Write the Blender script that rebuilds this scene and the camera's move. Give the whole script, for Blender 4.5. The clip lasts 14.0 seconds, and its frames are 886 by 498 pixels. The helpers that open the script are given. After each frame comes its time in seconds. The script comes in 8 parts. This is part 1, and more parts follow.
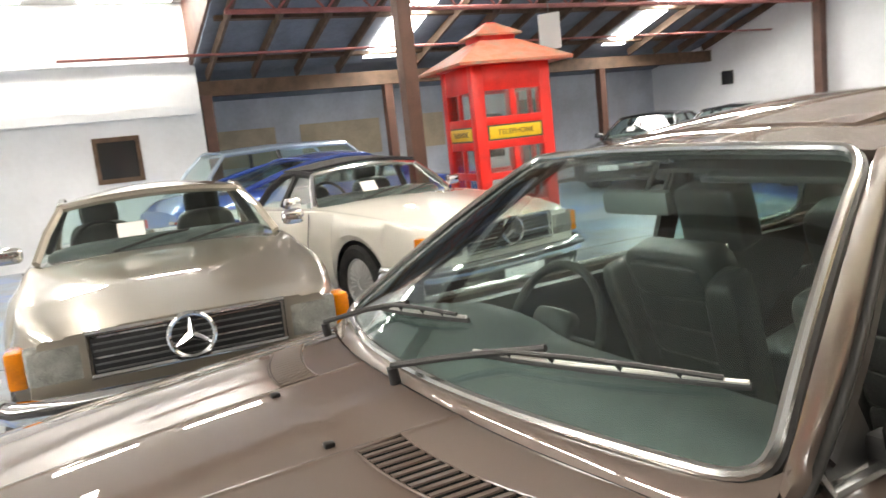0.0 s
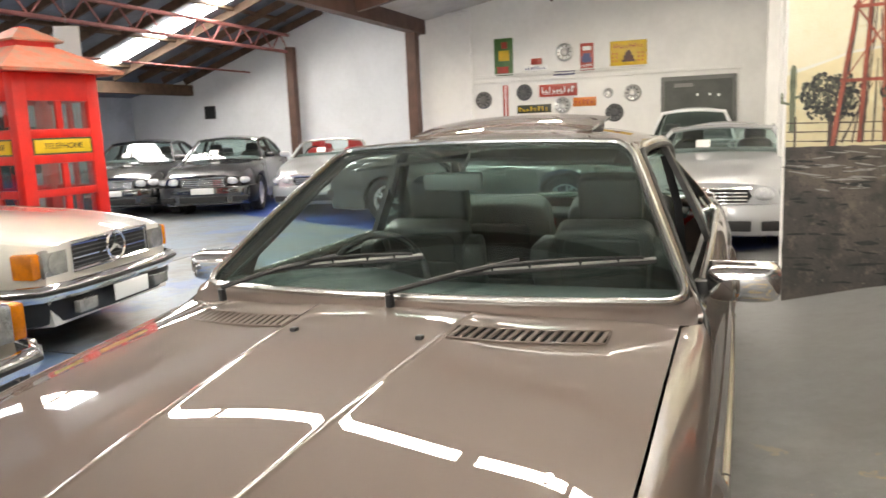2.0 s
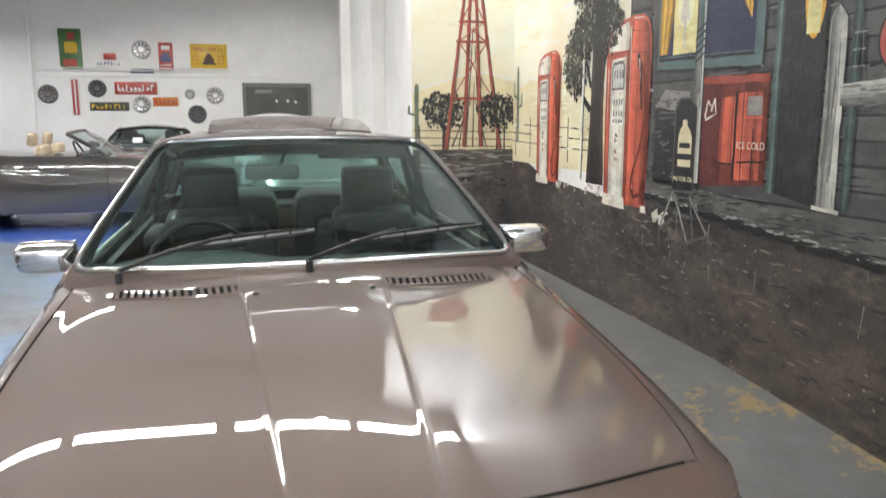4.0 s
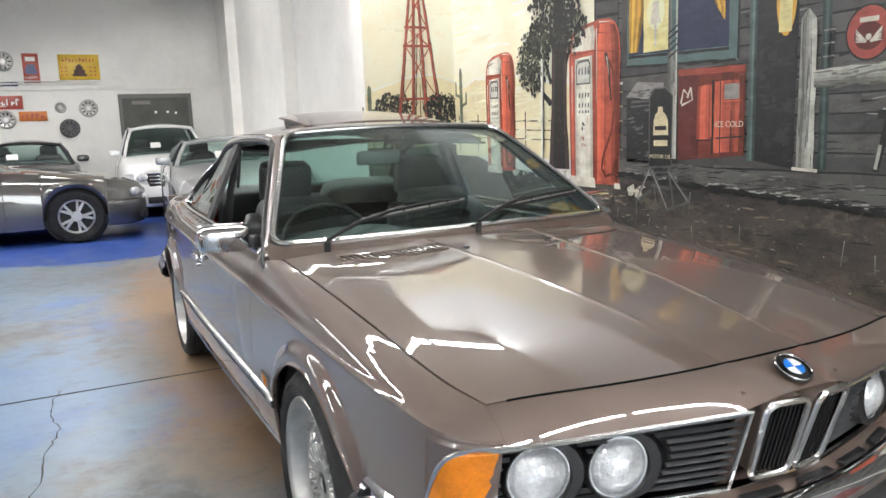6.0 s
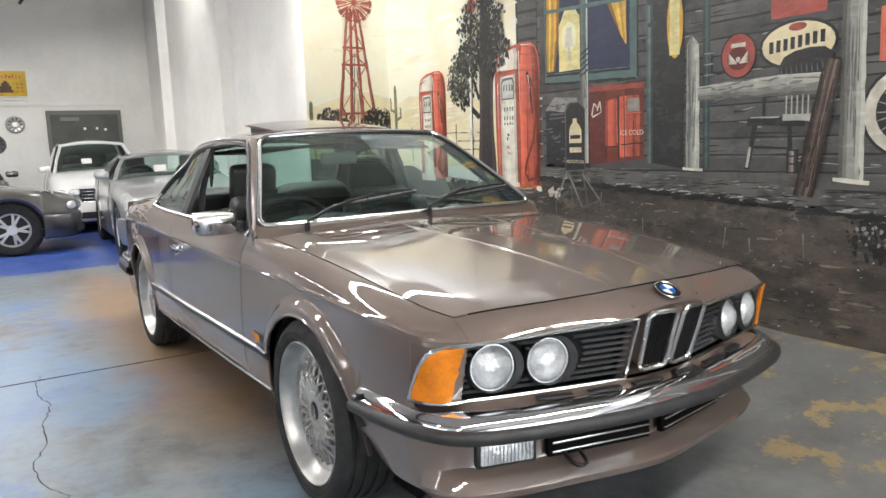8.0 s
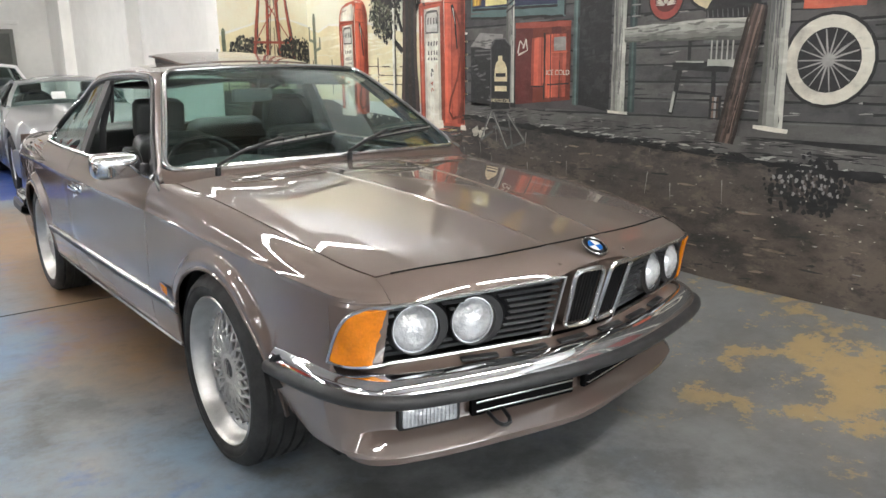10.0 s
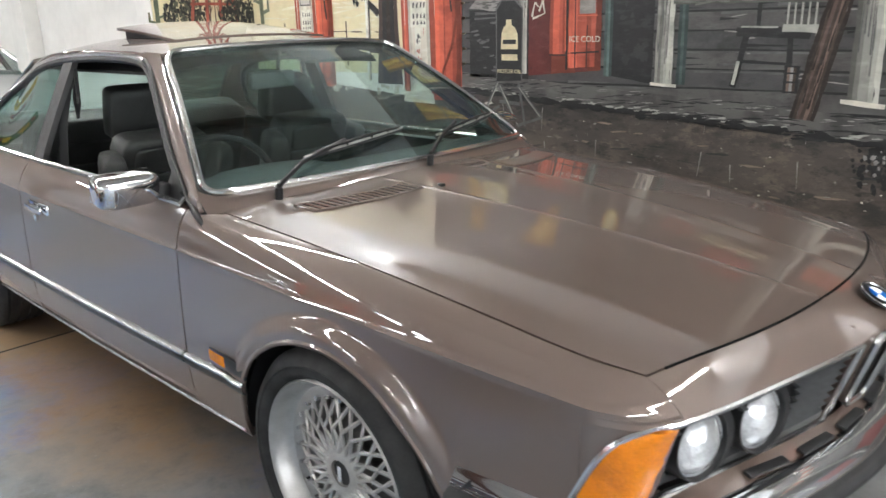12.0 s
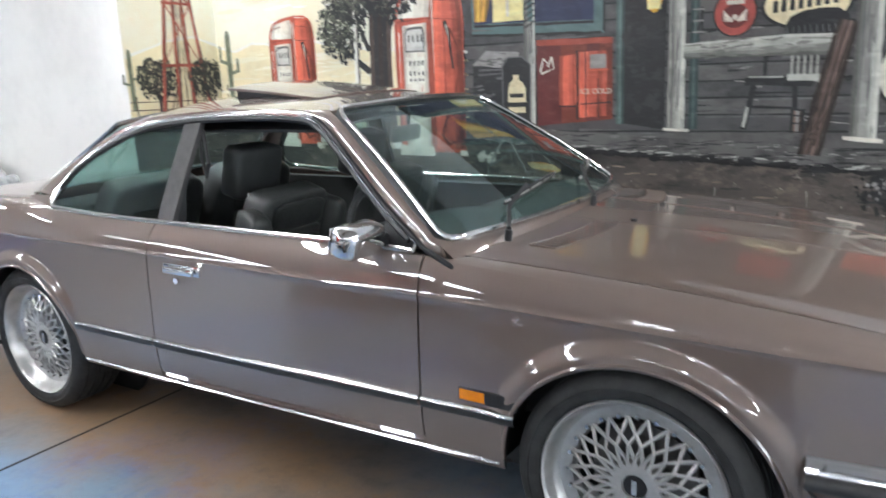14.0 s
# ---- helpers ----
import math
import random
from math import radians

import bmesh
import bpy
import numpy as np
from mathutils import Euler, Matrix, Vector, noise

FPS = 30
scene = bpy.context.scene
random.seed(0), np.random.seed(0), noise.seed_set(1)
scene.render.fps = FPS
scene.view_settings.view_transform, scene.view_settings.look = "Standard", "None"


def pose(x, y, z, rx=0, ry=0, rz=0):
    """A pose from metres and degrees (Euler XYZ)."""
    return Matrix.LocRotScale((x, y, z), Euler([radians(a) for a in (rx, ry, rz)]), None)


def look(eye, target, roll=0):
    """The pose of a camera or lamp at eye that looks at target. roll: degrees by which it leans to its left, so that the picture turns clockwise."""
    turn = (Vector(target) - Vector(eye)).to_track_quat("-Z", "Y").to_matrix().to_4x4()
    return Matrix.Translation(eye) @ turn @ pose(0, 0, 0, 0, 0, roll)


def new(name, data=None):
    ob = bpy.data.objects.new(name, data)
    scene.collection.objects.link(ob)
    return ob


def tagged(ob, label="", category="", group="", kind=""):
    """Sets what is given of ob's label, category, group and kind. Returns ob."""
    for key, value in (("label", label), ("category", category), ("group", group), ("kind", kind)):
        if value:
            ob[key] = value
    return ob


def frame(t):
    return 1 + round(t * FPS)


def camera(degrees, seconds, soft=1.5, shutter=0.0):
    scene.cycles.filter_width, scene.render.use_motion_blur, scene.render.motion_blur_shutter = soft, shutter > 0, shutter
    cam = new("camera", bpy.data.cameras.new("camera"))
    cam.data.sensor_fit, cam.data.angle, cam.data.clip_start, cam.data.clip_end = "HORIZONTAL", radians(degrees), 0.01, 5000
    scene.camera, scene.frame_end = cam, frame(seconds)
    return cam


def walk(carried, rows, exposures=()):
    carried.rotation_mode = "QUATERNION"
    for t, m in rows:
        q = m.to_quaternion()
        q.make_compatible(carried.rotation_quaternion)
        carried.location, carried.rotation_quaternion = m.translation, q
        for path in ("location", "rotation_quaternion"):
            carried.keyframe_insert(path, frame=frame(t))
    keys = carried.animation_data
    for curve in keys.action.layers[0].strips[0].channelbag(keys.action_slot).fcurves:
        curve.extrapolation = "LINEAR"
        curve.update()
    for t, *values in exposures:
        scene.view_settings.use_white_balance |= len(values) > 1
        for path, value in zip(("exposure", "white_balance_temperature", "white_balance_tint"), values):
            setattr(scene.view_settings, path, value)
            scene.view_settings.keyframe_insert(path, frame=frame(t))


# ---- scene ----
cam = camera(61.1, 14.0, shutter=0.25)
PATH = [
    (0, (1.222, -1.457, 1.364), (-0.53, -0.542, 1.058), -6.1),
    (0.2, (1.2, -1.584, 1.367), (-0.481, -0.538, 1.088), -3.9),
    (0.5, (1.164, -1.768, 1.342), (-0.387, -0.534, 1.074), -1.9),
    (1, (1.117, -2.093, 1.342), (-0.162, -0.599, 0.977), -1.0),
    (1.5, (0.891, -2.306, 1.308), (-0.121, -0.617, 0.955), -2.8),
    (1.7, (0.83, -2.4, 1.318), (-0.01, -0.632, 0.98), -2.6),
    (2, (0.717, -2.538, 1.329), (0.007, -0.696, 1.009), -2.4),
    (2.2, (0.684, -2.648, 1.315), (0.143, -0.758, 0.947), -4.7),
    (2.5, (0.564, -2.738, 1.331), (0.357, -0.804, 0.866), -1.5),
    (3, (0.291, -2.847, 1.326), (0.443, -0.877, 1.018), -3.3),
    (3.4, (0.109, -2.943, 1.357), (0.389, -0.976, 1.128), -3.7),
    (3.5, (0.062, -2.946, 1.35), (0.364, -0.981, 1.134), -2.1),
    (4, (-0.178, -3.113, 1.339), (0.288, -1.198, 1.002), -0.1),
    (4.1, (-0.214, -3.156, 1.345), (0.254, -1.247, 0.976), 0.0),
    (4.2, (-0.269, -3.153, 1.336), (0.213, -1.241, 1.001), 1.3),
    (6.3, (-1.419, -3.199, 1.27), (-0.537, -1.434, 0.942), -2.5),
    (6.5, (-1.485, -3.181, 1.268), (-0.654, -1.393, 0.932), -2.3),
    (7, (-1.644, -3.258, 1.263), (-0.71, -1.534, 0.867), -5.9),
    (7.5, (-1.723, -3.377, 1.233), (-0.567, -1.805, 0.793), -3.3),
    (8, (-1.686, -3.642, 1.207), (-0.636, -1.963, 0.927), -2.2),
    (8.5, (-1.675, -3.794, 1.218), (-0.649, -2.124, 0.818), -1.5),
    (9, (-1.68, -3.797, 1.229), (-0.684, -2.106, 0.845), -1.8),
    (9.2, (-1.662, -3.768, 1.234), (-0.584, -2.128, 0.849), -1.2),
    (11.3, (-1.607, -2.98, 1.268), (-0.385, -1.492, 0.73), -0.1),
    (11.5, (-1.624, -2.868, 1.275), (-0.43, -1.362, 0.721), -0.2),
    (12, (-1.705, -2.568, 1.329), (-0.326, -1.239, 0.753), -1.5),
    (12.5, (-1.797, -2.326, 1.316), (-0.449, -0.969, 0.732), -0.7),
    (13, (-1.954, -2.034, 1.33), (-0.498, -0.726, 0.914), -3.5),
    (13.5, (-2.178, -1.892, 1.34), (-0.7, -0.591, 0.987), -0.8),
    (14, (-2.461, -1.847, 1.354), (-0.817, -0.8, 0.905), -2.5),
]
EXPOSURE = [(0.0, 0.6, 7300, 11), (0.5, 0.7, 7650, 11), (1.0, 0.62, 7900, 11), (1.5, 0.5, 7650, 11), (2.0, 0.42, 7350, 11), (3.0, 0.35, 6800, 10), (4.2, 0.22, 6400, 10), (6.5, 0.22, 6450, 10), (9.0, 0.2, 6550, 10), (12.5, 0.24, 6350, 10), (14.0, 0.33, 6000, 10)]
walk(cam, [(t, look(e, g, r)) for t, e, g, r in PATH], EXPOSURE)


# ---- light ----
world = bpy.data.worlds.new("world")
scene.world = world
world.use_nodes = True
wn = world.node_tree.nodes
sky = wn.new("ShaderNodeTexSky")
sky.sky_type, sky.sun_disc, sky.sun_elevation, sky.sun_rotation = "NISHITA", False, radians(50), radians(-60)
wn["Background"].inputs["Strength"].default_value = 0.12
world.node_tree.links.new(sky.outputs["Color"], wn["Background"].inputs["Color"])
# strip lights under the roof, daylight through the translucent roof sheets, round high-bay lamps
SKYLIGHT_POWER, ROOFLIGHT_POWER, BATTEN_POWER = 60.0, 28.0, 190.0
# area lamp added as front fill, in an unseen opening behind the camera
fill_lamp = bpy.data.lights.new("front_fill", "AREA")
fill_lamp.shape, fill_lamp.size, fill_lamp.size_y, fill_lamp.energy, fill_lamp.color = "RECTANGLE", 4.6, 2.9, 230, (0.95, 0.98, 1)
new("front_fill", fill_lamp).matrix_world = look((-0.6, -9.25, 1.6), (-0.6, 0.0, 1.3))


# ---- materials ----
def mat(name, colour, rough=0.5, metal=0.0, vary=0.0, scale=8.0, bump=0.0, fine=90.0, dark=None, **more):
    """A principled surface; vary mixes in a darker tone in soft blotches, bump adds fine relief, both in metres of the object."""
    m = bpy.data.materials.new(name)
    m.use_nodes = True
    nt = m.node_tree
    b = nt.nodes["Principled BSDF"]
    b.inputs["Base Color"].default_value = (*colour, 1)
    b.inputs["Roughness"].default_value = rough
    b.inputs["Metallic"].default_value = metal
    for k, v in more.items():
        b.inputs[k.replace("_", " ")].default_value = v
    if vary or bump:
        tc = nt.nodes.new("ShaderNodeTexCoord")
    if vary:
        n = nt.nodes.new("ShaderNodeTexNoise")
        n.inputs["Scale"].default_value, n.inputs["Detail"].default_value = scale, 6
        n2 = nt.nodes.new("ShaderNodeTexNoise")
        n2.inputs["Scale"].default_value, n2.inputs["Detail"].default_value = scale * 9, 3
        mx = nt.nodes.new("ShaderNodeMix")
        mx.data_type = "RGBA"
        d = dark or tuple(c * (1 - vary) for c in colour)
        mx.inputs["A"].default_value, mx.inputs["B"].default_value = (*colour, 1), (*d, 1)
        ad = nt.nodes.new("ShaderNodeMath")
        ad.operation = "MULTIPLY_ADD"
        ad.inputs[1].default_value = 0.35
        rp = nt.nodes.new("ShaderNodeMapRange")
        rp.inputs["From Min"].default_value, rp.inputs["From Max"].default_value = 0.55, 0.85
        for q in (n, n2):
            nt.links.new(tc.outputs["Object"], q.inputs["Vector"])
        nt.links.new(n2.outputs["Fac"], ad.inputs[0])
        nt.links.new(n.outputs["Fac"], ad.inputs[2])
        nt.links.new(ad.outputs[0], rp.inputs["Value"])
        nt.links.new(rp.outputs["Result"], mx.inputs["Factor"])
        nt.links.new(mx.outputs["Result"], b.inputs["Base Color"])
        rr = nt.nodes.new("ShaderNodeMapRange")
        rr.inputs["To Min"].default_value, rr.inputs["To Max"].default_value = max(0.02, rough * 0.85), min(1, rough * 1.2)
        nt.links.new(ad.outputs[0], rr.inputs["Value"])
        nt.links.new(rr.outputs["Result"], b.inputs["Roughness"])
    if bump:
        n3 = nt.nodes.new("ShaderNodeTexNoise")
        n3.inputs["Scale"].default_value, n3.inputs["Detail"].default_value = fine, 4
        bp = nt.nodes.new("ShaderNodeBump")
        bp.inputs["Strength"].default_value, bp.inputs["Distance"].default_value = bump, 0.01
        nt.links.new(tc.outputs["Object"], n3.inputs["Vector"])
        nt.links.new(n3.outputs["Fac"], bp.inputs["Height"])
        nt.links.new(bp.outputs["Normal"], b.inputs["Normal"])
    return m


def car_paint(name, colour, metal=0.55, rough=0.34):
    """Metallic paint under clear lacquer, with fine flake."""
    m = mat(name, colour, rough, metal, Coat_Weight=1.0, Coat_Roughness=0.004, Coat_IOR=2.05)
    nt = m.node_tree
    b = nt.nodes["Principled BSDF"]
    tc, v = nt.nodes.new("ShaderNodeTexCoord"), nt.nodes.new("ShaderNodeTexNoise")
    v.inputs["Scale"].default_value, v.inputs["Detail"].default_value = 900, 1
    mx = nt.nodes.new("ShaderNodeMix")
    mx.data_type = "RGBA"
    mx.inputs["A"].default_value, mx.inputs["B"].default_value = (*(c * 0.86 for c in colour), 1), (*(min(1, c * 1.14) for c in colour), 1)
    nt.links.new(tc.outputs["Object"], v.inputs["Vector"])
    nt.links.new(v.outputs["Fac"], mx.inputs["Factor"])
    nt.links.new(mx.outputs["Result"], b.inputs["Base Color"])
    return m


def thin_glass(name, tint, gloss_rough=0.0):
    """A thin pane: tinted see-through with a sharp reflection by angle."""
    m = bpy.data.materials.new(name)
    m.use_nodes = True
    nt = m.node_tree
    nt.nodes.remove(nt.nodes["Principled BSDF"])
    t, g, f, mx = (nt.nodes.new("ShaderNode" + k) for k in ("BsdfTransparent", "BsdfGlossy", "LayerWeight", "MixShader"))
    p, q = nt.nodes.new("ShaderNodeMath"), nt.nodes.new("ShaderNodeMath")
    p.operation, q.operation = "POWER", "MULTIPLY_ADD"
    p.inputs[1].default_value, q.inputs[1].default_value, q.inputs[2].default_value = 4.5, 0.9, 0.08
    t.inputs["Color"].default_value = (*tint, 1)
    g.inputs["Roughness"].default_value = gloss_rough
    f.inputs["Blend"].default_value = 0.5
    nt.links.new(f.outputs["Facing"], p.inputs[0])
    nt.links.new(p.outputs[0], q.inputs[0])
    nt.links.new(q.outputs[0], mx.inputs["Fac"])
    nt.links.new(t.outputs["BSDF"], mx.inputs[1])
    nt.links.new(g.outputs["BSDF"], mx.inputs[2])
    nt.links.new(mx.outputs["Shader"], nt.nodes["Material Output"].inputs["Surface"])
    return m


def glow(name, colour, strength):
    m = bpy.data.materials.new(name)
    m.use_nodes = True
    b = m.node_tree.nodes["Principled BSDF"]
    b.inputs["Base Color"].default_value = (0.8, 0.8, 0.8, 1)
    b.inputs["Emission Color"].default_value = (*colour, 1)
    b.inputs["Emission Strength"].default_value = strength
    return m


M_BRONZE = car_paint("bronze_paint", (0.15, 0.108, 0.089), 0.36, 0.55)
M_CHROME = mat("chrome", (0.82, 0.82, 0.83), 0.06, 1.0)
M_POLISH = mat("polished_alloy", (0.55, 0.545, 0.53), 0.34, 0.85, 0.15, 25)
M_TRIM = mat("bright_trim", (0.72, 0.72, 0.71), 0.2, 1.0)
M_RIM = mat("silver_wheel_paint", (0.66, 0.66, 0.66), 0.35, 0.35)
M_ALLOY = mat("silver_alloy", (0.52, 0.51, 0.49), 0.33, 0.7, 0.15, 30)
M_TYRE = mat("tyre_rubber", (0.022, 0.022, 0.022), 0.7, 0, 0.4, 20, 0.1, 200)
M_RUBBER = mat("black_rubber", (0.03, 0.03, 0.031), 0.45, 0, 0.3, 20)
M_BLACK = mat("satin_black", (0.014, 0.014, 0.015), 0.45, 0, 0.2, 20)
# near-black with little sheen: the shade inside intakes and gaps, put into the colour
M_SLOT = mat("recess_shade", (0.006, 0.006, 0.006), 0.95, 0, 0.2, 20)
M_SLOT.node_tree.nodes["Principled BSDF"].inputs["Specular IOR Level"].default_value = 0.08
M_GRILLE = mat("grille_grey", (0.085, 0.088, 0.092), 0.4, 0, 0.2, 30)
M_STEEL = mat("brake_steel", (0.2, 0.19, 0.18), 0.4, 0.9)
M_GLASS = thin_glass("green_glass", (0.78, 0.9, 0.875))
M_CLEAR = thin_glass("clear_glass", (0.9, 0.93, 0.92))
M_MIRROR = mat("mirror", (0.9, 0.9, 0.9), 0.01, 1.0)
M_AMBER = mat("amber_lens", (0.78, 0.23, 0.002), 0.2, 0, 0.3, 14, 0.2, 200, None, Coat_Weight=0.4)
M_LENS = mat("lamp_glass", (0.74, 0.76, 0.78), 0.16, 0.35, 0.4, 16, 0.7, 42, None, Coat_Weight=1.0)
M_OLDLENS = mat("old_lamp_glass", (0.36, 0.36, 0.33), 0.12, 0.3, 0.4, 16, 0.8, 60, None, Coat_Weight=1.0)
M_BLUE = mat("badge_blue", (0.02, 0.16, 0.55), 0.2)
M_CARD = mat("white_card", (0.8, 0.8, 0.78), 0.6)
M_TAIL = mat("red_lens", (0.4, 0.01, 0.01), 0.1, 0, 0.2, 60, 0, 90, None, Coat_Weight=1.0)
M_LEATHER = mat("black_leather", (0.042, 0.044, 0.043), 0.36, 0, 0.3, 12, 0.25, 160)
M_CARPET = mat("grey_carpet", (0.05, 0.05, 0.052), 0.95, 0, 0.3, 20, 0.3, 300)
M_SHELL = mat("mirror_back", (0.17, 0.18, 0.175), 0.45, 0, 0.2, 30)
M_PILLAR = mat("pillar_grey", (0.062, 0.06, 0.06), 0.5, 0, 0.2, 30)
M_DASH = mat("dash_vinyl", (0.085, 0.1, 0.1), 0.55, 0, 0.2, 20, 0.2, 260)
M_WHITE = mat("white_wall_paint", (0.82, 0.81, 0.78), 0.6, 0, 0.1, 1.2, 0.15, 40)
M_WHITE_COOL = mat("cool_white_paint", (0.72, 0.74, 0.77), 0.6, 0, 0.1, 1.2, 0.1, 40)
M_PALEBLUE = mat("pale_blue_wall", (0.52, 0.56, 0.62), 0.6, 0, 0.2, 1.5)
M_ROOF = mat("grey_roof_sheet", (0.16, 0.18, 0.22), 0.55, 0, 0.3, 2)
M_ROOF_LIGHT = mat("pale_ceiling_sheet", (0.66, 0.66, 0.64), 0.7, 0, 0.15, 2)
M_BROWN = mat("brown_steel_paint", (0.1, 0.045, 0.03), 0.5, 0, 0.35, 5)
M_PINK = mat("faded_red_oxide", (0.32, 0.11, 0.1), 0.6, 0, 0.35, 6)
M_TIMBER = mat("dark_timber", (0.11, 0.065, 0.04), 0.7, 0, 0.4, 6)
M_SKYLIGHT = glow("batten_diffuser", (1.0, 0.98, 0.94), SKYLIGHT_POWER)
M_ROOFLIGHT = glow("translucent_sheet", (0.95, 0.98, 1.0), ROOFLIGHT_POWER)
M_BATTEN = glow("lamp_diffuser", (1.0, 0.97, 0.92), BATTEN_POWER)


def floor_material():
    m = mat("painted_concrete", (0.3, 0.32, 0.34), 0.3)
    nt = m.node_tree
    b = nt.nodes["Principled BSDF"]
    geo, sep = nt.nodes.new("ShaderNodeNewGeometry"), nt.nodes.new("ShaderNodeSeparateXYZ")
    nt.links.new(geo.outputs["Position"], sep.inputs[0])

    def math_node(op, a, b_=None, c=None):
        n = nt.nodes.new("ShaderNodeMath")
        n.operation = op
        for i, v in enumerate((a, b_, c)):
            if v is None:
                continue
            if isinstance(v, (int, float)):
                n.inputs[i].default_value = v
            else:
                nt.links.new(v, n.inputs[i])
        return n.outputs[0]

    def noise_node(scale, detail=5, rough=0.6):
        n = nt.nodes.new("ShaderNodeTexNoise")
        n.inputs["Scale"].default_value, n.inputs["Detail"].default_value, n.inputs["Roughness"].default_value = scale, detail, rough
        nt.links.new(geo.outputs["Position"], n.inputs["Vector"])
        return n.outputs["Fac"]

    def ramp(v, lo, hi):
        n = nt.nodes.new("ShaderNodeMapRange")
        n.inputs["From Min"].default_value, n.inputs["From Max"].default_value = lo, hi
        nt.links.new(v, n.inputs["Value"])
        return n.outputs["Result"]

    def mix(f, a, b_):
        n = nt.nodes.new("ShaderNodeMix")
        n.data_type = "RGBA"
        nt.links.new(f, n.inputs["Factor"])
        for k, v in (("A", a), ("B", b_)):
            if isinstance(v, tuple):
                n.inputs[k].default_value = (*v, 1)
            else:
                nt.links.new(v, n.inputs[k])
        return n.outputs["Result"]

    x, y = sep.outputs["X"], sep.outputs["Y"]
    big, mid, fine = noise_node(0.7), noise_node(2.3, 6), noise_node(14, 6, 0.7)
    scuff = noise_node(7.5, 8, 0.72)
    col = mix(ramp(math_node("ADD", mid, math_node("MULTIPLY", scuff, 0.4)), 0.58, 0.84), (0.125, 0.128, 0.13), (0.28, 0.29, 0.295))
    open_side = ramp(x, 0.4, -0.9)
    # pale blue wear, and strong blue left where paint has held
    zone = math_node("MULTIPLY", math_node("MULTIPLY", ramp(x, -1.15, -1.6), ramp(x, -3.6, -2.6)), math_node("MULTIPLY", ramp(y, -2.6, -1.0), ramp(y, 2.4, 1.4)))
    big = math_node("MULTIPLY_ADD", zone, 0.1, big)
    pale = math_node("MULTIPLY", ramp(math_node("ADD", big, math_node("MULTIPLY", scuff, 0.4)), 0.64, 0.8), 0.85)
    col = mix(math_node("MULTIPLY", pale, math_node("MULTIPLY_ADD", open_side, 0.85, 0.15)), col, (0.19, 0.27, 0.36))
    deep = ramp(math_node("ADD", math_node("MULTIPLY_ADD", zone, 0.05, noise_node(1.1, 7, 0.66)), math_node("MULTIPLY", fine, 0.22)), 0.64, 0.74)
    col = mix(math_node("MULTIPLY", math_node("MULTIPLY", deep, open_side), 0.75), col, (0.1, 0.2, 0.46))
    # rust-brown bare concrete round the wheels on the open side
    near = math_node("SUBTRACT", 1.0, math_node("DIVIDE", math_node("ABSOLUTE", math_node("ADD", x, 0.7)), 0.62))
    far_lim = ramp(y, 6.0, 3.4)
    front_lim = ramp(y, -1.5, 0.1)
    brown = math_node("MULTIPLY", math_node("MULTIPLY", near, far_lim), front_lim)
    brown = ramp(math_node("ADD", math_node("MULTIPLY", brown, 0.5), math_node("ADD", math_node("MULTIPLY", mid, 0.6), math_node("MULTIPLY", scuff, 0.35))), 0.58, 0.86)
    brown = math_node("MULTIPLY", brown, math_node("GREATER_THAN", near, 0.0))
    col = mix(math_node("MULTIPLY", brown, math_node("MULTIPLY_ADD", scuff, 0.9, 0.25)), col, (0.3, 0.165, 0.06))
    # worn light-blue paint in patches beyond the brown, with bare spots between
    lane = math_node("MULTIPLY", math_node("MULTIPLY", ramp(x, -0.85, -1.3), ramp(x, -2.8, -2.0)), math_node("MULTIPLY", ramp(y, -0.6, 0.3), ramp(y, 3.0, 2.0)))
    worn = ramp(math_node("ADD", math_node("MULTIPLY", lane, 0.22), math_node("ADD", math_node("MULTIPLY", noise_node(1.9, 8, 0.68), 0.8), math_node("MULTIPLY", fine, 0.1))), 0.58, 0.68)
    col = mix(math_node("MULTIPLY", math_node("MULTIPLY", worn, lane), 0.85), col, (0.17, 0.27, 0.42))
    # plainer grey sealer beside the mural
    col = mix(math_node("MULTIPLY", ramp(x, 0.2, 0.8), 0.65), col, (0.15, 0.147, 0.142))
    # mustard patches along the mural side
    must_zone = math_node("MULTIPLY", ramp(x, 0.1, 0.9), ramp(y, 1.2, -0.3))
    must = ramp(math_node("ADD", math_node("MULTIPLY", noise_node(2.6, 10, 0.74), 1.0), math_node("MULTIPLY", must_zone, 0.12)), 0.64, 0.67)
    col = mix(math_node("MULTIPLY", must, math_node("MULTIPLY", must_zone, 0.8)), col, (0.4, 0.28, 0.12))
    # dark tyre and oil marks
    col = mix(math_node("MULTIPLY", ramp(noise_node(3.1, 9, 0.75), 0.58, 0.7), 0.55), col, (0.085, 0.085, 0.085))
    # thin pale scratches
    col = mix(math_node("MULTIPLY", ramp(noise_node(42, 3, 0.8), 0.66, 0.74), 0.5), col, (0.42, 0.42, 0.4))
    # bright blue bays
    edge = math_node("ADD", 5.3, math_node("MULTIPLY", math_node("MAXIMUM", math_node("SUBTRACT", math_node("MULTIPLY", x, -1.0), 1.4), 0.0), 0.5))
    d = math_node("ADD", math_node("SUBTRACT", y, edge), math_node("MULTIPLY", math_node("SUBTRACT", fine, 0.5), 0.5))
    blue = math_node("MULTIPLY", ramp(d, -0.05, 0.1), ramp(mid, 0.78, 0.6))
    col = mix(math_node("MULTIPLY", blue, 0.95), col, (0.025, 0.075, 0.34))
    # fine grime
    col = mix(math_node("MULTIPLY", ramp(fine, 0.5, 0.8), 0.35), col, (0.1, 0.095, 0.09))
    nt.links.new(col, b.inputs["Base Color"])
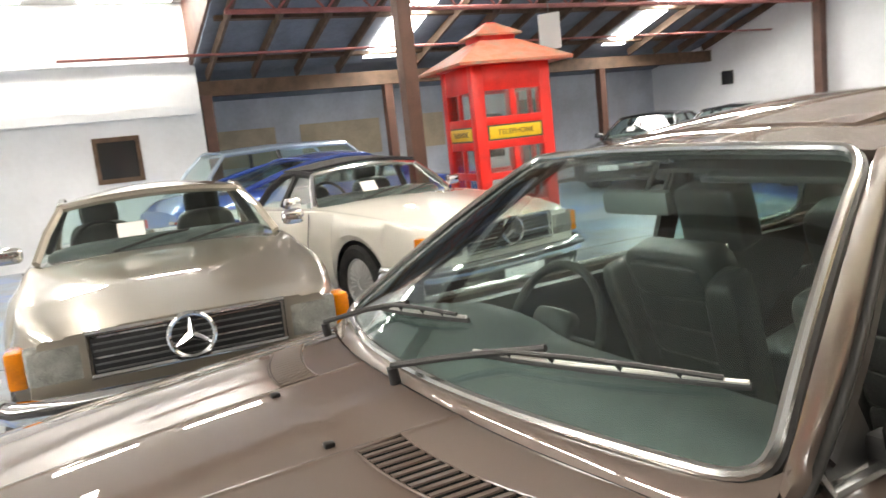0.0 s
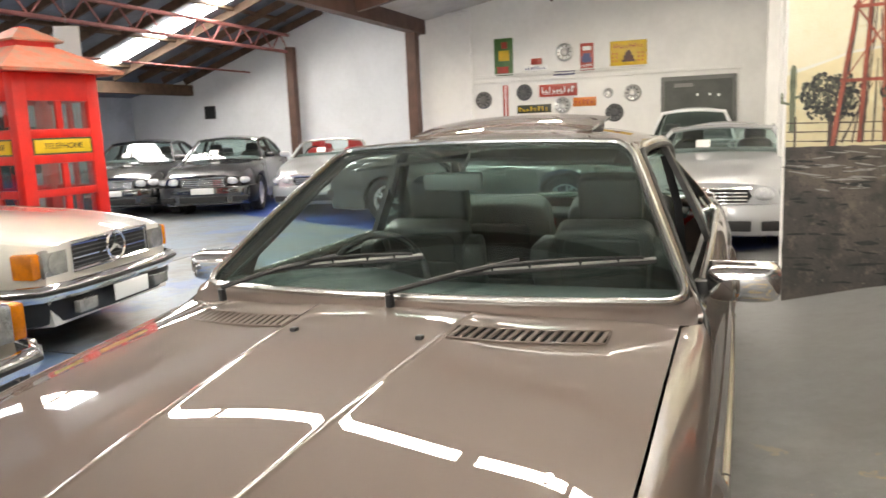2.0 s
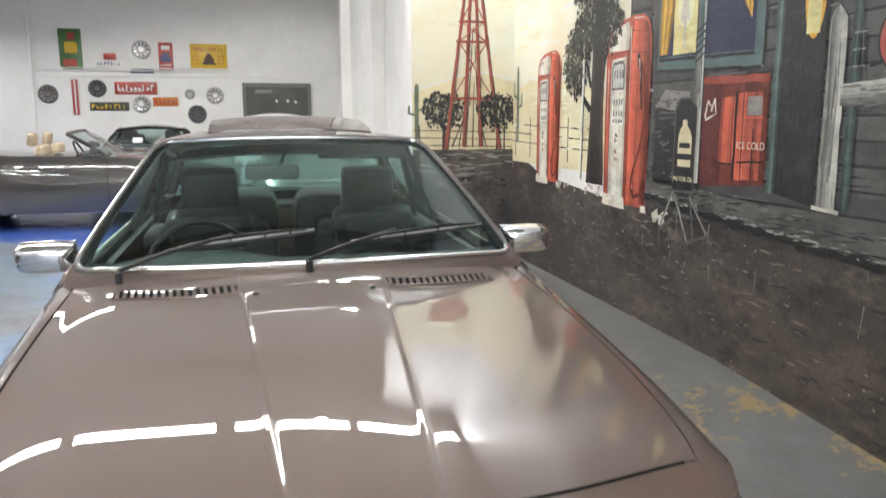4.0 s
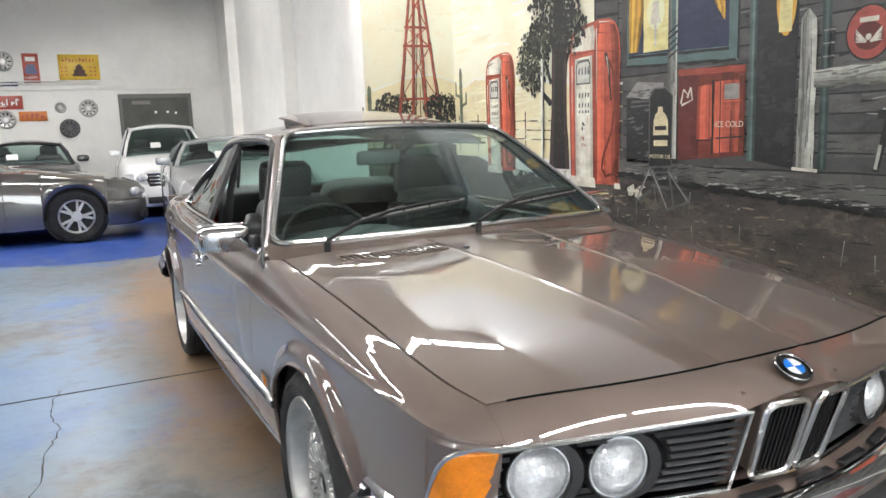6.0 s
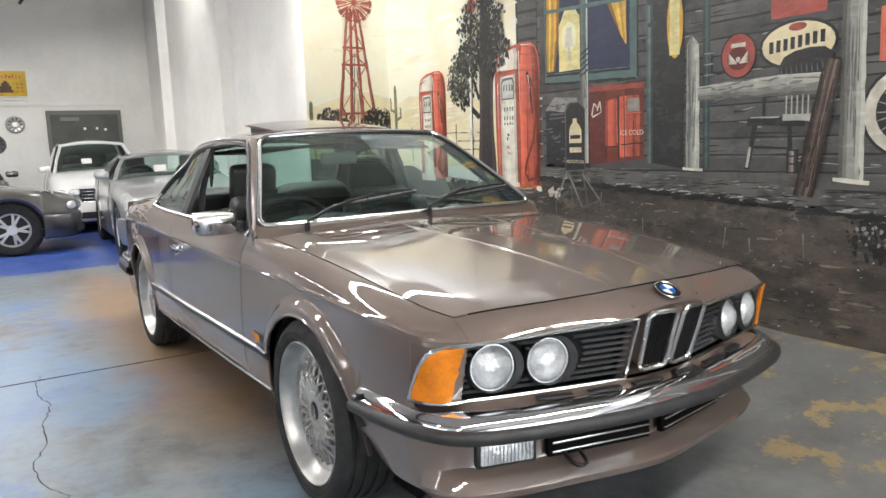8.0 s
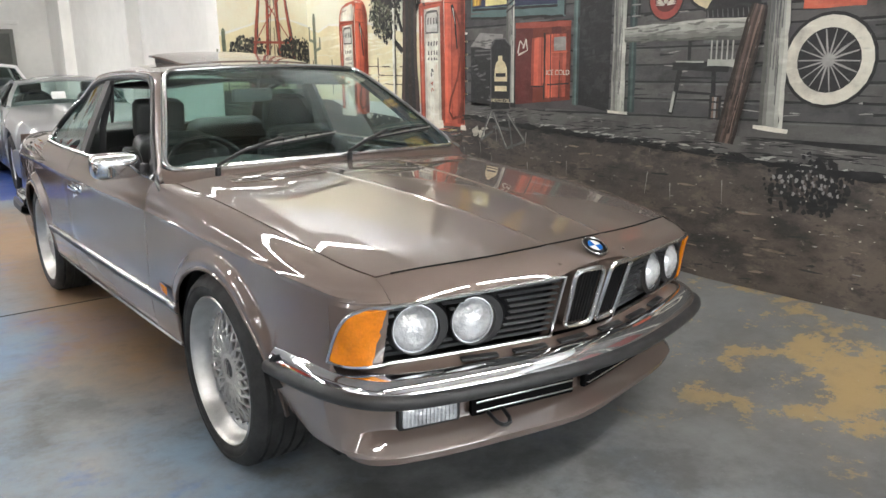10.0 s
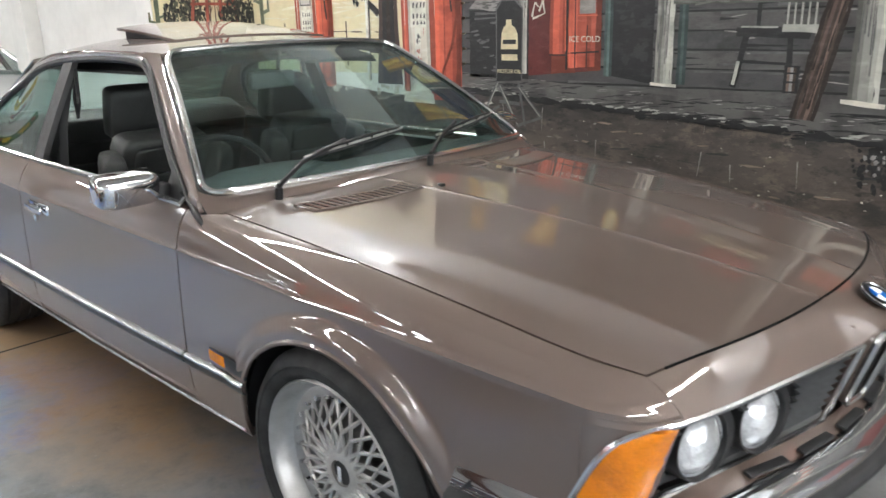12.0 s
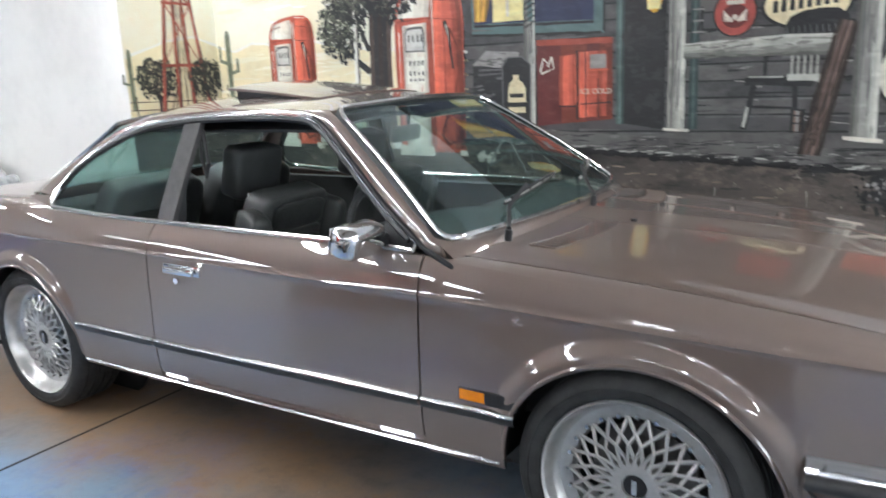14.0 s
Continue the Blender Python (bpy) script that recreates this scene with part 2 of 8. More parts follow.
    nt.links.new(math_node("MULTIPLY_ADD", mid, 0.3, 0.2), b.inputs["Roughness"])
    bp = nt.nodes.new("ShaderNodeBump")
    bp.inputs["Strength"].default_value, bp.inputs["Distance"].default_value = 0.12, 0.01
    nt.links.new(fine, bp.inputs["Height"])
    nt.links.new(bp.outputs["Normal"], b.inputs["Normal"])
    return m


M_FLOOR = floor_material()


# ---- shapes ----
def boxes(bm, *list_of):
    for x0, x1, y0, y1, z0, z1 in list_of:
        m = Matrix.LocRotScale(((x0 + x1) / 2, (y0 + y1) / 2, (z0 + z1) / 2), None, (x1 - x0, y1 - y0, z1 - z0))
        bmesh.ops.create_cube(bm, size=1, matrix=m)
    return bm


def box(x0, x1, y0, y1, z0, z1, bevel=0.0, segments=2):
    bm = boxes(bmesh.new(), (x0, x1, y0, y1, z0, z1))
    if bevel:
        bmesh.ops.bevel(bm, geom=bm.edges[:], offset=bevel, segments=segments, profile=0.5, affect="EDGES")
    return bm


def turned(bm, m):
    bm.transform(m)
    return bm


def joined(*bms):
    out = bmesh.new()
    for b in bms:
        me = bpy.data.meshes.new("tmp")
        b.to_mesh(me)
        b.free()
        out.from_mesh(me)
        bpy.data.meshes.remove(me)
    return out


def rod(a, b, r, n=10, r2=None):
    a, b = Vector(a), Vector(b)
    d = b - a
    bm = bmesh.new()
    m = Matrix.Translation((a + b) / 2) @ d.to_track_quat("Z", "Y").to_matrix().to_4x4()
    bmesh.ops.create_cone(bm, cap_ends=True, segments=n, radius1=r, radius2=r if r2 is None else r2, depth=d.length, matrix=m)
    return bm


def tube(points, r, n=8, closed=False, flat=1.0):
    """A round bar along points; flat squashes it towards the world's z."""
    pts = [Vector(p) for p in points]
    bm = bmesh.new()
    rings = []
    k = len(pts)
    side = None
    for i, p in enumerate(pts):
        t = (pts[(i + 1) % k] - pts[i - 1]) if closed else (pts[min(i + 1, k - 1)] - pts[max(i - 1, 0)])
        t.normalize()
        if side is None:
            side = t.cross(Vector((0, 0, 1)))
            if side.length < 0.05:
                side = t.cross(Vector((1, 0, 0)))
        side = (side - t * side.dot(t)).normalized()
        up = side.cross(t)
        rings.append([bm.verts.new(p + (side * math.cos(a) * flat + up * math.sin(a)) * r) for a in (2 * math.pi * j / n for j in range(n))])
    for i in range(k if closed else k - 1):
        a, b = rings[i], rings[(i + 1) % k]
        for j in range(n):
            bm.faces.new((a[j], a[(j + 1) % n], b[(j + 1) % n], b[j]))
    if not closed:
        bm.faces.new(rings[0][::-1])
        bm.faces.new(rings[-1])
    bmesh.ops.recalc_face_normals(bm, faces=bm.faces)
    return bm


def sheet(rows, closed_rows=False):
    """A quad sheet through rows of points."""
    bm = bmesh.new()
    grid = [[bm.verts.new(p) for p in row] for row in rows]
    for a, b in zip(grid, grid[1:]):
        n = len(a)
        for j in range(n if closed_rows else n - 1):
            q = (a[j], a[(j + 1) % n], b[(j + 1) % n], b[j])
            once = list({v.co.to_tuple(6): v for v in q}.values())
            if len(once) > 2:
                bm.faces.new(once)
    bmesh.ops.remove_doubles(bm, verts=bm.verts, dist=1e-5)
    bmesh.ops.recalc_face_normals(bm, faces=bm.faces)
    return bm


def mirrored(rows):
    return [[(-x, y, z) for x, y, z in row] for row in rows]


def lathe(profile, n=40, axis="x"):
    """profile: (radius, along) pairs, spun about the axis."""
    rows = []
    for i in range(n + 1):
        a = 2 * math.pi * i / n
        c, s = math.cos(a), math.sin(a)
        rows.append([(u, r * c, r * s) if axis == "x" else (r * c, r * s, u) if axis == "z" else (r * c, u, r * s) for r, u in profile])
    return sheet(rows)


def prism(outline, y0, y1):
    """A flat outline in x and z, made solid between y0 and y1."""
    bm = bmesh.new()
    f = bm.faces.new([bm.verts.new((x, y0, z)) for x, z in outline])
    r = bmesh.ops.extrude_face_region(bm, geom=[f])
    bmesh.ops.translate(bm, verts=[v for v in r["geom"] if isinstance(v, bmesh.types.BMVert)], vec=(0, y1 - y0, 0))
    bmesh.ops.recalc_face_normals(bm, faces=bm.faces)
    return bm


def lerp(table, t):
    """Smooth reading of a table of (t, value)."""
    if t <= table[0][0]:
        return table[0][1]
    if t >= table[-1][0]:
        return table[-1][1]
    for i in range(len(table) - 1):
        (a, va), (b, vb) = table[i], table[i + 1]
        if t <= b:
            ma = (vb - va) / (b - a) if i == 0 else (vb - table[i - 1][1]) / (b - table[i - 1][0])
            mb = (vb - va) / (b - a) if i == len(table) - 2 else (table[i + 2][1] - va) / (table[i + 2][0] - a)
            s, h = (t - a) / (b - a), b - a
            return (1 + 2 * s) * (1 - s) ** 2 * va + s * (1 - s) ** 2 * h * ma + s * s * (3 - 2 * s) * vb + s * s * (s - 1) * h * mb


def mesh_ob(name, bm, material, parent=None, smooth=35, solid=0.0, offset=-1):
    me = bpy.data.meshes.new(name)
    if solid:
        bm.edges.index_update()
    rim = [e.index for e in bm.edges if e.is_boundary] if solid else []
    bm.to_mesh(me)
    bm.free()
    me.materials.append(material)
    if smooth:
        me.polygons.foreach_set("use_smooth", [True] * len(me.polygons))
        me.set_sharp_from_angle(angle=radians(smooth))
        for i in rim:
            me.edges[i].use_edge_sharp = True
    ob = new(name, me)
    ob.parent = parent
    if solid:
        s = ob.modifiers.new("solid", "SOLIDIFY")
        s.thickness, s.offset = solid, offset
    return ob


def part(name, bm, material, parent, label="", smooth=35, solid=0.0, offset=-1):
    return tagged(mesh_ob(name, bm, material, parent, smooth, solid, offset), label)


def structure(name, bm, material, label, category, smooth=0):
    return tagged(mesh_ob(name, bm, material, None, smooth), label, category, "", "structure")


def thing(name, m, label, category, group=""):
    ob = new(name)
    ob.empty_display_size = 0.2
    ob.matrix_world = m
    return tagged(ob, label, category, group)


def span(a, b, n):
    return [a + (b - a) * i / (n - 1) for i in range(n)]


# ---- the hall ----
def floor_sheet():
    xs = span(-16, 0.7, 18) + span(0.8, 2.2, 10)
    # the slab climbs towards the mural wall, a little more along its far half
    top = lambda y: 0.125 + 0.065 * min(1.0, max(0.0, (y + 1.3) / 1.3))
    rise = lambda x, y: 0.0 if x < 0.7 else top(y) * (3 - 2 * min(1, (x - 0.7) / 1.24)) * min(1, (x - 0.7) / 1.24) ** 2
    return sheet([[(x, y, rise(x, y)) for x in xs] for y in span(-16, 14, 91)])


structure("floor", floor_sheet(), M_FLOOR, "worn grey, blue and brown painted concrete floor", "floor", 60)
M_JOINT = mat("joint_shadow", (0.05, 0.05, 0.05), 0.9)
part("floor_joint", boxes(bmesh.new(), (-12, 0.6, 0.925, 0.935, -0.01, 0.0025), (-12, 0.6, -4.6, -4.59, -0.01, 0.0025), (-5.0, -4.99, -9, 5, -0.01, 0.0025)), M_JOINT, bpy.data.objects["floor"])


def crack(points, seed):
    rng = random.Random(seed)
    pts = []
    for (x0, y0), (x1, y1) in zip(points, points[1:]):
        for k in range(5):
            t = k / 5
            pts.append((x0 + (x1 - x0) * t + rng.uniform(-0.009, 0.009), y0 + (y1 - y0) * t + rng.uniform(-0.009, 0.009)))
    rows = [[(x - 0.001 - 0.003 * rng.random(), y, 0.002), (x + 0.001 + 0.003 * rng.random(), y, 0.002)] for x, y in pts]
    return sheet(rows)


part("floor_crack", crack([(-1.455, 1.0), (-1.5, 0.8), (-1.5, 0.62), (-1.46, 0.42), (-1.49, 0.26), (-1.52, 0.12), (-1.525, -0.13), (-1.587, -0.37), (-1.582, -0.56), (-1.497, -0.74), (-1.507, -0.87), (-1.476, -1.01), (-1.48, -1.12), (-1.51, -1.18), (-1.53, -1.4), (-1.6, -2.0)], 3), M_JOINT, bpy.data.objects["floor"])

ROOF_A = lambda x: 3.35 + 0.19 * (x + 4.75)
structure("wall_mural", boxes(bmesh.new(), (1.94, 2.14, -9.2, 3.05, 0, 4.5)), M_WHITE, "painted block wall carrying a desert filling-station mural", "wall")
structure("wall_nib", boxes(bmesh.new(), (1.06, 2.14, 3.052, 3.3, 0, 4.5)), M_WHITE, "short return wall carrying part of the mural", "wall")
structure("wall_side", boxes(bmesh.new(), (1.36, 1.55, 3.3, 11.27, 0, 4.5), (1.2, 1.36, 6.2, 6.6, 0, 4.5), (1.2, 1.36, 9.6, 9.9, 0, 4.5)), M_WHITE, "white-painted side wall with shallow piers", "wall")
structure("wall_back", boxes(bmesh.new(), (-4.9, 1.55, 11.272, 11.5, 0, 4.5)), M_WHITE, "white-painted end wall hung with old signs", "wall")
structure("wall_back_far", boxes(bmesh.new(), (-13.2, -4.9, 12.5, 12.7, 0, 4.2)), M_WHITE_COOL, "cool white gable end wall", "wall")
structure("wall_west", boxes(bmesh.new(), (-13.4, -13.2, -9.4, 12.7, 0, 3)), M_PALEBLUE, "pale blue wall under the low eave", "wall")
structure("wall_south", boxes(bmesh.new(), (-13.4, -3.0, -9.4, -9.2, 0, 5.2), (1.8, 2.14, -9.4, -9.2, 0, 5.2), (-3.0, 1.8, -9.4, -9.2, 3.1, 5.2)), M_WHITE, "plain end wall", "wall")
bm = sheet([[(x, y, ROOF_A(x)) for x in (-4.75, 2.2)] for y in (-9.4, 11.6)])
structure("ceiling", bm, mat("dull_ceiling_sheet", (0.56, 0.54, 0.51), 0.7, 0, 0.2, 2), "pale sloping ceiling sheets", "ceiling")


def batten_light(x, y, half=0.64):
    lamp = thing("batten_light", pose(x, y, ROOF_A(x) - 0.03, 0, -math.degrees(math.atan(0.19)), 0), "long white batten light fixed under the ceiling", "lamp", "batten lights")
    part("body", boxes(bmesh.new(), (-half, half, -0.1, 0.1, -0.03, 0.01), (-half, half, -0.1, -0.092, -0.046, -0.03), (-half, half, 0.092, 0.1, -0.046, -0.03), (-half, 0.008 - half, -0.092, 0.092, -0.046, -0.03), (half - 0.008, half, -0.092, 0.092, -0.046, -0.03)), M_CARD, lamp, "", 0)
    part("diffuser", box(0.01 - half, half - 0.01, -0.088, 0.088, -0.058, -0.031, 0.008), M_SKYLIGHT, lamp)
    return lamp


for by, columns_x in ((-8.1, (-2.98, -1.57, -0.14, 1.22)), (-4.4, (-2.98, -1.57, -0.14, 1.22)), (2.35, (-2.98, -1.57, -0.14, 1.22)), (7.6, (-3.3, 1.0))):
    for bx in columns_x:
        batten_light(bx, by)
batten_light(-4.18, 2.35, 0.5)


structure("wall_office", boxes(bmesh.new(), (-11.4, -11.2, -9.2, 1.0, 0, 3.75)), M_WHITE_COOL, "white-painted office wall with a small window", "wall")
bm = boxes(bmesh.new(), (-11.2, -11.1, -9.2, 0.9, 2.05, 2.2), (-11.2, -11.14, -9.2, 0.9, 2.86, 2.95))
structure("trim", bm, M_WHITE_COOL, "white-painted ledge along the office wall", "trim")
win = structure("window_1", boxes(bmesh.new(), (-11.2, -11.17, -0.66, 0.01, 1.12, 1.19), (-11.2, -11.17, -0.66, 0.01, 1.74, 1.81), (-11.2, -11.17, -0.66, -0.6, 1.19, 1.74), (-11.2, -11.17, -0.05, 0.01, 1.19, 1.74)), M_TIMBER, "small dark window with a timber frame", "window")
part("pane", boxes(bmesh.new(), (-11.199, -11.19, -0.6, -0.05, 1.19, 1.74)), mat("dark_pane", (0.02, 0.022, 0.025), 0.08), win)

# roof over the low bay: up from the eave to the ridge, then down to the valley beam
RIDGE_X, RIDGE_Z, VALLEY_X, VALLEY_Z = -7.7, 3.98, -4.85, 3.38
bay = structure("ceiling_low_bay", sheet([[(x, y, z) for x, z in ((-13.4, 2.32), (-11.4, 2.72), (RIDGE_X, RIDGE_Z))] for y in (0.98, 12.6)]), M_ROOF, "blue-grey corrugated roof sheets on timber rafters", "ceiling")
structure("ceiling_office", sheet([[(x, y, z) for x, z in ((-11.4, 3.75), (RIDGE_X, RIDGE_Z))] for y in (-9.4, 0.98)]), M_ROOF_LIGHT, "pale ceiling over the office side", "ceiling")
structure("fascia", prism([(-11.4, 2.74), (-11.4, 3.75), (RIDGE_X, RIDGE_Z)], 0.93, 0.98), M_BROWN, "brown timber fascia where the roof steps down", "fascia")
structure("ceiling_mid_bay", sheet([[(x, y, z) for x, z in ((RIDGE_X, RIDGE_Z), (VALLEY_X, VALLEY_Z))] for y in (-9.4, 12.6)]), M_ROOF_LIGHT, "pale roof sheets sloping to the valley beam", "ceiling")
LOW_SLOPE = math.degrees(math.atan((RIDGE_Z - 2.72) / 3.7))
raf = tagged(mesh_ob("rafters", boxes(bmesh.new(), *[(x - 0.03, x + 0.03, 0.15, 11.0, -0.08, -0.02) for x in (-1.5, -0.2, 1.3)]), M_TIMBER, None, 0), "dark timber rafters and purlins under the roof", "rafters", "", "structure")
raf.matrix_world = pose(-9.5, 0.9, 3.36, 0, -LOW_SLOPE, 0)
LIGHT_STRIPS = ((-1.5, -0.9), (3.85, 4.45), (9.2, 9.75))
for y in span(1.2, 12.3, 16):
    if not any(y0 - 0.05 < y < y1 + 0.05 for y0, y1 in LIGHT_STRIPS):
        part("rafter", boxes(bmesh.new(), (-2.0, 2.0, y - 0.925, y - 0.875, -0.16, -0.02)), M_TIMBER, raf, "", 0)
raf2 = tagged(mesh_ob("rafters", boxes(bmesh.new(), *[(-3.4, 3.4, y - 0.05, y + 0.05, -0.24, -0.02) for y in (-8, -4, 0.2, 4.2, 8.2)]), M_BROWN, None, 0), "brown steel rafters under the pale ceiling", "rafters", "", "structure")
raf2.matrix_world = pose(-1.35, 0, 3.35 + 0.19 * 3.4, 0, -math.degrees(math.atan(0.19)), 0)
for y in (2.6, 6.9, 10.6):
    br = tagged(mesh_ob("bracket", prism([(-0.05, 0), (0.05, 0), (0.02, -0.35), (-0.02, -0.35)], -0.03, 0.03), M_BROWN, None, 0), "brown steel roof bracket", "bracket", "roof brackets", "structure")
    br.matrix_world = pose(-2.6 + 0.2 * y, 10.9, 3.62 + 0.04 * y, 0, 30, 0)
for y0, y1 in LIGHT_STRIPS[1:]:
    pan = part("skylight", boxes(bmesh.new(), (-1.75, 1.85, (y0 - y1) / 2, (y1 - y0) / 2, -0.02, -0.01)), M_ROOFLIGHT, bay)
    pan.matrix_world = pose(-9.5, (y0 + y1) / 2, 3.36, 0, -LOW_SLOPE, 0)
MID_SLOPE = math.degrees(math.atan((RIDGE_Z - VALLEY_Z) / (VALLEY_X - RIDGE_X)))
for by in (-6.2, -2.0, 8.6):
    for bx in (-6.9, -5.7):
        lamp = batten_light(bx, by)
        lamp.matrix_world = pose(bx, by, RIDGE_Z + (bx - RIDGE_X) * (VALLEY_Z - RIDGE_Z) / (VALLEY_X - RIDGE_X) - 0.03, 0, MID_SLOPE, 0)
for by in (0.1, -1.9, -4.2):
    batten_light(-10.85, by).matrix_world = pose(-10.85, by, 3.778, 0, 0, 90)
structure("eave_beam", boxes(bmesh.new(), (-11.5, -11.3, 1.0, 12.5, 2.32, 2.56)), M_TIMBER, "dark timber beam along the low eave", "beam")
structure("valley_beam", boxes(bmesh.new(), (-4.98, -4.78, -9.2, 12.5, 3.1, 3.38)), M_BROWN, "brown steel valley beam", "beam")
for x, y, h, w in ((-8.37, 12.2, 3.2, 0.09), (-4.93, 10.95, 3.12, 0.1), (-11.35, 1.12, 2.34, 0.09), (-11.4, 4.35, 2.34, 0.08), (-11.4, 9.3, 2.34, 0.08), (-5.61, 1.93, 3.7, 0.075)):
    structure("column", box(x - w, x + w, y - w, y + w, 0, h, 0.008), M_BROWN, "brown painted steel column", "column")


def truss(x, y0, y1, z0, z1, n):
    bars = [rod((x, y0, z0), (x, y1, z0), 0.035, 6), rod((x, y0, z1), (x, y1, z1), 0.035, 6)]
    ys = span(y0, y1, n * 2 + 1)
    for i in range(n * 2):
        a, b = (z0, z1) if i % 2 == 0 else (z1, z0)
        bars.append(rod((x, ys[i], a), (x, ys[i + 1], b), 0.016, 5))
    return joined(*bars)


structure("roof_truss", truss(-8.4, 0.9, 12.2, 3.1, 3.46, 17), M_PINK, "faded red lattice roof truss", "truss")
structure("tie_rod", rod((-9.6, -1, 2.75), (-9.6, 12.4, 2.75), 0.018, 6), M_PINK, "thin steel tie rod across the bay", "rod")
for y0, y1, z0, z1 in ((1.6, 2.7, 1.1, 1.8), (3.2, 4.9, 1.1, 1.8), (5.6, 6.4, 1.1, 1.8)):
    structure("wall_board", box(-13.19, -13.16, y0, y1, z0, z1, 0.004), mat("beige_board", (0.5, 0.42, 0.3), 0.7, 0, 0.2, 3), "beige sheet boarding the old window", "board")
structure("door_far", box(-13.19, -13.15, 8.4, 9.3, 0, 1.9, 0.005), mat("grey_door", (0.12, 0.13, 0.14), 0.5, 0, 0.2, 3), "dark grey side door", "door")
structure("vent_far", box(-11.0, -10.7, 12.46, 12.498, 1.75, 2.05, 0.004), M_BLACK, "black louvred wall vent", "vent")
structure("pipe", joined(rod((-3.86, 11.2, 3.4), (-3.86, 11.2, 1.0), 0.02), rod((-3.86, 11.2, 3.4), (-4.6, 11.2, 3.45), 0.02)), M_WHITE, "white-painted conduit", "pipe")
structure("pipe", joined(rod((-3.9, 11.22, 2.21), (-0.72, 11.22, 2.21), 0.012), rod((-3.9, 11.22, 2.25), (-0.66, 11.22, 2.25), 0.009), *[rod((x, 11.272, 2.23), (x, 11.215, 2.23), 0.016, 6) for x in (-3.4, -2.3, -1.2)]), M_WHITE, "white-painted conduits along the wall", "pipe")
structure("picture_rail", box(-3.9, 0.9, 11.235, 11.272, 2.1, 2.16, 0.006), M_WHITE, "white-painted ledge below the upper signs", "trim")
door = structure("door_1", boxes(bmesh.new(), (-0.36, 0.74, 11.235, 11.27, 0, 1.95)), mat("grey_green_door", (0.085, 0.09, 0.08), 0.5, 0, 0.25, 3), "dark grey-green steel fire door", "door")
part("door_frame", boxes(bmesh.new(), (-0.42, -0.36, 11.22, 11.271, 0, 2.02), (0.74, 0.8, 11.22, 11.271, 0, 2.02), (-0.36, 0.74, 11.22, 11.271, 1.95, 2.02)), mat("grey_frame", (0.14, 0.14, 0.13), 0.5), door)
part("door_closer", boxes(bmesh.new(), (-0.2, 0.1, 11.2, 11.235, 1.84, 1.9)), M_STEEL, door)
part("door_notice", boxes(bmesh.new(), (0.16, 0.2, 11.228, 11.234, 1.68, 1.72), (0.36, 0.4, 11.228, 11.234, 1.68, 1.72), (0.5, 0.54, 11.228, 11.234, 1.66, 1.7)), M_CARD, door)


def high_bay(x, y, z, size=1.0):
    lamp = thing("high_bay_lamp", pose(x, y, z) @ Matrix.Scale(size, 4), "round grey high-bay lamp hung from the ceiling", "lamp", "ceiling lamps")
    part("shade", lathe([(0.05, 0.25), (0.08, 0.22), (0.17, 0.08), (0.2, 0.0)], 28, "z"), M_STEEL, lamp, "", 40, 0.004)
    part("diffuser", lathe([(0.0, -0.012), (0.1, -0.01), (0.185, 0.004)], 24, "z"), M_BATTEN, lamp)
    part("hanger", rod((0, 0, 0.25), (0, 0, 0.6), 0.012, 6), M_BLACK, lamp)


high_bay(-1.5, 7.5, 3.35)
high_bay(0.15, 2.2, 4.02, 0.42)
white = thing("hanging_sign", pose(-6.64, 4.48, 2.25, 0, 0, 35), "blank white sign board hung from the roof", "sign")
part("board", box(-0.14, 0.14, -0.01, 0.01, 0, 0.44, 0.004), M_CARD, white)
part("hanger", rod((0, 0, 0.44), (0, 0, 1.52), 0.006, 6), M_STEEL, white)


# signs and wheel covers on the end wall
def plate(name, x0, x1, z0, z1, material, label, marks=()):
    s = thing(name, pose((x0 + x1) / 2, 11.27, (z0 + z1) / 2), label, "sign", "old signs on the wall")
    w, h = (x1 - x0) / 2, (z1 - z0) / 2
    part("plate", box(-w, w, -0.014, -0.001, -h, h, 0.003), material, s)
    for mx0, mx1, mz0, mz1, mm in marks:
        part("mark", boxes(bmesh.new(), (mx0 * w, mx1 * w, -0.018, -0.0142, mz0 * h, mz1 * h)), mm, s)
    return s


def letter_bars(n, x0, x1, z0, z1, material, seed):
    """Upright strokes of uneven height in a row: lettering too small or private to spell."""
    rng, out = random.Random(seed), []
    step = (x1 - x0) / n
    for k in range(n):
        a = x0 + step * k
        top = z1 - (z1 - z0) * rng.choice((0, 0, 0.25, 0.4))
        out.append((a, a + step * 0.3, z0, top, material))
        if rng.random() < 0.75:
            zz = rng.uniform(z0, top - (z1 - z0) * 0.25)
            out.append((a + step * 0.3, a + step * 0.75, zz, zz + (z1 - z0) * 0.25, material))
    return tuple(out)


S_GREEN, S_RED, S_YEL = mat("enamel_green", (0.06, 0.16, 0.04), 0.3, 0, 0.3, 6), mat("enamel_red", (0.4, 0.05, 0.03), 0.3, 0, 0.3, 6), mat("enamel_yellow", (0.65, 0.42, 0.02), 0.3, 0, 0.2, 6)
S_NAVY, S_ORANGE, S_BLACK = mat("enamel_navy", (0.05, 0.06, 0.17), 0.3, 0, 0.2, 6), mat("enamel_orange", (0.55, 0.16, 0.02), 0.3, 0, 0.2, 6), mat("enamel_black", (0.03, 0.035, 0.02), 0.3, 0, 0.2, 6)
plate("enamel_sign", -3.42, -3.06, 2.22, 2.9, S_GREEN, "upright green enamel sign with a pale figure patch", ((-0.5, 0.6, -0.2, 0.35, S_YEL), (-0.7, 0.5, -0.85, -0.5, S_RED), (-0.2, 0.4, 0.45, 0.8, S_RED)))
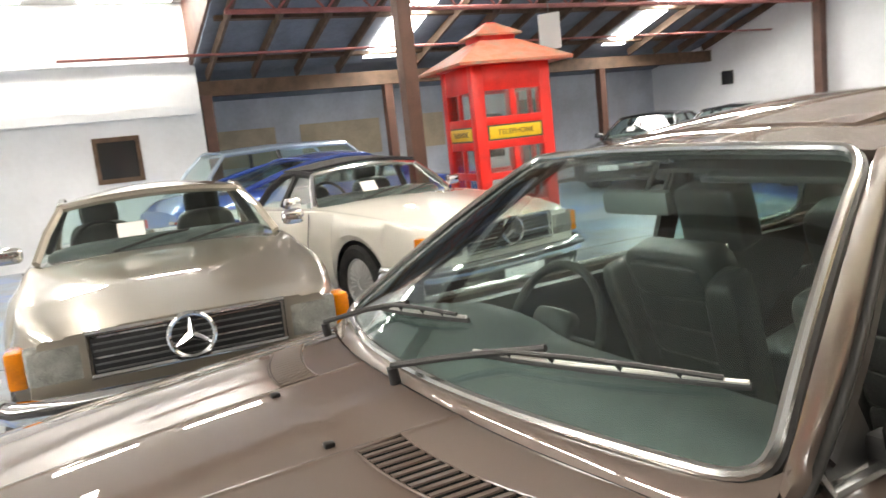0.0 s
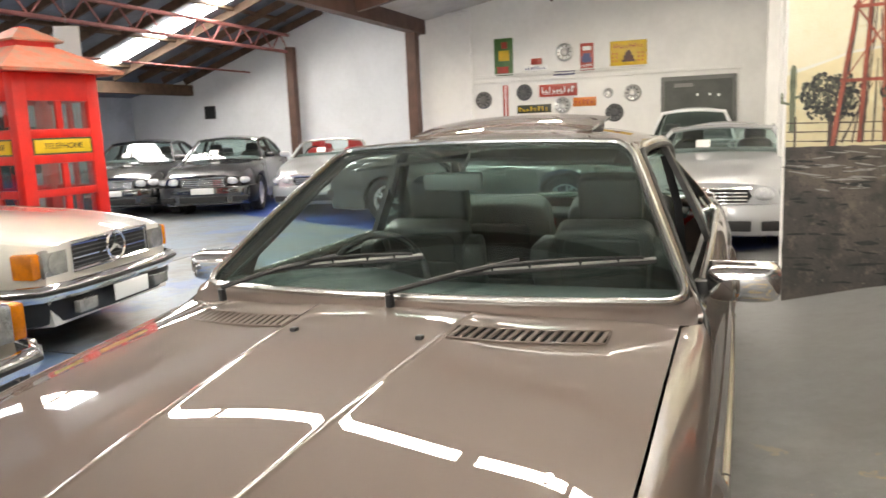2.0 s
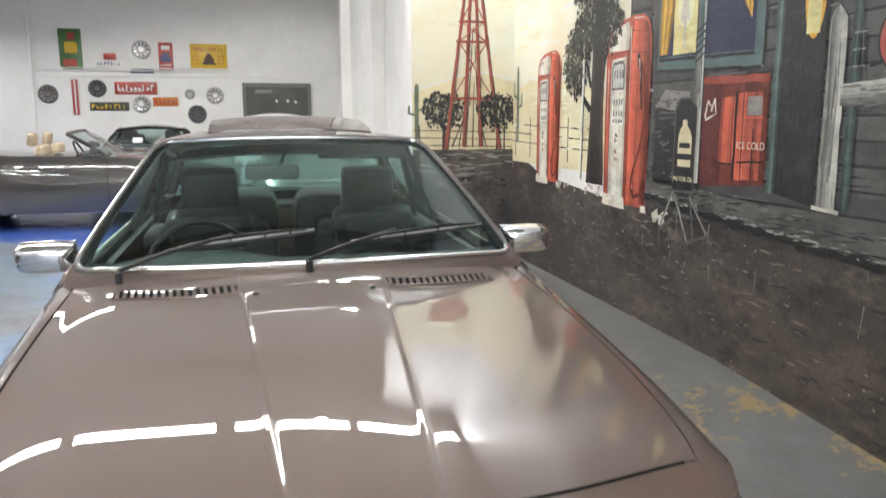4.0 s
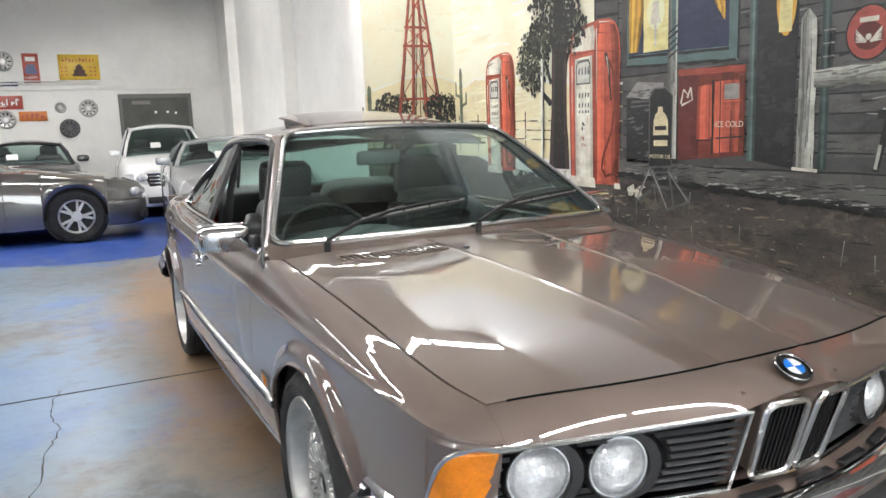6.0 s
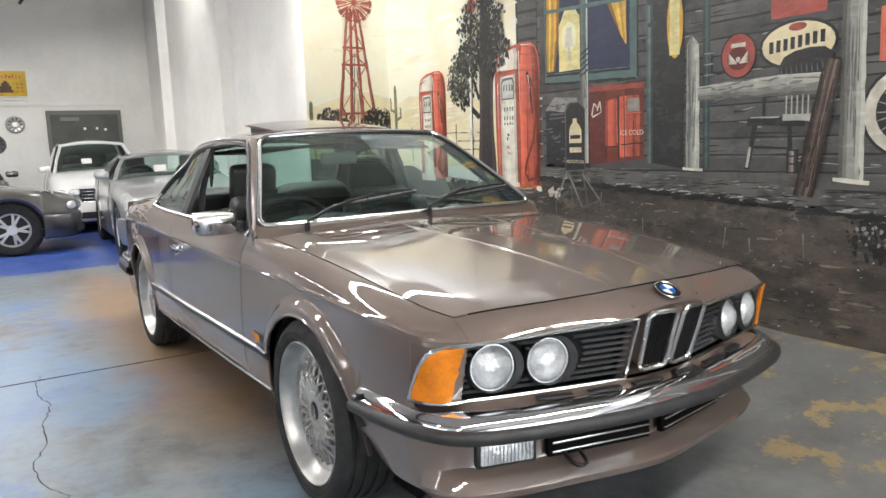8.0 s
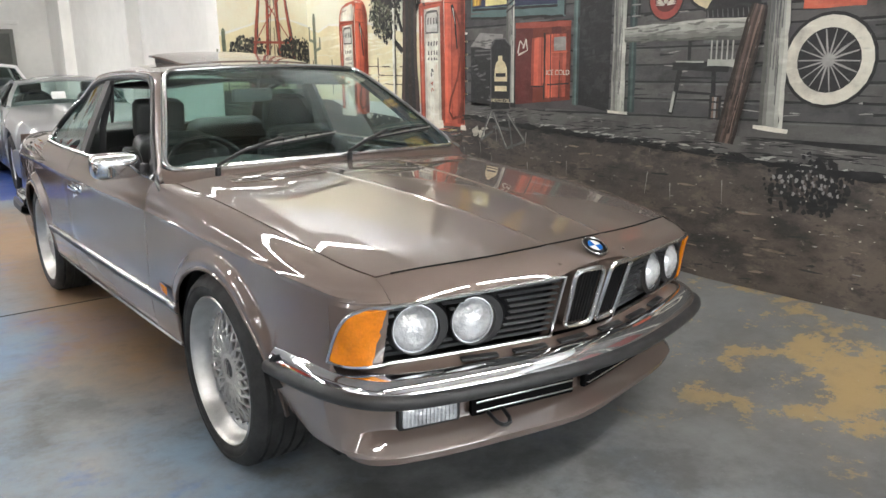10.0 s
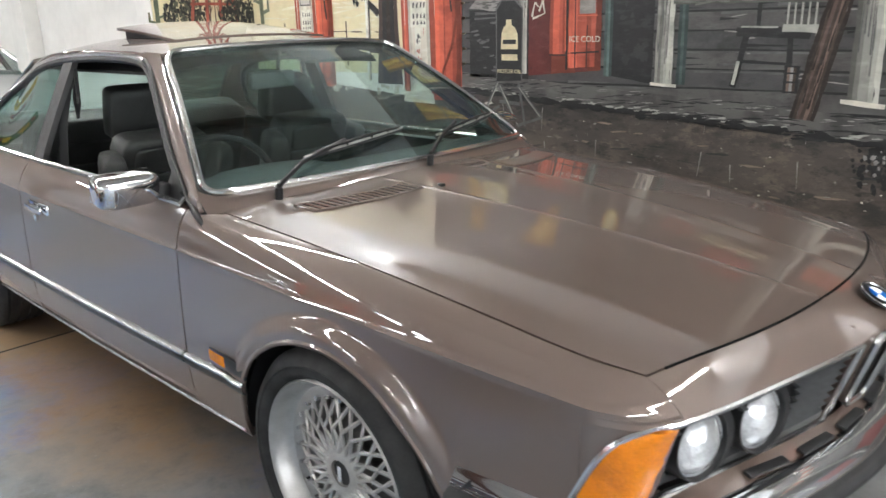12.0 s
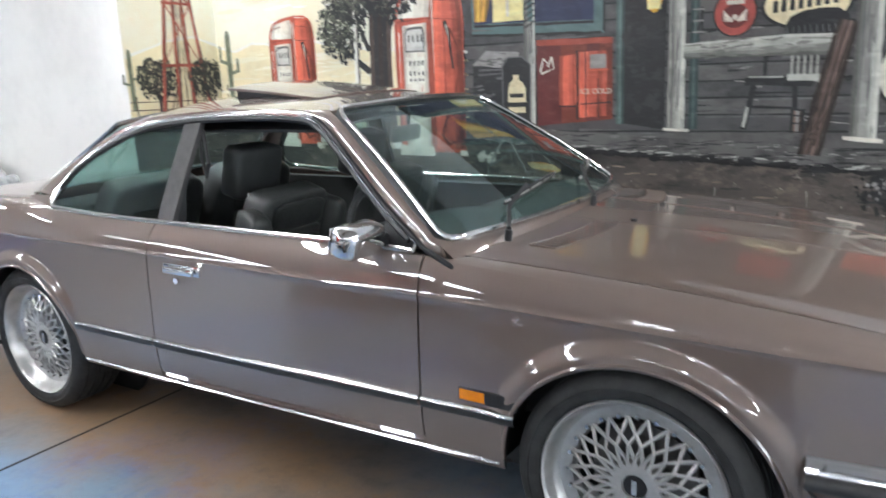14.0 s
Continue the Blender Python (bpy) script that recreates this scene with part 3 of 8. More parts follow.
plate("enamel_sign", -2.86, -2.42, 2.28, 2.38, M_CARD, "white shaped oil sign with red peak", letter_bars(7, -0.85, 0.9, -0.6, 0.5, S_NAVY, 9))
plate("enamel_sign", -2.72, -2.52, 2.39, 2.5, S_RED, "small red peaked sign top")
plate("enamel_sign", -1.82, -1.58, 2.2, 2.7, S_RED, "upright red and blue enamel sign", ((-0.6, 0.6, 0.5, 0.78, M_CARD), (-0.5, 0.5, -0.35, 0.3, S_NAVY), (-0.75, -0.5, -0.3, 0.1, S_NAVY), (0.5, 0.7, -0.35, 0.0, S_NAVY)) + letter_bars(6, -0.8, 0.85, -0.62, -0.45, M_CARD, 7) + letter_bars(7, -0.85, 0.88, -0.85, -0.7, M_CARD, 8))
plate("enamel_sign", -1.29, -0.66, 2.27, 2.69, S_YEL, "bright yellow enamel sign with brown figure", letter_bars(10, -0.8, 0.85, 0.4, 0.75, S_RED, 6) + tuple((-0.36 + 0.09 * k, -0.27 + 0.09 * k, -0.72, -0.72 + 0.95 * math.sin(math.pi * (k + 0.5) / 8), M_BROWN) for k in range(8)) + tuple((x, x + 0.1, z, z + 0.14, S_ORANGE) for x in (-0.9, -0.7, 0.5, 0.72) for z in (-0.7, -0.4, -0.1)))
plate("enamel_sign", -2.3, -1.92, 2.17, 2.24, S_NAVY, "small grey-blue strip sign", letter_bars(7, -0.85, 0.9, -0.5, 0.5, M_CARD, 10))
plate("enamel_sign", -2.58, -1.88, 1.8, 2.02, S_RED, "faded red soft-drink sign with white lettering shapes", letter_bars(9, -0.85, 0.9, -0.45, 0.55, M_CARD, 3) + ((-0.8, 0.3, -0.62, -0.54, M_CARD),))
plate("enamel_sign", -3.0, -2.36, 1.52, 1.67, S_BLACK, "black tyre sign with yellow lettering shapes", letter_bars(8, -0.9, 0.92, -0.55, 0.55, S_YEL, 4))
plate("enamel_sign", -1.96, -1.54, 1.6, 1.76, S_ORANGE, "small orange enamel fuel sign with dark lettering shapes", letter_bars(5, -0.82, 0.88, -0.5, 0.5, S_RED, 5))
plate("enamel_sign", -3.27, -3.17, 1.45, 2.05, S_RED, "narrow red and white upright sign", ((-0.2, 0.25, -0.95, 0.95, M_CARD),))


def wheel_cover(x, z, r, material):
    c = thing("wheel_cover", pose(x, 11.268, z), "old metal wheel cover hung on the wall", "wheel cover", "wheel covers on the wall")
    part("dish", lathe([(0.0, -0.05), (r * 0.3, -0.045), (r * 0.45, -0.02), (r * 0.8, -0.03), (r, -0.012), (r, 0.0)], 30, "y"), material, c)
    for a in range(0, 360, 36):
        part("slot", turned(box(r * 0.5, r * 0.78, -0.034, -0.02, -r * 0.06, r * 0.06), pose(0, 0, 0, 0, a)), M_BLACK, c)


for x, z, r, mm in ((-3.65, 1.8, 0.16, M_STEEL), (-2.86, 1.9, 0.15, M_GRILLE), (-2.1, 2.57, 0.16, M_POLISH), (-2.15, 1.63, 0.15, M_POLISH), (-1.33, 1.81, 0.09, M_POLISH), (-0.9, 1.79, 0.15, M_ALLOY), (-1.22, 1.46, 0.16, M_GRILLE)):
    wheel_cover(x, z, r, mm)


# ---- the coupe in the middle ----
HUB_F, HUB_R, HUB_Z, ARCH = -1.313, 1.313, 0.318, 0.362
W_PLAN = [(-2.2, 0.64), (-2.05, 0.685), (-1.95, 0.703), (-1.7, 0.731), (-1.313, 0.75), (-0.8, 0.764), (0, 0.778), (0.8, 0.782), (1.31, 0.778),
          (1.8, 0.752), (2.2, 0.705), (2.32, 0.675)]
Z_BELT = [(-2.1, 0.722), (-1.95, 0.742), (-1.6, 0.783), (-1.2, 0.82), (-0.72, 0.858), (0, 0.868), (0.8, 0.877), (1.2, 0.893), (1.6, 0.888), (2.1, 0.862), (2.32, 0.84)]
X_HOOD = [(-2.01, 0.598), (-1.92, 0.619), (-1.8, 0.634), (-1.5, 0.65), (-1.1, 0.66), (-0.85, 0.666), (-0.7, 0.671)]


Z_CREASE = [(-2.1, 0.7), (-1.95, 0.712), (-1.7, 0.727), (-1.3, 0.742), (-1.0, 0.753), (-0.6, 0.763), (0, 0.771), (0.7, 0.782), (1.3, 0.785), (2.3, 0.758)]
ARCH_FLAT = 0.93


def arch_distance(y, z, hy):
    return math.hypot(y - hy, (z - HUB_Z) / (ARCH_FLAT if z > HUB_Z else 1.0)) - ARCH


def side_x(y, z):
    """Half the width at a height: an almost upright flank, a crisp crease, and a shoulder that leans in above it."""
    w, zt, crease = lerp(W_PLAN, y), lerp(Z_BELT, y), lerp(Z_CREASE, y)
    if z > crease:
        k = min(1.0, (z - crease) / (zt - crease))
        off = -0.0095 - lerp([(-0.75, 0.036), (-0.35, 0.05)], y) * (0.45 * k + 0.55 * k ** 3)
    else:
        off = lerp([(0.16, -0.09), (0.22, -0.055), (0.29, -0.022), (0.36, -0.006), (0.45, 0.0), (0.56, -0.001), (0.66, -0.004), (0.8, -0.0105)], z)
    x = w + off + 0.0035 * math.exp(-((z - crease) / 0.0055) ** 2)
    for hy in (HUB_F, HUB_R):
        if z > 0.2:
            k = 1 - min(1.0, max(0.0, (arch_distance(y, z, hy) - 0.022) / 0.05))
            x += 0.022 * k * k * (3 - 2 * k) * max(0.0, min(1.0, (z - 0.4) / 0.16))
    return x


def sill_z(y):
    z = 0.28 if y > -1.69 else 0.44
    for hy in (HUB_F, HUB_R):
        d = abs(y - hy)
        if d < ARCH:
            z = max(z, HUB_Z + ARCH_FLAT * math.sqrt(ARCH * ARCH - d * d))
    return z


def columns(y0, y1):
    ys = set(span(y0, y1, max(3, int((y1 - y0) / 0.0125) + 1)))
    for hy in (HUB_F, HUB_R):
        for i in range(-26, 27):
            y = hy + ARCH * math.sin(math.pi / 2 * i / 26)
            if y0 < y < y1:
                ys.add(y)
        for e in (-ARCH - 0.0006, ARCH + 0.0006):
            if y0 < hy + e < y1:
                ys.add(hy + e)
    return sorted(ys)


def side_rows(y0, y1, z_low=None, inner=None):
    """Rows along the flank from the sill up to the belt; inner(y) adds points beyond the belt."""
    rows = []
    for y in columns(y0, y1):
        lo, hi = sill_z(y) if z_low is None else max(z_low(y), sill_z(y)), lerp(Z_BELT, y)
        cr = lerp(Z_CREASE, y)
        zs = [lo + (cr - 0.008 - lo) * k for k in span(0, 1, 30)] + [cr - 0.003, cr, cr + 0.004] + [cr + 0.01 + (hi - cr - 0.01) * k for k in span(0, 1, 10)]
        row = [(side_x(y, z), y, z) for z in zs]
        rows.append(row + (inner(y, row[-1]) if inner else []))
    return rows


def hood_shape(x, y):
    """The smooth sheet of the bonnet without its creases: nearly flat halves that turn down at the rim."""
    if abs(x) > 0.62:
        return hood_shape(0.62, y) + 55 * (abs(x) - 0.62) * (hood_shape(0.62, y) - hood_shape(0.61, y))
    v, u = y + 1.55, x * x / 0.36
    return (0.86081 + 0.09106 * v - 0.06008 * v * v + 0.03436 * v ** 3 + u * (-0.06037 + 0.00432 * v - 0.01921 * v * v)
            + u * u * (0.06234 + 0.01462 * v + 0.00335 * v * v) - 0.04404 * u ** 3)


def hood_edge_z(y):
    k = min(1.0, max(0.0, (y + 0.86) / 0.1))
    return (1 - k) * hood_shape(lerp(X_HOOD, y), min(y, -0.8)) + k * (lerp(Z_BELT, y) + 0.016)


def crease_x(y):
    return 0.112 + 0.085 * (y + 2.13) / 1.1


def hood_z(x, y):
    d = abs(x) - crease_x(y)
    return hood_shape(x, y) + 0.0022 * math.exp(-(d / 0.0055) ** 2)


def hood_front(x):
    return -2.135 + 0.35 * x * x


def hood_back(x):
    return -0.918 + 0.24 * x * x


def screen_foot(x):
    return Vector((x, -0.885 + 0.297 * x * x, 0.918 - 0.038 * x * x))


def screen_head(x):
    return Vector((x, -0.265 + 0.214 * x * x, 1.277 - 0.073 * x * x))


FRONT_PLAN = [(0.0, -2.232), (0.06, -2.231), (0.13, -2.224), (0.22, -2.205), (0.32, -2.18), (0.42, -2.153), (0.5, -2.13), (0.57, -2.106), (0.622, -2.082), (0.663, -2.045), (0.6885, -1.998), (0.7, -1.95)]
BUMPER_PLAN = [(0.0, -2.265), (0.12, -2.26), (0.25, -2.239), (0.38, -2.209), (0.5, -2.176), (0.6, -2.137), (0.66, -2.09), (0.7, -2.02), (0.726, -1.93), (0.742, -1.82), (0.752, -1.7)]
SPOILER_PLAN = [(0.0, -2.178), (0.08, -2.17), (0.2, -2.148), (0.43, -2.1), (0.57, -2.055), (0.625, -2.02), (0.655, -1.97), (0.672, -1.88), (0.685, -1.78), (0.7, -1.69)]


def smooth_plan(plan, n):
    """n points along a plan curve, evenly by length."""
    ds = [0.0]
    for a, b in zip(plan, plan[1:]):
        ds.append(ds[-1] + math.dist(a, b))
    xs, ys = [(d, p[0]) for d, p in zip(ds, plan)], [(d, p[1]) for d, p in zip(ds, plan)]
    return [(lerp(xs, d), lerp(ys, d)) for d in span(0, ds[-1], n)]


def both(plan):
    return [(-x, y) for x, y in plan[:0:-1]] + plan


def swept(plan, section):
    """section: (outward, z) points carried along a plan curve; outward is off the curve."""
    rows = []
    k = len(plan)
    for i, (x, y) in enumerate(plan):
        a, b = plan[max(i - 1, 0)], plan[min(i + 1, k - 1)]
        t = Vector((b[0] - a[0], b[1] - a[1])).normalized()
        nx, ny = t.y, -t.x
        rows.append([(x + nx * o, y + ny * o, z) for o, z in section])
    return rows


def wheel_parts(car, m, side):
    """One cross-spoked wheel; side +1 faces +x."""
    wheel = part("wheel", lathe([(0.205, -0.09), (0.225, -0.075), (0.205, -0.03), (0.175, 0.02), (0.19, 0.04), (0.186, 0.04)], 44), M_ALLOY, car, "polished cross-spoke alloy wheel", 50, 0.004)
    wheel.matrix_local = m
    tyre = [(0.232, -0.11), (0.262, -0.118), (0.292, -0.112), (0.311, -0.094)]
    for u in (-0.072, -0.03, 0.012, 0.054):
        tyre += [(0.317, u - 0.012), (0.317, u + 0.012), (0.309, u + 0.014), (0.309, u + 0.026), (0.317, u + 0.028)]
    tyre += [(0.311, 0.09), (0.297, 0.107), (0.28, 0.113), (0.276, 0.11), (0.262, 0.111), (0.25, 0.103), (0.243, 0.09)]
    part("tyre", lathe(tyre, 56), M_TYRE, wheel, "black rubber tyre", 40)
    # lip
    part("rim_lip", lathe([(0.243, 0.09), (0.246, 0.1), (0.242, 0.105), (0.237, 0.1), (0.234, 0.092), (0.228, 0.074), (0.221, 0.058), (0.211, 0.05), (0.196, 0.048), (0.19, 0.044), (0.178, 0.043), (0.174, 0.03)], 64), M_POLISH, wheel, "", 30)
    spokes = []
    for i in range(22):
        a = 2 * math.pi * i / 22
        for s in (1, -1):
            b = a + s * 2 * math.pi / 22 * 2
            p0 = (0.064, 0.052 * math.cos(a), 0.052 * math.sin(a))
            pm = (0.07, 0.116 * math.cos(a + (b - a) * 0.5), 0.116 * math.sin(a + (b - a) * 0.5))
            p1 = (0.046, 0.181 * math.cos(b), 0.181 * math.sin(b))
            spokes.append(rod(p0, pm, 0.006, 6, 0.005))
            spokes.append(rod(pm, p1, 0.005, 6, 0.006))
    part("spokes", joined(*spokes), M_ALLOY, wheel, "", 30)
    part("hub", lathe([(0.062, 0.02), (0.066, 0.055), (0.058, 0.068), (0.034, 0.07), (0.034, 0.058), (0.0, 0.058)], 32), M_ALLOY, wheel)
    part("hub_cap", lathe([(0.031, 0.058), (0.031, 0.064), (0.0, 0.066)], 24), M_BLACK, wheel, "black centre cap")
    part("hub_nut", boxes(bmesh.new(), (0.06, 0.073, -0.007, 0.007, -0.02, 0.02)), M_CHROME, wheel)
    for a in span(0, 2 * math.pi * 23 / 24, 24):
        part("rim_bolt", rod((0.046, 0.186 * math.cos(a), 0.186 * math.sin(a)), (0.058, 0.186 * math.cos(a), 0.186 * math.sin(a)), 0.006, 6), M_CHROME, wheel)
    part("brake_disc", lathe([(0.0, -0.03), (0.14, -0.03), (0.14, -0.01), (0.0, -0.01)], 32), M_STEEL, wheel)
    part("wheel_back", rod((-0.087, 0, 0), (-0.083, 0, 0), 0.205, 32), M_BLACK, wheel)
    return wheel


def build_coupe():
    car = thing("coupe", pose(-0.046, 0, 0), "bronze metallic two-door coupe with chrome trim, parked on painted concrete", "car")

    # flanks
    def fender_top(y, last):
        xe, ze = lerp(X_HOOD, y) + 0.003, hood_edge_z(y)
        x0, _, z0 = last
        k = max(0.0, min(1.0, (y + 0.83) / 0.05))
        xe += (x0 - 0.008 - xe) * k
        ze += (z0 + 0.006 - ze) * k
        return [(x0 + (xe - x0) * s, y, z0 + (ze - z0) * (0.4 * s + 0.6 * (1 - (1 - s) ** 2.2))) for s in (0.05, 0.1, 0.16, 0.22, 0.3, 0.4, 0.52, 0.66, 0.82, 1)]

    def deck_top(y, last):
        x0, _, z0 = last
        k = max(0.0, min(1.0, (y - 1.0) / 0.45))
        k = k * k * (3 - 2 * k)
        xi = x0 - 0.012 - k * 0.085
        zi = z0 + 0.008 + 0.022 * k
        return [(x0 + (xi - x0) * s, y, z0 + (zi - z0) * (0.4 * s + 0.6 * (1 - (1 - s) ** 2.2))) for s in (0.05, 0.1, 0.16, 0.22, 0.3, 0.4, 0.52, 0.66, 0.82, 1)]

    def door_top(y, last):
        x0, _, z0 = last
        return [(x0 - 0.004, y, z0 + 0.004), (x0 - 0.012, y, z0 + 0.006), (x0 - 0.03, y, z0 + 0.004)]

    fenders = []
    for rows_of, tag in ((lambda r: r, 1), (mirrored, -1)):
        fenders.append(sheet(rows_of(side_rows(-1.951, -0.703, None, fender_top))))
        part("door", sheet(rows_of(side_rows(-0.697, 0.457, lambda y: 0.333, door_top))), M_BRONZE, car, "", 28, 0.02)
        part("rear_quarter", sheet(rows_of(side_rows(0.463, 2.3, None, deck_top))), M_BRONZE, car, "", 28, 0.014)
        sill = [[(side_x(y, z) - (0.012 if z > 0.318 else 0.004), y, z) for z in (0.331, 0.322, 0.312, 0.296)] + [(side_x(y, 0.28) - 0.06, y, 0.268)] for y in span(-0.94, 0.94, 20)]
        part("sill", sheet(rows_of(sill)), M_BRONZE, car, "", 40, 0.01)
        strip = [[(side_x(y, z) + o, y, z) for z, o in ((0.29, 0.003), (0.297, 0.008), (0.304, 0.002))] for y in span(-0.94, 0.94, 20)]
        part("sill_trim", sheet(rows_of(strip)), M_TRIM, car, "bright sill strip", 60, 0.004)
        # rub strip: black rubber with a bright upper edge
        for a, b in ((-1.0, -0.705), (-0.695, 0.455), (0.465, 0.93)):
            rub = [[(side_x(y, 0.452 + dz) + o, y, 0.452 + dz) for dz, o in ((-0.019, 0.001), (-0.017, 0.011), (-0.004, 0.015), (0.006, 0.014), (0.008, 0.001))] for y in span(a, b, 14)]
            r = part("rub_strip", sheet(rows_of(rub)), M_RUBBER, car, "", 50)
            hi = [[(side_x(y, 0.452 + dz) + o, y, 0.452 + dz) for dz, o in ((0.004, 0.0145), (0.008, 0.014), (0.013, 0.009), (0.015, 0.0))] for y in span(a, b, 14)]
            part("trim_line", sheet(rows_of(hi)), M_TRIM, r, "bright trim line", 60)
        s = tag
        mk = part("side_marker", turned(box(-0.006, 0.008, -0.052, 0.03, -0.016, 0.016, 0.004), pose(s * (side_x(-0.86, 0.497) + 0.002), -0.86, 0.497, 0, 0, s * 2)), M_AMBER, car, "amber side indicator")
        part("marker_frame", turned(box(-0.006, 0.004, -0.15, 0.034, -0.02, 0.019, 0.003), pose(s * side_x(-0.86, 0.497), -0.86, 0.497, 0, 0, s * 2)), M_BLACK, mk)
        # handle
        hx = side_x(0.36, 0.735)
        h = part("door_handle", turned(box(0.012, 0.028, -0.075, 0.075, -0.012, 0.012, 0.006), pose(s * hx, 0.27, 0.738, 0, 0 if s > 0 else 180, 0)), M_CHROME, car, "chrome door handle")
        part("handle_plate", turned(box(-0.004, 0.007, -0.09, 0.09, -0.02, 0.017, 0.004), pose(s * hx, 0.27, 0.738, 0, 0 if s > 0 else 180, 0)), M_CHROME, h)
        part("lock", turned(rod((0, 0, 0), (0.012, 0, 0), 0.011, 14), pose(s * hx, 0.3, 0.698, 0, 0 if s > 0 else 180, 0)), M_CHROME, h)
        # wheel housings
        for hy in (HUB_F, HUB_R):
            hs = [[(x * s, hy + (ARCH + 0.012) * math.cos(a), HUB_Z + (ARCH + 0.012) * (ARCH_FLAT if a > 0 and a < math.pi else 1) * math.sin(a)) for x in (0.45, 0.55, 0.66, 0.735)] for a in span(-0.05, math.pi + 0.05, 24)]
            part("wheel_housing", sheet(hs), M_BLACK, car)
            lip = [(hy + ARCH * math.cos(a), HUB_Z + ARCH * ARCH_FLAT * math.sin(a)) for a in span(0.0, math.pi, 40)]
            part("arch_lip", tube([(s * (side_x(y, z) - 0.003), y, z) for y, z in lip if z > 0.27], 0.008, 6), M_BRONZE, car, "", 60)
            part("housing_wall", rod((s * 0.44, hy, HUB_Z), (s * 0.45, hy, HUB_Z), ARCH + 0.02, 28), M_BLACK, car)
            wheel_parts(car, pose(s * 0.655, hy, HUB_Z, 0, 0, 0 if s > 0 else 180), s)

    # bonnet, cowl and nose
    rows = []
    for v in span(0, 1, 56):
        half = []
        yc = hood_front(0.12) + (hood_back(0.12) - hood_front(0.12)) * v
        xc, xe = crease_x(yc), lerp(X_HOOD, yc) - 0.003
        steps = span(0, xc - 0.013, 9) + [xc + e for e in (-0.009, -0.006, -0.0035, -0.001, 0.001, 0.0035, 0.006, 0.009)] + span(xc + 0.013, xe, 26)
        for x in steps:
            q = x / xe
            for _ in range(3):
                y = hood_front(x) + (hood_back(x) - hood_front(x)) * v
                x = crease_x(y) + (x - crease_x(y)) if q * xe < xc + 0.014 else q * (lerp(X_HOOD, y) - 0.003)
            half.append((x, y, hood_z(x, y)))
        rows.append([(-x, y, z) for x, y, z in half[:0:-1]] + half)
    bonnet = part("bonnet", sheet(rows), M_BRONZE, car, "glossy bronze bonnet with two raised creases", 50, 0.014)
    lip = [(x, hood_front(x) - 0.003, hood_z(x, hood_front(x)) - 0.0005) for x in span(-0.56, 0.56, 57)]
    part("bonnet_gap", tube(lip, 0.003, 6), M_SLOT, bonnet, "dark shut line")
    rows = []
    for v in span(0, 1, 9):
        row = []
        for u in span(-1, 1, 61):
            x = u * 0.704
            ax = abs(x)
            k = max(0.0, (ax - 0.655) / 0.049)
            ya = hood_back(x) + 0.005
            za = hood_z(min(ax, 0.655), ya) - 0.002
            za += (lerp(Z_BELT, ya) + 0.005 - za) * k ** 1.5
            b = screen_foot(u * 0.704) + Vector((0, -0.008, -0.004))
            up = max(0.0, (abs(u) - 0.9) / 0.1)
            b += Vector((-0.012 * u, 0.034, 0.021)) * up * up
            p = Vector((x, ya, za)).lerp(b, v)
            p.z += 0.007 * math.sin(math.pi * v) * (1 - k)
            row.append(p)
        rows.append(row)
    part("cowl", sheet(rows), M_BRONZE, car, "", 50, 0.014)
    part("engine_bay", box(-0.6, 0.6, -2.0, -0.75, 0.4, 0.66), M_BLACK, car)
    # intake grilles in the bonnet
    for s in (1, -1):
        base = None
        frame_rows = []
        for u in span(0, 1, 9):
            x = 0.205 + 0.325 * u
            y0 = -1.093 + 0.07 * u * u + 0.005 * u
            frame_rows.append([(s * x, y0 + d, hood_z(x, y0 + d) + 0.0016) for d in (0.0, 0.04, 0.08)])
        # uncut bonnet below; this dark sheet paints in the shade of the opening
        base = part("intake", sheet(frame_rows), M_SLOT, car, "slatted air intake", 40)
        slats = []
        for i in range(16):
            u = (i + 0.5) / 16
            x = 0.205 + 0.325 * u
            y0 = -1.093 + 0.07 * u * u + 0.005 * u
            bar = [[(s * (x + e + w), y0 + d, hood_z(x, y0 + d) + h) for w, h in ((-0.0058, 0.0), (-0.0052, 0.0036), (0.0046, 0.0042), (0.0058, 0.0))] for d, e in ((0.003, -0.004), (0.04, 0), (0.077, 0.004))]
            slats.append(sheet(bar))
        edge = [frame_rows[i][0] for i in range(9)] + [frame_rows[8][1]] + [frame_rows[i][2] for i in range(8, -1, -1)] + [frame_rows[0][1]]
        part("slats", joined(*slats), M_BRONZE, base, "", 25)
        part("intake_rim", tube([(x, y, z + 0.001) for x, y, z in edge], 0.0024, 6, True), M_BRONZE, base)
        nx, ny = 0.154, -1.118
        part("washer_jet", box(s * nx - 0.008, s * nx + 0.008, ny - 0.009, ny + 0.009, hood_z(nx, ny) - 0.002, hood_z(nx, ny) + 0.008, 0.003), M_BLACK, car)

    front = smooth_plan(FRONT_PLAN, 30)

    def band_top(x):
        return 0.711 - 0.024 * max(0.0, min(1.0, (abs(x) - 0.13) / 0.53)) ** 1.4

    def nose_top(x, y):
        if x < 0.597:
            return Vector((x, hood_front(x) - 0.005, hood_z(x, hood_front(x)) - 0.001))
        k = (x - 0.597) / 0.103
        return Vector((0.597 + 0.045 * k, -2.016 + 0.066 * k, 0.757 + 0.002 * k))

    # rounded corners between the nose, the bonnet and the front edge of each fender
    edge = [Vector(p) for p in side_rows(-1.951, -0.703, None, fender_top)[0][::-1] if p[2] > 0.683]
    z_low = edge[-1].z
    edge_d = [0.0]
    for p, q in zip(edge, edge[1:]):
        edge_d.append(edge_d[-1] + (q - p).length)
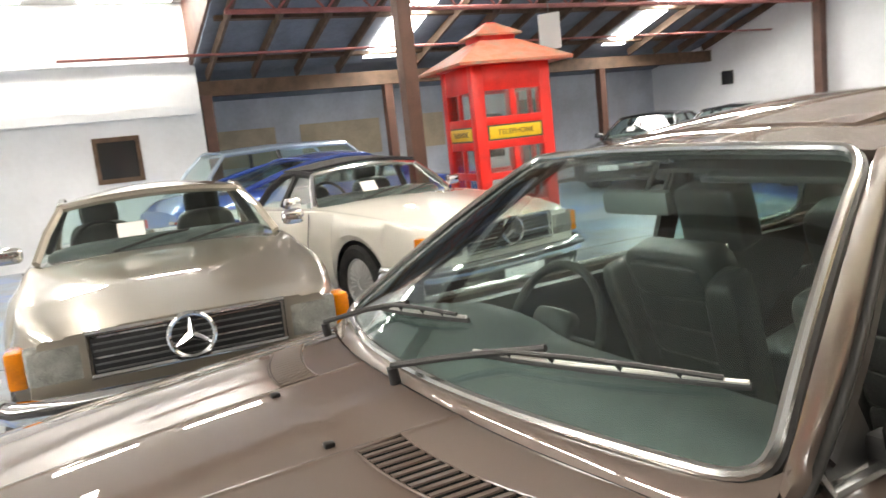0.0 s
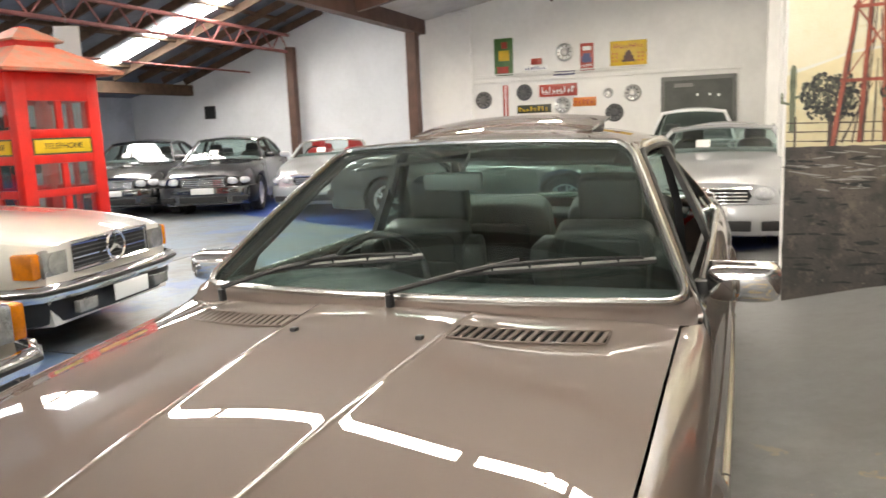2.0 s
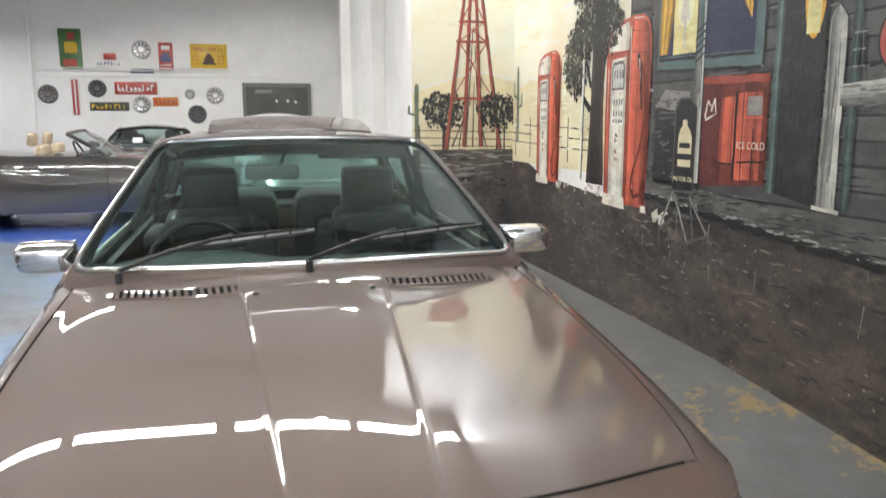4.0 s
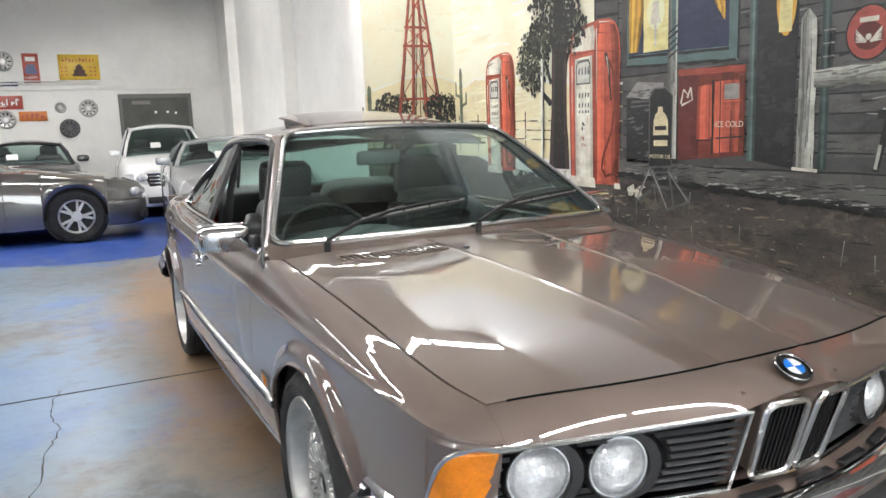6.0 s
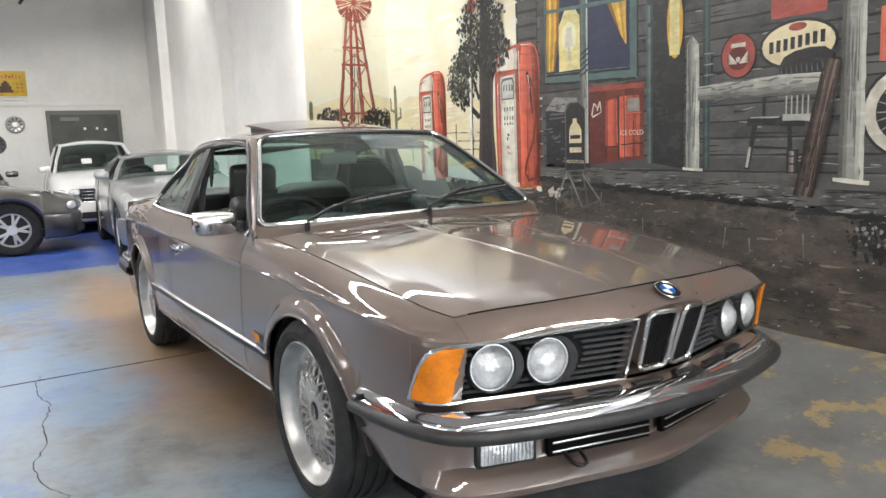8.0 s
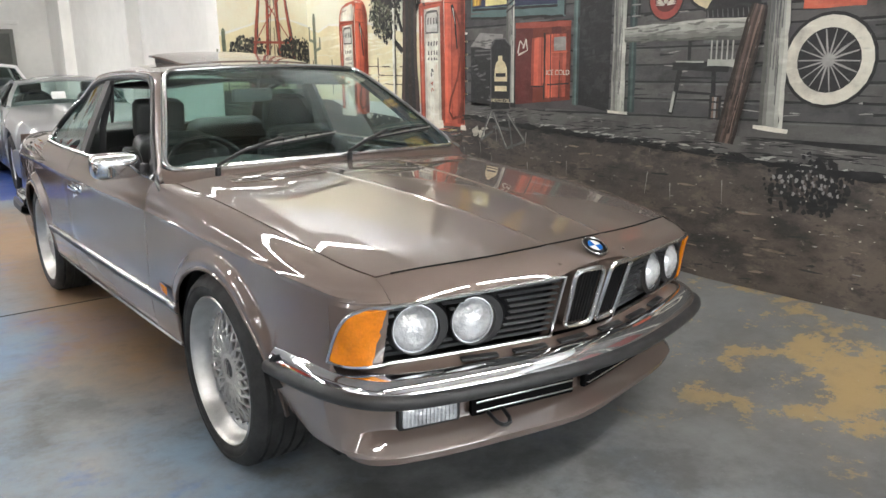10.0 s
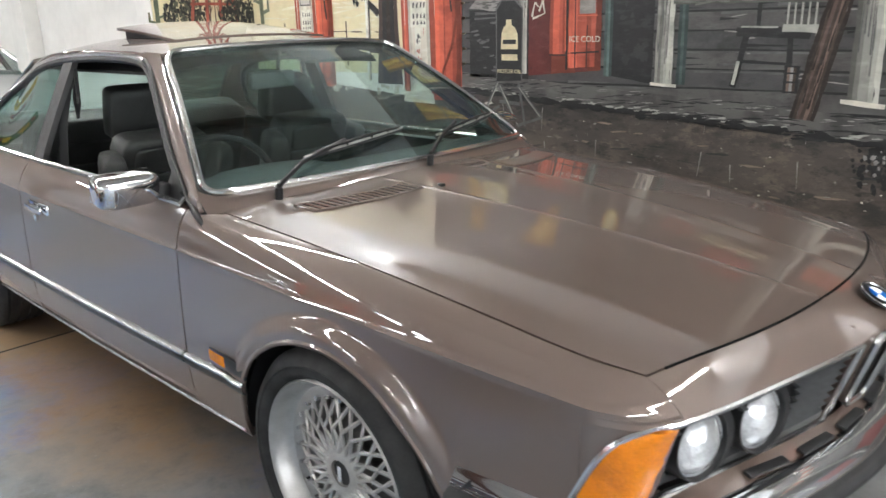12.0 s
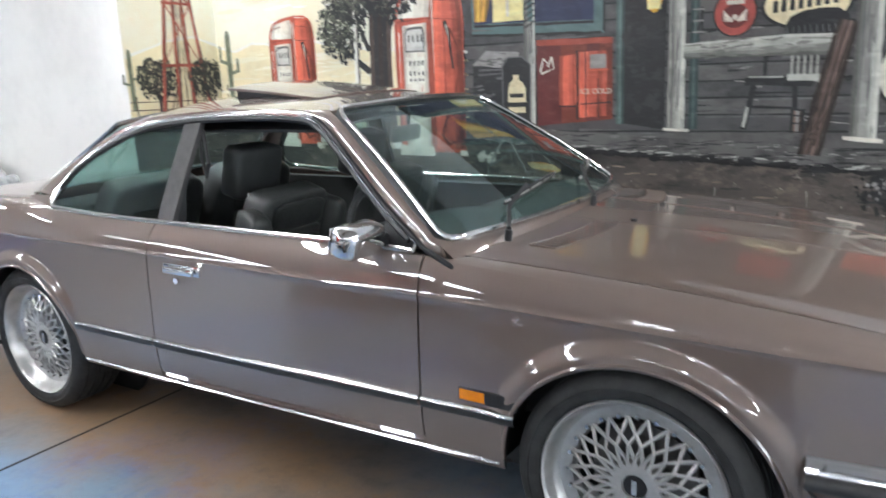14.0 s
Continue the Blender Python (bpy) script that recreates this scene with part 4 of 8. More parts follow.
    out = [p for p in smooth_plan(FRONT_PLAN, 140) if p[0] >= 0.598]
    n_top, n_low = Vector((0.597, hood_front(0.597) - 0.005, hood_z(0.597, hood_front(0.597)) - 0.001)), Vector((out[0][0], out[0][1], z_low))
    grid = []
    for k in span(0, 1, 14):
        bottom = Vector((*out[round(k * (len(out) - 1))], z_low))
        if k == 1:
            grid.append([tuple(p) for p in edge])
            continue
        ridge = n_top.lerp(edge[0], k)
        row = []
        for p_e, d_e in zip(edge, edge_d):
            v = d_e / edge_d[-1]
            n = n_top.lerp(n_low, v) + Vector((0, -0.012, 0.014)) * 1.2 * v * (1 - v)
            row.append(tuple(n.lerp(p_e, k) + ridge.lerp(bottom, v) - ridge.lerp(n_low.lerp(edge[-1], k), v)))
        grid.append(row)
    for flank, turn_side in zip(fenders, (lambda r: r, mirrored)):
        whole = joined(flank, sheet(turn_side(grid)))
        bmesh.ops.remove_doubles(whole, verts=whole.verts, dist=2e-4)
        bmesh.ops.recalc_face_normals(whole, faces=whole.faces)
        soft = [v for v in whole.verts if v.co.y < -1.86 and v.co.z > 0.722 and not v.is_boundary]
        for _ in range(60):
            bmesh.ops.smooth_vert(whole, verts=soft, factor=0.5, use_axis_x=True, use_axis_y=True, use_axis_z=True)
        part("front_fender", whole, M_BRONZE, car, "", 40, 0.012)
    rows = []
    for x, y in both([p for p in front if p[0] < 0.58] + [(out[0][0], out[0][1])]):
        s = 1 if x >= 0 else -1
        ax = abs(x)
        top = nose_top(min(ax, 0.5969), y)
        mid = math.exp(-((ax / 0.135) ** 4))
        low = Vector((ax, y - 0.012 * mid, band_top(ax) - 0.003 + 0.032 * mid))
        bulge = Vector((0, -0.012, 0.014)) if ax < 0.6 else Vector((0.012, -0.006, 0.01))
        row = []
        for v in span(0, 1, 9):
            p = top.lerp(low, v) + bulge * 4 * v * (1 - v) * 0.3
            row.append((s * p.x, p.y, p.z))
        row.append((s * low.x, low.y + 0.03, low.z - 0.004))
        rows.append(row)
    part("nose_panel", sheet(rows), M_BRONZE, car, "", 40, 0.012)

    # grille band, leaning forward at the top: dark backing, slats, lamps, indicators, twin kidney
    fine = smooth_plan(FRONT_PLAN, 140)

    def lean(x, z):
        return (0.711 - z) * 0.3 * (1 if x < 0.58 else max(0.25, 1 - (x - 0.58) * 7))

    grille = part("grille", sheet([[(x * 0.985, y + 0.055 + lean(abs(x), z), z) for z in (0.525, 0.6, 0.72)] for x, y in both(front) if abs(x) < 0.61]), M_BLACK, car, "black slatted front grille", 40, 0.01)
    LAMPS = ((0.526, -2.078, 0.061), (0.372, -2.12, 0.06))
    for s in (1, -1):
        # body-coloured corner behind the indicator
        corner = [(x, y) for x, y in fine if x > 0.6]
        part("front_corner", sheet([[(s * (x - 0.0015), y + 0.003 + lean(x, z), z) for z in span(0.524, 0.7, 6)] for x, y in corner]), M_BRONZE, car, "", 40, 0.008)
        for k in range(9):
            z = 0.548 + 0.0185 * k
            run = []
            for x, y in [p for p in fine if 0.132 < p[0] < 0.606] + [(0, None)]:
                hid = y is None or any(math.hypot(x - lx, z - 0.617) < lr * 1.12 or math.hypot(x - lx + 0.035, z - 0.617) < lr * 1.08 for lx, ly, lr in LAMPS)
                if not hid and z < band_top(x) - 0.008:
                    run.append((s * x, y + 0.016 + lean(x, z), z))
                else:
                    if len(run) > 2:
                        part("grille_slat", tube(run, 0.0046, 4, False, 2.2), M_GRILLE, grille)
                    run = []
        out_line = [(0.53, 0.0), (0.6, 0.028), (0.64, 0.05), (0.668, 0.076), (0.682, 0.105), (0.69, 0.14)]

        def plan_back(d):
            """A point of the front plan, d metres before its outer end."""
            acc = 0.0
            for p, q in zip(fine[::-1], fine[-2::-1]):
                step = math.dist(p, q)
                if acc + step >= d:
                    k = (d - acc) / step
                    return (p[0] + (q[0] - p[0]) * k, p[1] + (q[1] - p[1]) * k)
                acc += step
            return fine[0]

        def on_front(x, y, z, out=0.002):
            return (s * (x + (out if x > 0.62 else 0)), y - out + lean(x, z), z)

        inner = [(x, y) for x, y in fine if 0.13 < x]
        edge = [on_front(*plan_back(lerp(out_line, z)), z) for z in span(0.53, 0.69, 12)]
        top_run = [p for p in inner[::4] if p[0] < plan_back(0.14)[0]]
        loop = edge + [on_front(x, y, band_top(x)) for x, y in top_run[::-1]] + [on_front(*inner[0], z) for z in (0.65, 0.59)] + [on_front(x, y, 0.53) for x, y in inner[::4]]
        part("grille_trim", tube(loop, 0.0058, 6, True), M_TRIM, grille, "bright grille surround")
        for lx, ly, lr in LAMPS:
            turn = pose(s * lx, ly, 0.617, -3, 0, s * 14)
            lamp = part("headlight", turned(lathe([(0.0, -0.03), (lr * 0.4, -0.027), (lr * 0.75, -0.017), (lr * 0.93, -0.006), (lr * 0.97, 0.0)], 36, "y"), turn), M_LENS, car, "round glass headlight", 60)
            part("headlight_rim", turned(lathe([(lr * 0.96, 0.0), (lr * 0.98, -0.008), (lr * 1.03, -0.008), (lr * 1.05, 0.004)], 36, "y"), turn), M_CHROME, lamp, "", 60)
            part("bezel", turned(lathe([(lr * 1.03, 0.0), (lr * 1.06, -0.016), (lr * 1.1, -0.016), (lr * 1.14, 0.01), (lr * 1.16, 0.05)], 36, "y"), turn), M_BLACK, lamp)
            rows = []
            for a in span(-1.35, 1.35, 13):
                c, q = math.cos(a), math.sin(a)
                rows.append([(-s * lr * 1.08 * c, -0.014, lr * 1.08 * q), (-s * (lr * 1.12 * c + 0.02), -0.012, lr * 1.1 * q), (-s * (lr * 1.1 * c + 0.05 * c), 0.03, lr * 1.06 * q)])
            part("shroud", turned(sheet(rows), turn), M_BLACK, lamp, "", 40, 0.003)
        rows = []
        for z in span(0.5355, 0.684, 14):
            x0 = 0.632 - 0.02 * (z - 0.535) / 0.17
            d1 = lerp(out_line, z) + 0.006
            d0 = d1
            while plan_back(d0)[0] > x0 and d0 < 0.4:
                d0 += 0.004
            rows.append([on_front(*plan_back(d0 + (d1 - d0) * k), z, 0.004 + 0.005 * math.sin(math.pi * k)) for k in span(0, 1, 12)])
        part("indicator", sheet(rows), M_AMBER, car, "amber wraparound indicator", 40, 0.012)
        part("indicator_back", sheet([[on_front(*plan_back(d), z, -0.012) for z in (0.535, 0.7)] for d in (0.06, 0.1, 0.15)]), M_POLISH, car, "", 40, 0.004)
        # kidney: rounded chrome frame round upright fins
        lean_k = pose(s * 0.06, -2.228, 0.64, 17, 0, s * 7)
        hw, hh, cr = 0.049, 0.09, 0.022
        shape = []
        for cx, cz, a0 in ((hw - cr, hh - cr, 0), (cr - hw, hh - cr, 90), (cr - hw, cr - hh, 180), (hw - cr, cr - hh, 270)):
            shape += [(cx + cr * math.cos(radians(a0 + t)), cz + cr * math.sin(radians(a0 + t))) for t in (0, 22, 45, 68, 90)]
        shape = [(x * (1 + 0.6 * z) if x * s > 0 else x, z) for x, z in shape]
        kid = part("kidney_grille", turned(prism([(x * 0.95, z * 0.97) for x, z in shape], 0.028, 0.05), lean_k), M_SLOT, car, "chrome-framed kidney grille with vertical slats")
        part("kidney_frame", turned(tube([(x, 0.0, z) for x, z in shape], 0.0075, 8, True), lean_k), M_TRIM, kid)
        part("kidney_side", turned(sheet([[(x, 0.0, z), (x * 1.02, 0.014, z * 1.01), (x * 1.04, 0.04, z * 1.02)] for x, z in shape + shape[:1]]), lean_k), M_BRONZE, kid, "", 40, 0.004)
        for i in range(8):
            x = -0.038 + 0.0109 * i
            part("kidney_slat", turned(box(x - 0.0014, x + 0.0014, 0.006, 0.03, -0.084, 0.084), lean_k), M_BLACK, kid)
    rows = []
    for x in span(-0.136, 0.136, 15):
        y = -2.224 - 0.012 * math.exp(-(x / 0.07) ** 2) + 0.3 * x * x
        rows.append([(x, y + 0.022 + (0.711 - z) * 0.3, z) for z in (0.524, 0.58, 0.64, 0.7, 0.742)])
    part("kidney_panel", sheet(rows), M_BRONZE, car, "", 40, 0.008)
    # roundel
    bz = pose(0, -2.207, 0.768, 28, 0, 0)
    badge = part("roundel", turned(lathe([(0.0, 0.0), (0.037, 0.0), (0.039, 0.003), (0.037, 0.006), (0.034, 0.005)], 36, "z"), bz), M_BLACK, car, "round black, blue and white badge")
    part("roundel_rim", turned(tube([(0.0365 * math.cos(a), 0.0365 * math.sin(a), 0.006) for a in span(0, 2 * math.pi * 31 / 32, 32)], 0.0022, 6, True), bz), M_CHROME, badge)
    for q in range(4):
        seg = bmesh.new()
        vs = [seg.verts.new((0, 0, 0.007))] + [seg.verts.new((0.022 * math.cos(a), 0.022 * math.sin(a), 0.007)) for a in span(q * math.pi / 2, (q + 1) * math.pi / 2, 7)]
        seg.faces.new(vs)
        part("roundel_quarter", turned(seg, bz), M_BLUE if q % 2 else M_CARD, badge)

    # valance, bumper and spoiler
    bum = smooth_plan(BUMPER_PLAN, 36)
    rows = []
    bum72 = both(smooth_plan(BUMPER_PLAN, 36))
    inner72 = swept(bum72, [(-0.054, 0.0)])
    for (fx, fy), inn in zip(both(smooth_plan(FRONT_PLAN, 36)), inner72):
        a, c = Vector((fx, fy + lean(abs(fx), 0.53) - 0.004, 0.5275)), Vector((inn[0][0], inn[0][1], 0.509))
        rows.append([a, a.lerp(c, 0.15) + Vector((0, 0, 0.001)), a.lerp(c, 0.5), c, c + Vector((0, 0.01, -0.05))])
    part("front_valance", sheet(rows), M_BRONZE, car, "", 40, 0.006)
    for x in (-0.37, -0.225, -0.08, 0.08, 0.225, 0.37):
        y = -2.178 + 0.46 * x * x
        part("valance_slot", turned(box(-0.052, 0.052, -0.01, 0.01, -0.004, 0.004, 0.002), pose(x, y - 0.034, 0.5215, 8, 0, math.degrees(0.9 * x))), M_BLACK, car)
    blade = [(-0.058, 0.492), (-0.056, 0.509), (-0.05, 0.514), (-0.038, 0.513), (-0.02, 0.507), (-0.007, 0.497), (0.003, 0.484), (0.006, 0.472)]
    bumper = part("front_bumper", sheet(swept(both(bum), blade)), M_CHROME, car, "chrome bumper with a black rubber facing", 60, 0.004)
    part("bumper_rubber", sheet(swept(both(bum), [(0.002, 0.478), (0.016, 0.477), (0.025, 0.471), (0.027, 0.458), (0.022, 0.445), (0.008, 0.438), (-0.02, 0.436)])), M_RUBBER, bumper, "", 50, 0.004)
    for s in (1, -1):
        part("bumper_end", sheet([[(s * (0.745 + 0.02 * k), y, z) for y, z, k in ((-1.74, 0.5, 1), (-1.70, 0.45, 0.9), (-1.74, 0.4, 1))], [(s * 0.69, y, z) for y, z in ((-1.74, 0.5), (-1.70, 0.45), (-1.74, 0.4))]]), M_RUBBER, bumper)
    air = both(smooth_plan(SPOILER_PLAN, 40))
    # set back under the bumper in front, full and upright on its cheeks, its rear end cut up towards the wheel
    front_cut = [(0.05, 0.445), (0.0, 0.44), (-0.036, 0.43), (-0.044, 0.38), (-0.048, 0.33), (-0.045, 0.32), (0.003, 0.274), (0.007, 0.266), (0.003, 0.252), (-0.08, 0.25)]
    cheek_cut = [(0.05, 0.445), (0.046, 0.44), (0.042, 0.43), (0.034, 0.38), (0.024, 0.33), (0.021, 0.32), (0.01, 0.28), (0.006, 0.27), (-0.002, 0.262), (-0.06, 0.26)]
    rows = []
    for (x, y), f_row, c_row in zip(air, swept(air, front_cut), swept(air, cheek_cut)):
        k = max(0.0, min(1.0, (y + 2.03) / 0.12))
        k = k * k * (3 - 2 * k)
        lift = max(0.0, (y + 1.86) / 0.17) ** 2
        row = [Vector(p).lerp(Vector(q), k) for p, q in zip(f_row, c_row)]
        rows.append([(p.x, p.y, 0.445 + (p.z - 0.445) * (1 - 0.45 * lift)) for p in row])
    part("front_spoiler", sheet(rows), M_BRONZE, car, "", 22, 0.008)
    for s in (1, -1):
        fx, fy = 0.47, -2.061
        place = pose(s * fx, fy, 0.36, 0, 0, s * 15)
        fog = part("fog_light", turned(box(-0.08, 0.08, -0.008, 0.02, -0.03, 0.03, 0.008), place), M_LENS, car, "rectangular fog light")
        part("fog_frame", turned(box(-0.09, 0.09, -0.002, 0.03, -0.038, 0.038, 0.008), place), M_BLACK, fog)
        part("fog_ribs", turned(boxes(bmesh.new(), *[(x, x + 0.004, -0.0115, -0.0085, -0.025, 0.025) for x in span(-0.068, 0.064, 13)]), place), M_LENS, fog)
        # solid block coloured as the shade within the intake
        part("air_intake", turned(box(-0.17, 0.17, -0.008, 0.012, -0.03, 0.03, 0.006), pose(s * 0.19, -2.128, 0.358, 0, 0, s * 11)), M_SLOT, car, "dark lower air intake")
        for z in (0.345, 0.371):
            part("intake_bar", turned(box(-0.16, 0.16, -0.012, 0.004, -0.0028, 0.0028, 0.001), pose(s * 0.19, -2.132, z, 0, 0, s * 11)), M_TRIM, car)
    part("tow_hook", tube([(-0.262, -2.08, 0.345), (-0.268, -2.13, 0.338), (-0.277, -2.165, 0.326), (-0.286, -2.178, 0.322), (-0.3, -2.182, 0.32), (-0.312, -2.178, 0.321), (-0.32, -2.165, 0.325), (-0.317, -2.13, 0.336), (-0.308, -2.08, 0.345)], 0.006, 8), M_BLACK, car, "black tow hook")
    part("floor_pan", box(-0.58, 0.58, -1.6, 2.1, 0.21, 0.27), M_BLACK, car)

    # screen, roof and pillars
    n = 25
    rows = [[screen_foot(u * 0.672).lerp(screen_head(u * 0.468), v) + Vector((0, -0.02, 0.012)) * 4 * v * (1 - v) * 0.6 for u in span(-1, 1, n)] for v in span(0, 1, 12)]
    part("windscreen", sheet(rows), M_GLASS, car, "green-tinted windscreen", 60, 0.005).visible_shadow = False
    rim = [screen_foot(u * 0.64) for u in span(-1, 1, n)]
    curve = lambda s: [screen_foot(s * 0.685).lerp(screen_head(s * 0.479), v) + Vector((0, -0.02, 0.012)) * 4 * v * (1 - v) * 0.6 for v in span(0.07, 0.93, 12)]
    head = [screen_head(u * 0.455) for u in span(1, -1, n)]
    loop = rim + [screen_foot(0.672).lerp(screen_head(0.47), 0.022)] + curve(1) + head + curve(-1)[::-1] + [screen_foot(-0.672).lerp(screen_head(-0.47), 0.022)]
    for _ in range(2):
        loop = [q for a, c in zip(loop, loop[1:] + loop[:1]) for q in (a.lerp(c, 0.25), a.lerp(c, 0.75))] if _ == 0 else [(a + c) / 2 for a, c in zip(loop, loop[1:] + loop[:1])]
    loop = [p + Vector((0, -0.004, 0.004)) for p in loop]
    part("screen_trim", tube(loop, 0.0095, 8, True), M_TRIM, car, "chrome windscreen surround")
    part("screen_seal", tube([p + Vector((0, 0.012, -0.012)) for p in loop], 0.014, 6, True), M_RUBBER, car)

    R_EDGE = [(-0.2, 0.484), (0.1, 0.508), (0.5, 0.518), (0.85, 0.5), (0.95, 0.485)]
    R_MID = [(-0.265, 1.28), (0.0, 1.306), (0.35, 1.318), (0.65, 1.305), (0.9, 1.262)]
    R_SIDE = [(-0.2, 1.258), (0.1, 1.266), (0.4, 1.263), (0.7, 1.243), (0.95, 1.185)]

    def roof_pt(u, v):
        x = u * lerp(R_EDGE, -0.2 + 1.1 * v)
        y = (-0.265 + 0.214 * x * x) * (1 - v) + (0.9 + 0.05 * u * u) * v + 0.003
        zm, ze = lerp(R_MID, y), lerp(R_SIDE, y)
        return Vector((x, y, ze + (zm - ze) * (1 - abs(u) ** 2.4)))

    hatch = (0.32, 0.73, 0.62)
    us = sorted(set(span(-1, 1, 31) + [-hatch[2], hatch[2]]))
    vs = sorted(set(span(0, 1, 27) + [0.22, 0.56]))
    rows = [[roof_pt(u, v) for u in us] for v in vs]
    bm = sheet(rows)
    part("roof", bm, M_BRONZE, car, "", 40, 0.02)
    # raised sunroof panel, hinged at its front edge
    rows = []
    for v in span(0, 1, 9):
        rows.append([roof_pt(u * 0.64, 0.2 + 0.38 * v) + Vector((0, 0, 0.005 + 0.04 * v)) for u in span(-1, 1, 17)])
    sun = part("sunroof", sheet(rows), M_BRONZE, car, "tilted-open sunroof panel", 40, 0.01)
    rows = [[roof_pt(s * 0.6, 0.26 + 0.3 * v) + Vector((0, 0, h * (0.038 * v) + 0.001)) for h in (0, 1)] for s in (1,) for v in span(0, 1, 6)]
    part("sunroof_arm", sheet(rows), M_BLACK, sun, "", 0, 0.006)
    part("sunroof_arm", sheet(mirrored(rows)), M_BLACK, sun, "", 0, 0.006)
    part("sunroof_gap", sheet([[roof_pt(u * 0.6, v) + Vector((0, 0, 0.0025)) for u in span(-1, 1, 9)] for v in span(0.3, 0.585, 5)]), M_BLACK, sun)

    # side glass and frames
    def glass_x(y, z):
        zb = lerp(Z_BELT, y)
        xb = side_x(y, zb) - 0.022
        top = lerp(R_EDGE, max(-0.2, min(y, 0.9))) + 0.012
        zt = lerp(R_SIDE, max(-0.2, min(y, 0.95))) - 0.012
        return xb + (top - xb) * ((z - zb) / (zt - zb)) ** 1.08 if z > zb else xb

    UPPER = [(-0.66, 0.885), (-0.5, 0.985), (-0.3, 1.13), (-0.16, 1.222), (-0.08, 1.24), (0.1, 1.247), (0.4, 1.24), (0.65, 1.215), (0.85, 1.17), (1.0, 1.107), (1.09, 1.035), (1.135, 0.97), (1.145, 0.94)]
    upper = lambda y: lerp(UPPER, y)

    def frame_line(y0, y1, grow=0.0, count=24):
        return [(glass_x(y, upper(y) + grow), y, upper(y) + grow) for y in span(y0, y1, count)]

    for s, f in ((1, lambda r: r), (-1, mirrored)):
        fr = lambda pts: [(s * x, y, z) for x, y, z in pts]
        # body-coloured rail and pillars
        rail = []
        for y in span(-0.765, -0.675, 7) + span(-0.66, 1.15, 40):
            z0 = upper(y) + 0.004
            a = Vector((glass_x(y, z0) + 0.002, y, z0))
            if y < -0.66:
                k = (y + 0.765) / 0.105
                a = Vector((side_x(y, lerp(Z_BELT, y)) - 0.008 - 0.014 * k, y, lerp(Z_BELT, y) + 0.007 + 0.014 * k))
            if y < -0.2:
                k = 0.08 + 0.93 * (y + 0.66) / 0.46 if y > -0.66 else 0.08 * (y + 0.765) / 0.105
                p = screen_foot(0.692).lerp(screen_head(0.486), min(1, k))
                b = Vector((p.x + 0.004, p.y + 0.002, p.z))
            elif y < 0.93:
                yy = max(-0.2, min(0.95, y))
                b = Vector((lerp(R_EDGE, yy), y, lerp(R_SIDE, yy) + 0.002))
            else:
                k = (y - 0.93) / 0.22
                b = Vector((0.49 + 0.13 * k, 0.95 + 0.44 * k, 1.19 - 0.25 * k))
            rail.append([a, a.lerp(b, 0.33) + Vector((0.006, 0, 0.004)), a.lerp(b, 0.66) + Vector((0.006, 0, 0.006)), b])
        part("roof_rail", sheet(f([[tuple(p) for p in r] for r in rail])), M_BRONZE, car, "", 40, 0.012)
        gutter = [a.lerp(b, 0.12) + Vector((0.007, -0.002, 0.003)) for a, _, _, b in rail[7:19]][::-1]
        gutter += [Vector((0.7, -0.7, 0.878)), Vector((0.716, -0.745, 0.864)), Vector((0.721, -0.78, 0.85)), Vector((0.7215, -0.8, 0.838))]
        part("gutter_strip", tube(fr([tuple(p) for p in gutter]), 0.0085, 8), M_BLACK, car, "black pillar strip", 60)
        # quarter panel behind the side glass, up to the rear screen
        pil = []
        for k in span(0, 1, 8):
            y = 1.15 + 0.27 * k
            a = Vector((side_x(y, lerp(Z_BELT, y)) - 0.02 - 0.06 * k, y, lerp(Z_BELT, y) + 0.012 + 0.012 * k))
            c = Vector((glass_x(1.15, 0.945), 1.15, 0.945)).lerp(Vector((0.62, 1.41, 0.925)), k)
            pil.append([tuple(a), tuple(a.lerp(c, 0.5)), tuple(c)])
        part("quarter_pillar", sheet(f(pil)), M_BRONZE, car, "", 40, 0.012)
        # chrome line round the side windows
        low = [(side_x(y, lerp(Z_BELT, y)) - 0.012, y, lerp(Z_BELT, y) + 0.012) for y in span(1.1, -0.66, 30)]
        corner = [(glass_x(1.145, 0.92), 1.147, 0.925), (glass_x(1.13, 0.9), 1.13, 0.908)]
        part("window_trim", tube(fr(frame_line(-0.66, 1.145, 0.006, 44) + corner + low), 0.0115, 8, True), M_TRIM, car, "chrome side window trim")
        part("window_seal", tube(fr(frame_line(-0.63, 1.13, -0.008, 44)), 0.011, 6), M_RUBBER, car)
        # fixed rear quarter glass; the front window is wound down
        q = [[(glass_x(y, z) - 0.004, y, z) for z in span(lerp(Z_BELT, y) + 0.006, upper(y) - 0.004, 8)] for y in span(0.46, 1.13, 16)]
        part("quarter_glass", sheet(f(q)), M_GLASS, car, "", 60, 0.004).visible_shadow = False
        bp = [[(glass_x(y, z) + 0.003, y + 0.03 * (1 - (z - 0.88) / 0.36), z) for z in span(0.872, upper(y) - 0.002, 8)] for y in (0.36, 0.4, 0.445)]
        part("centre_pillar", sheet(f(bp)), M_PILLAR, car, "", 40, 0.02)
        vent = [[(glass_x(y, z), y, z) for z in span(0.876, upper(y) - 0.006, 4)] for y in span(-0.64, -0.53, 5)]
        part("mirror_sail", sheet(f(vent)), M_BLACK, car, "", 40, 0.01)
        # door mirror
        mm = pose(s * 0.80, -0.535, 0.915, 12)
        shell = bmesh.new()
        bmesh.ops.create_uvsphere(shell, u_segments=24, v_segments=14, radius=1)
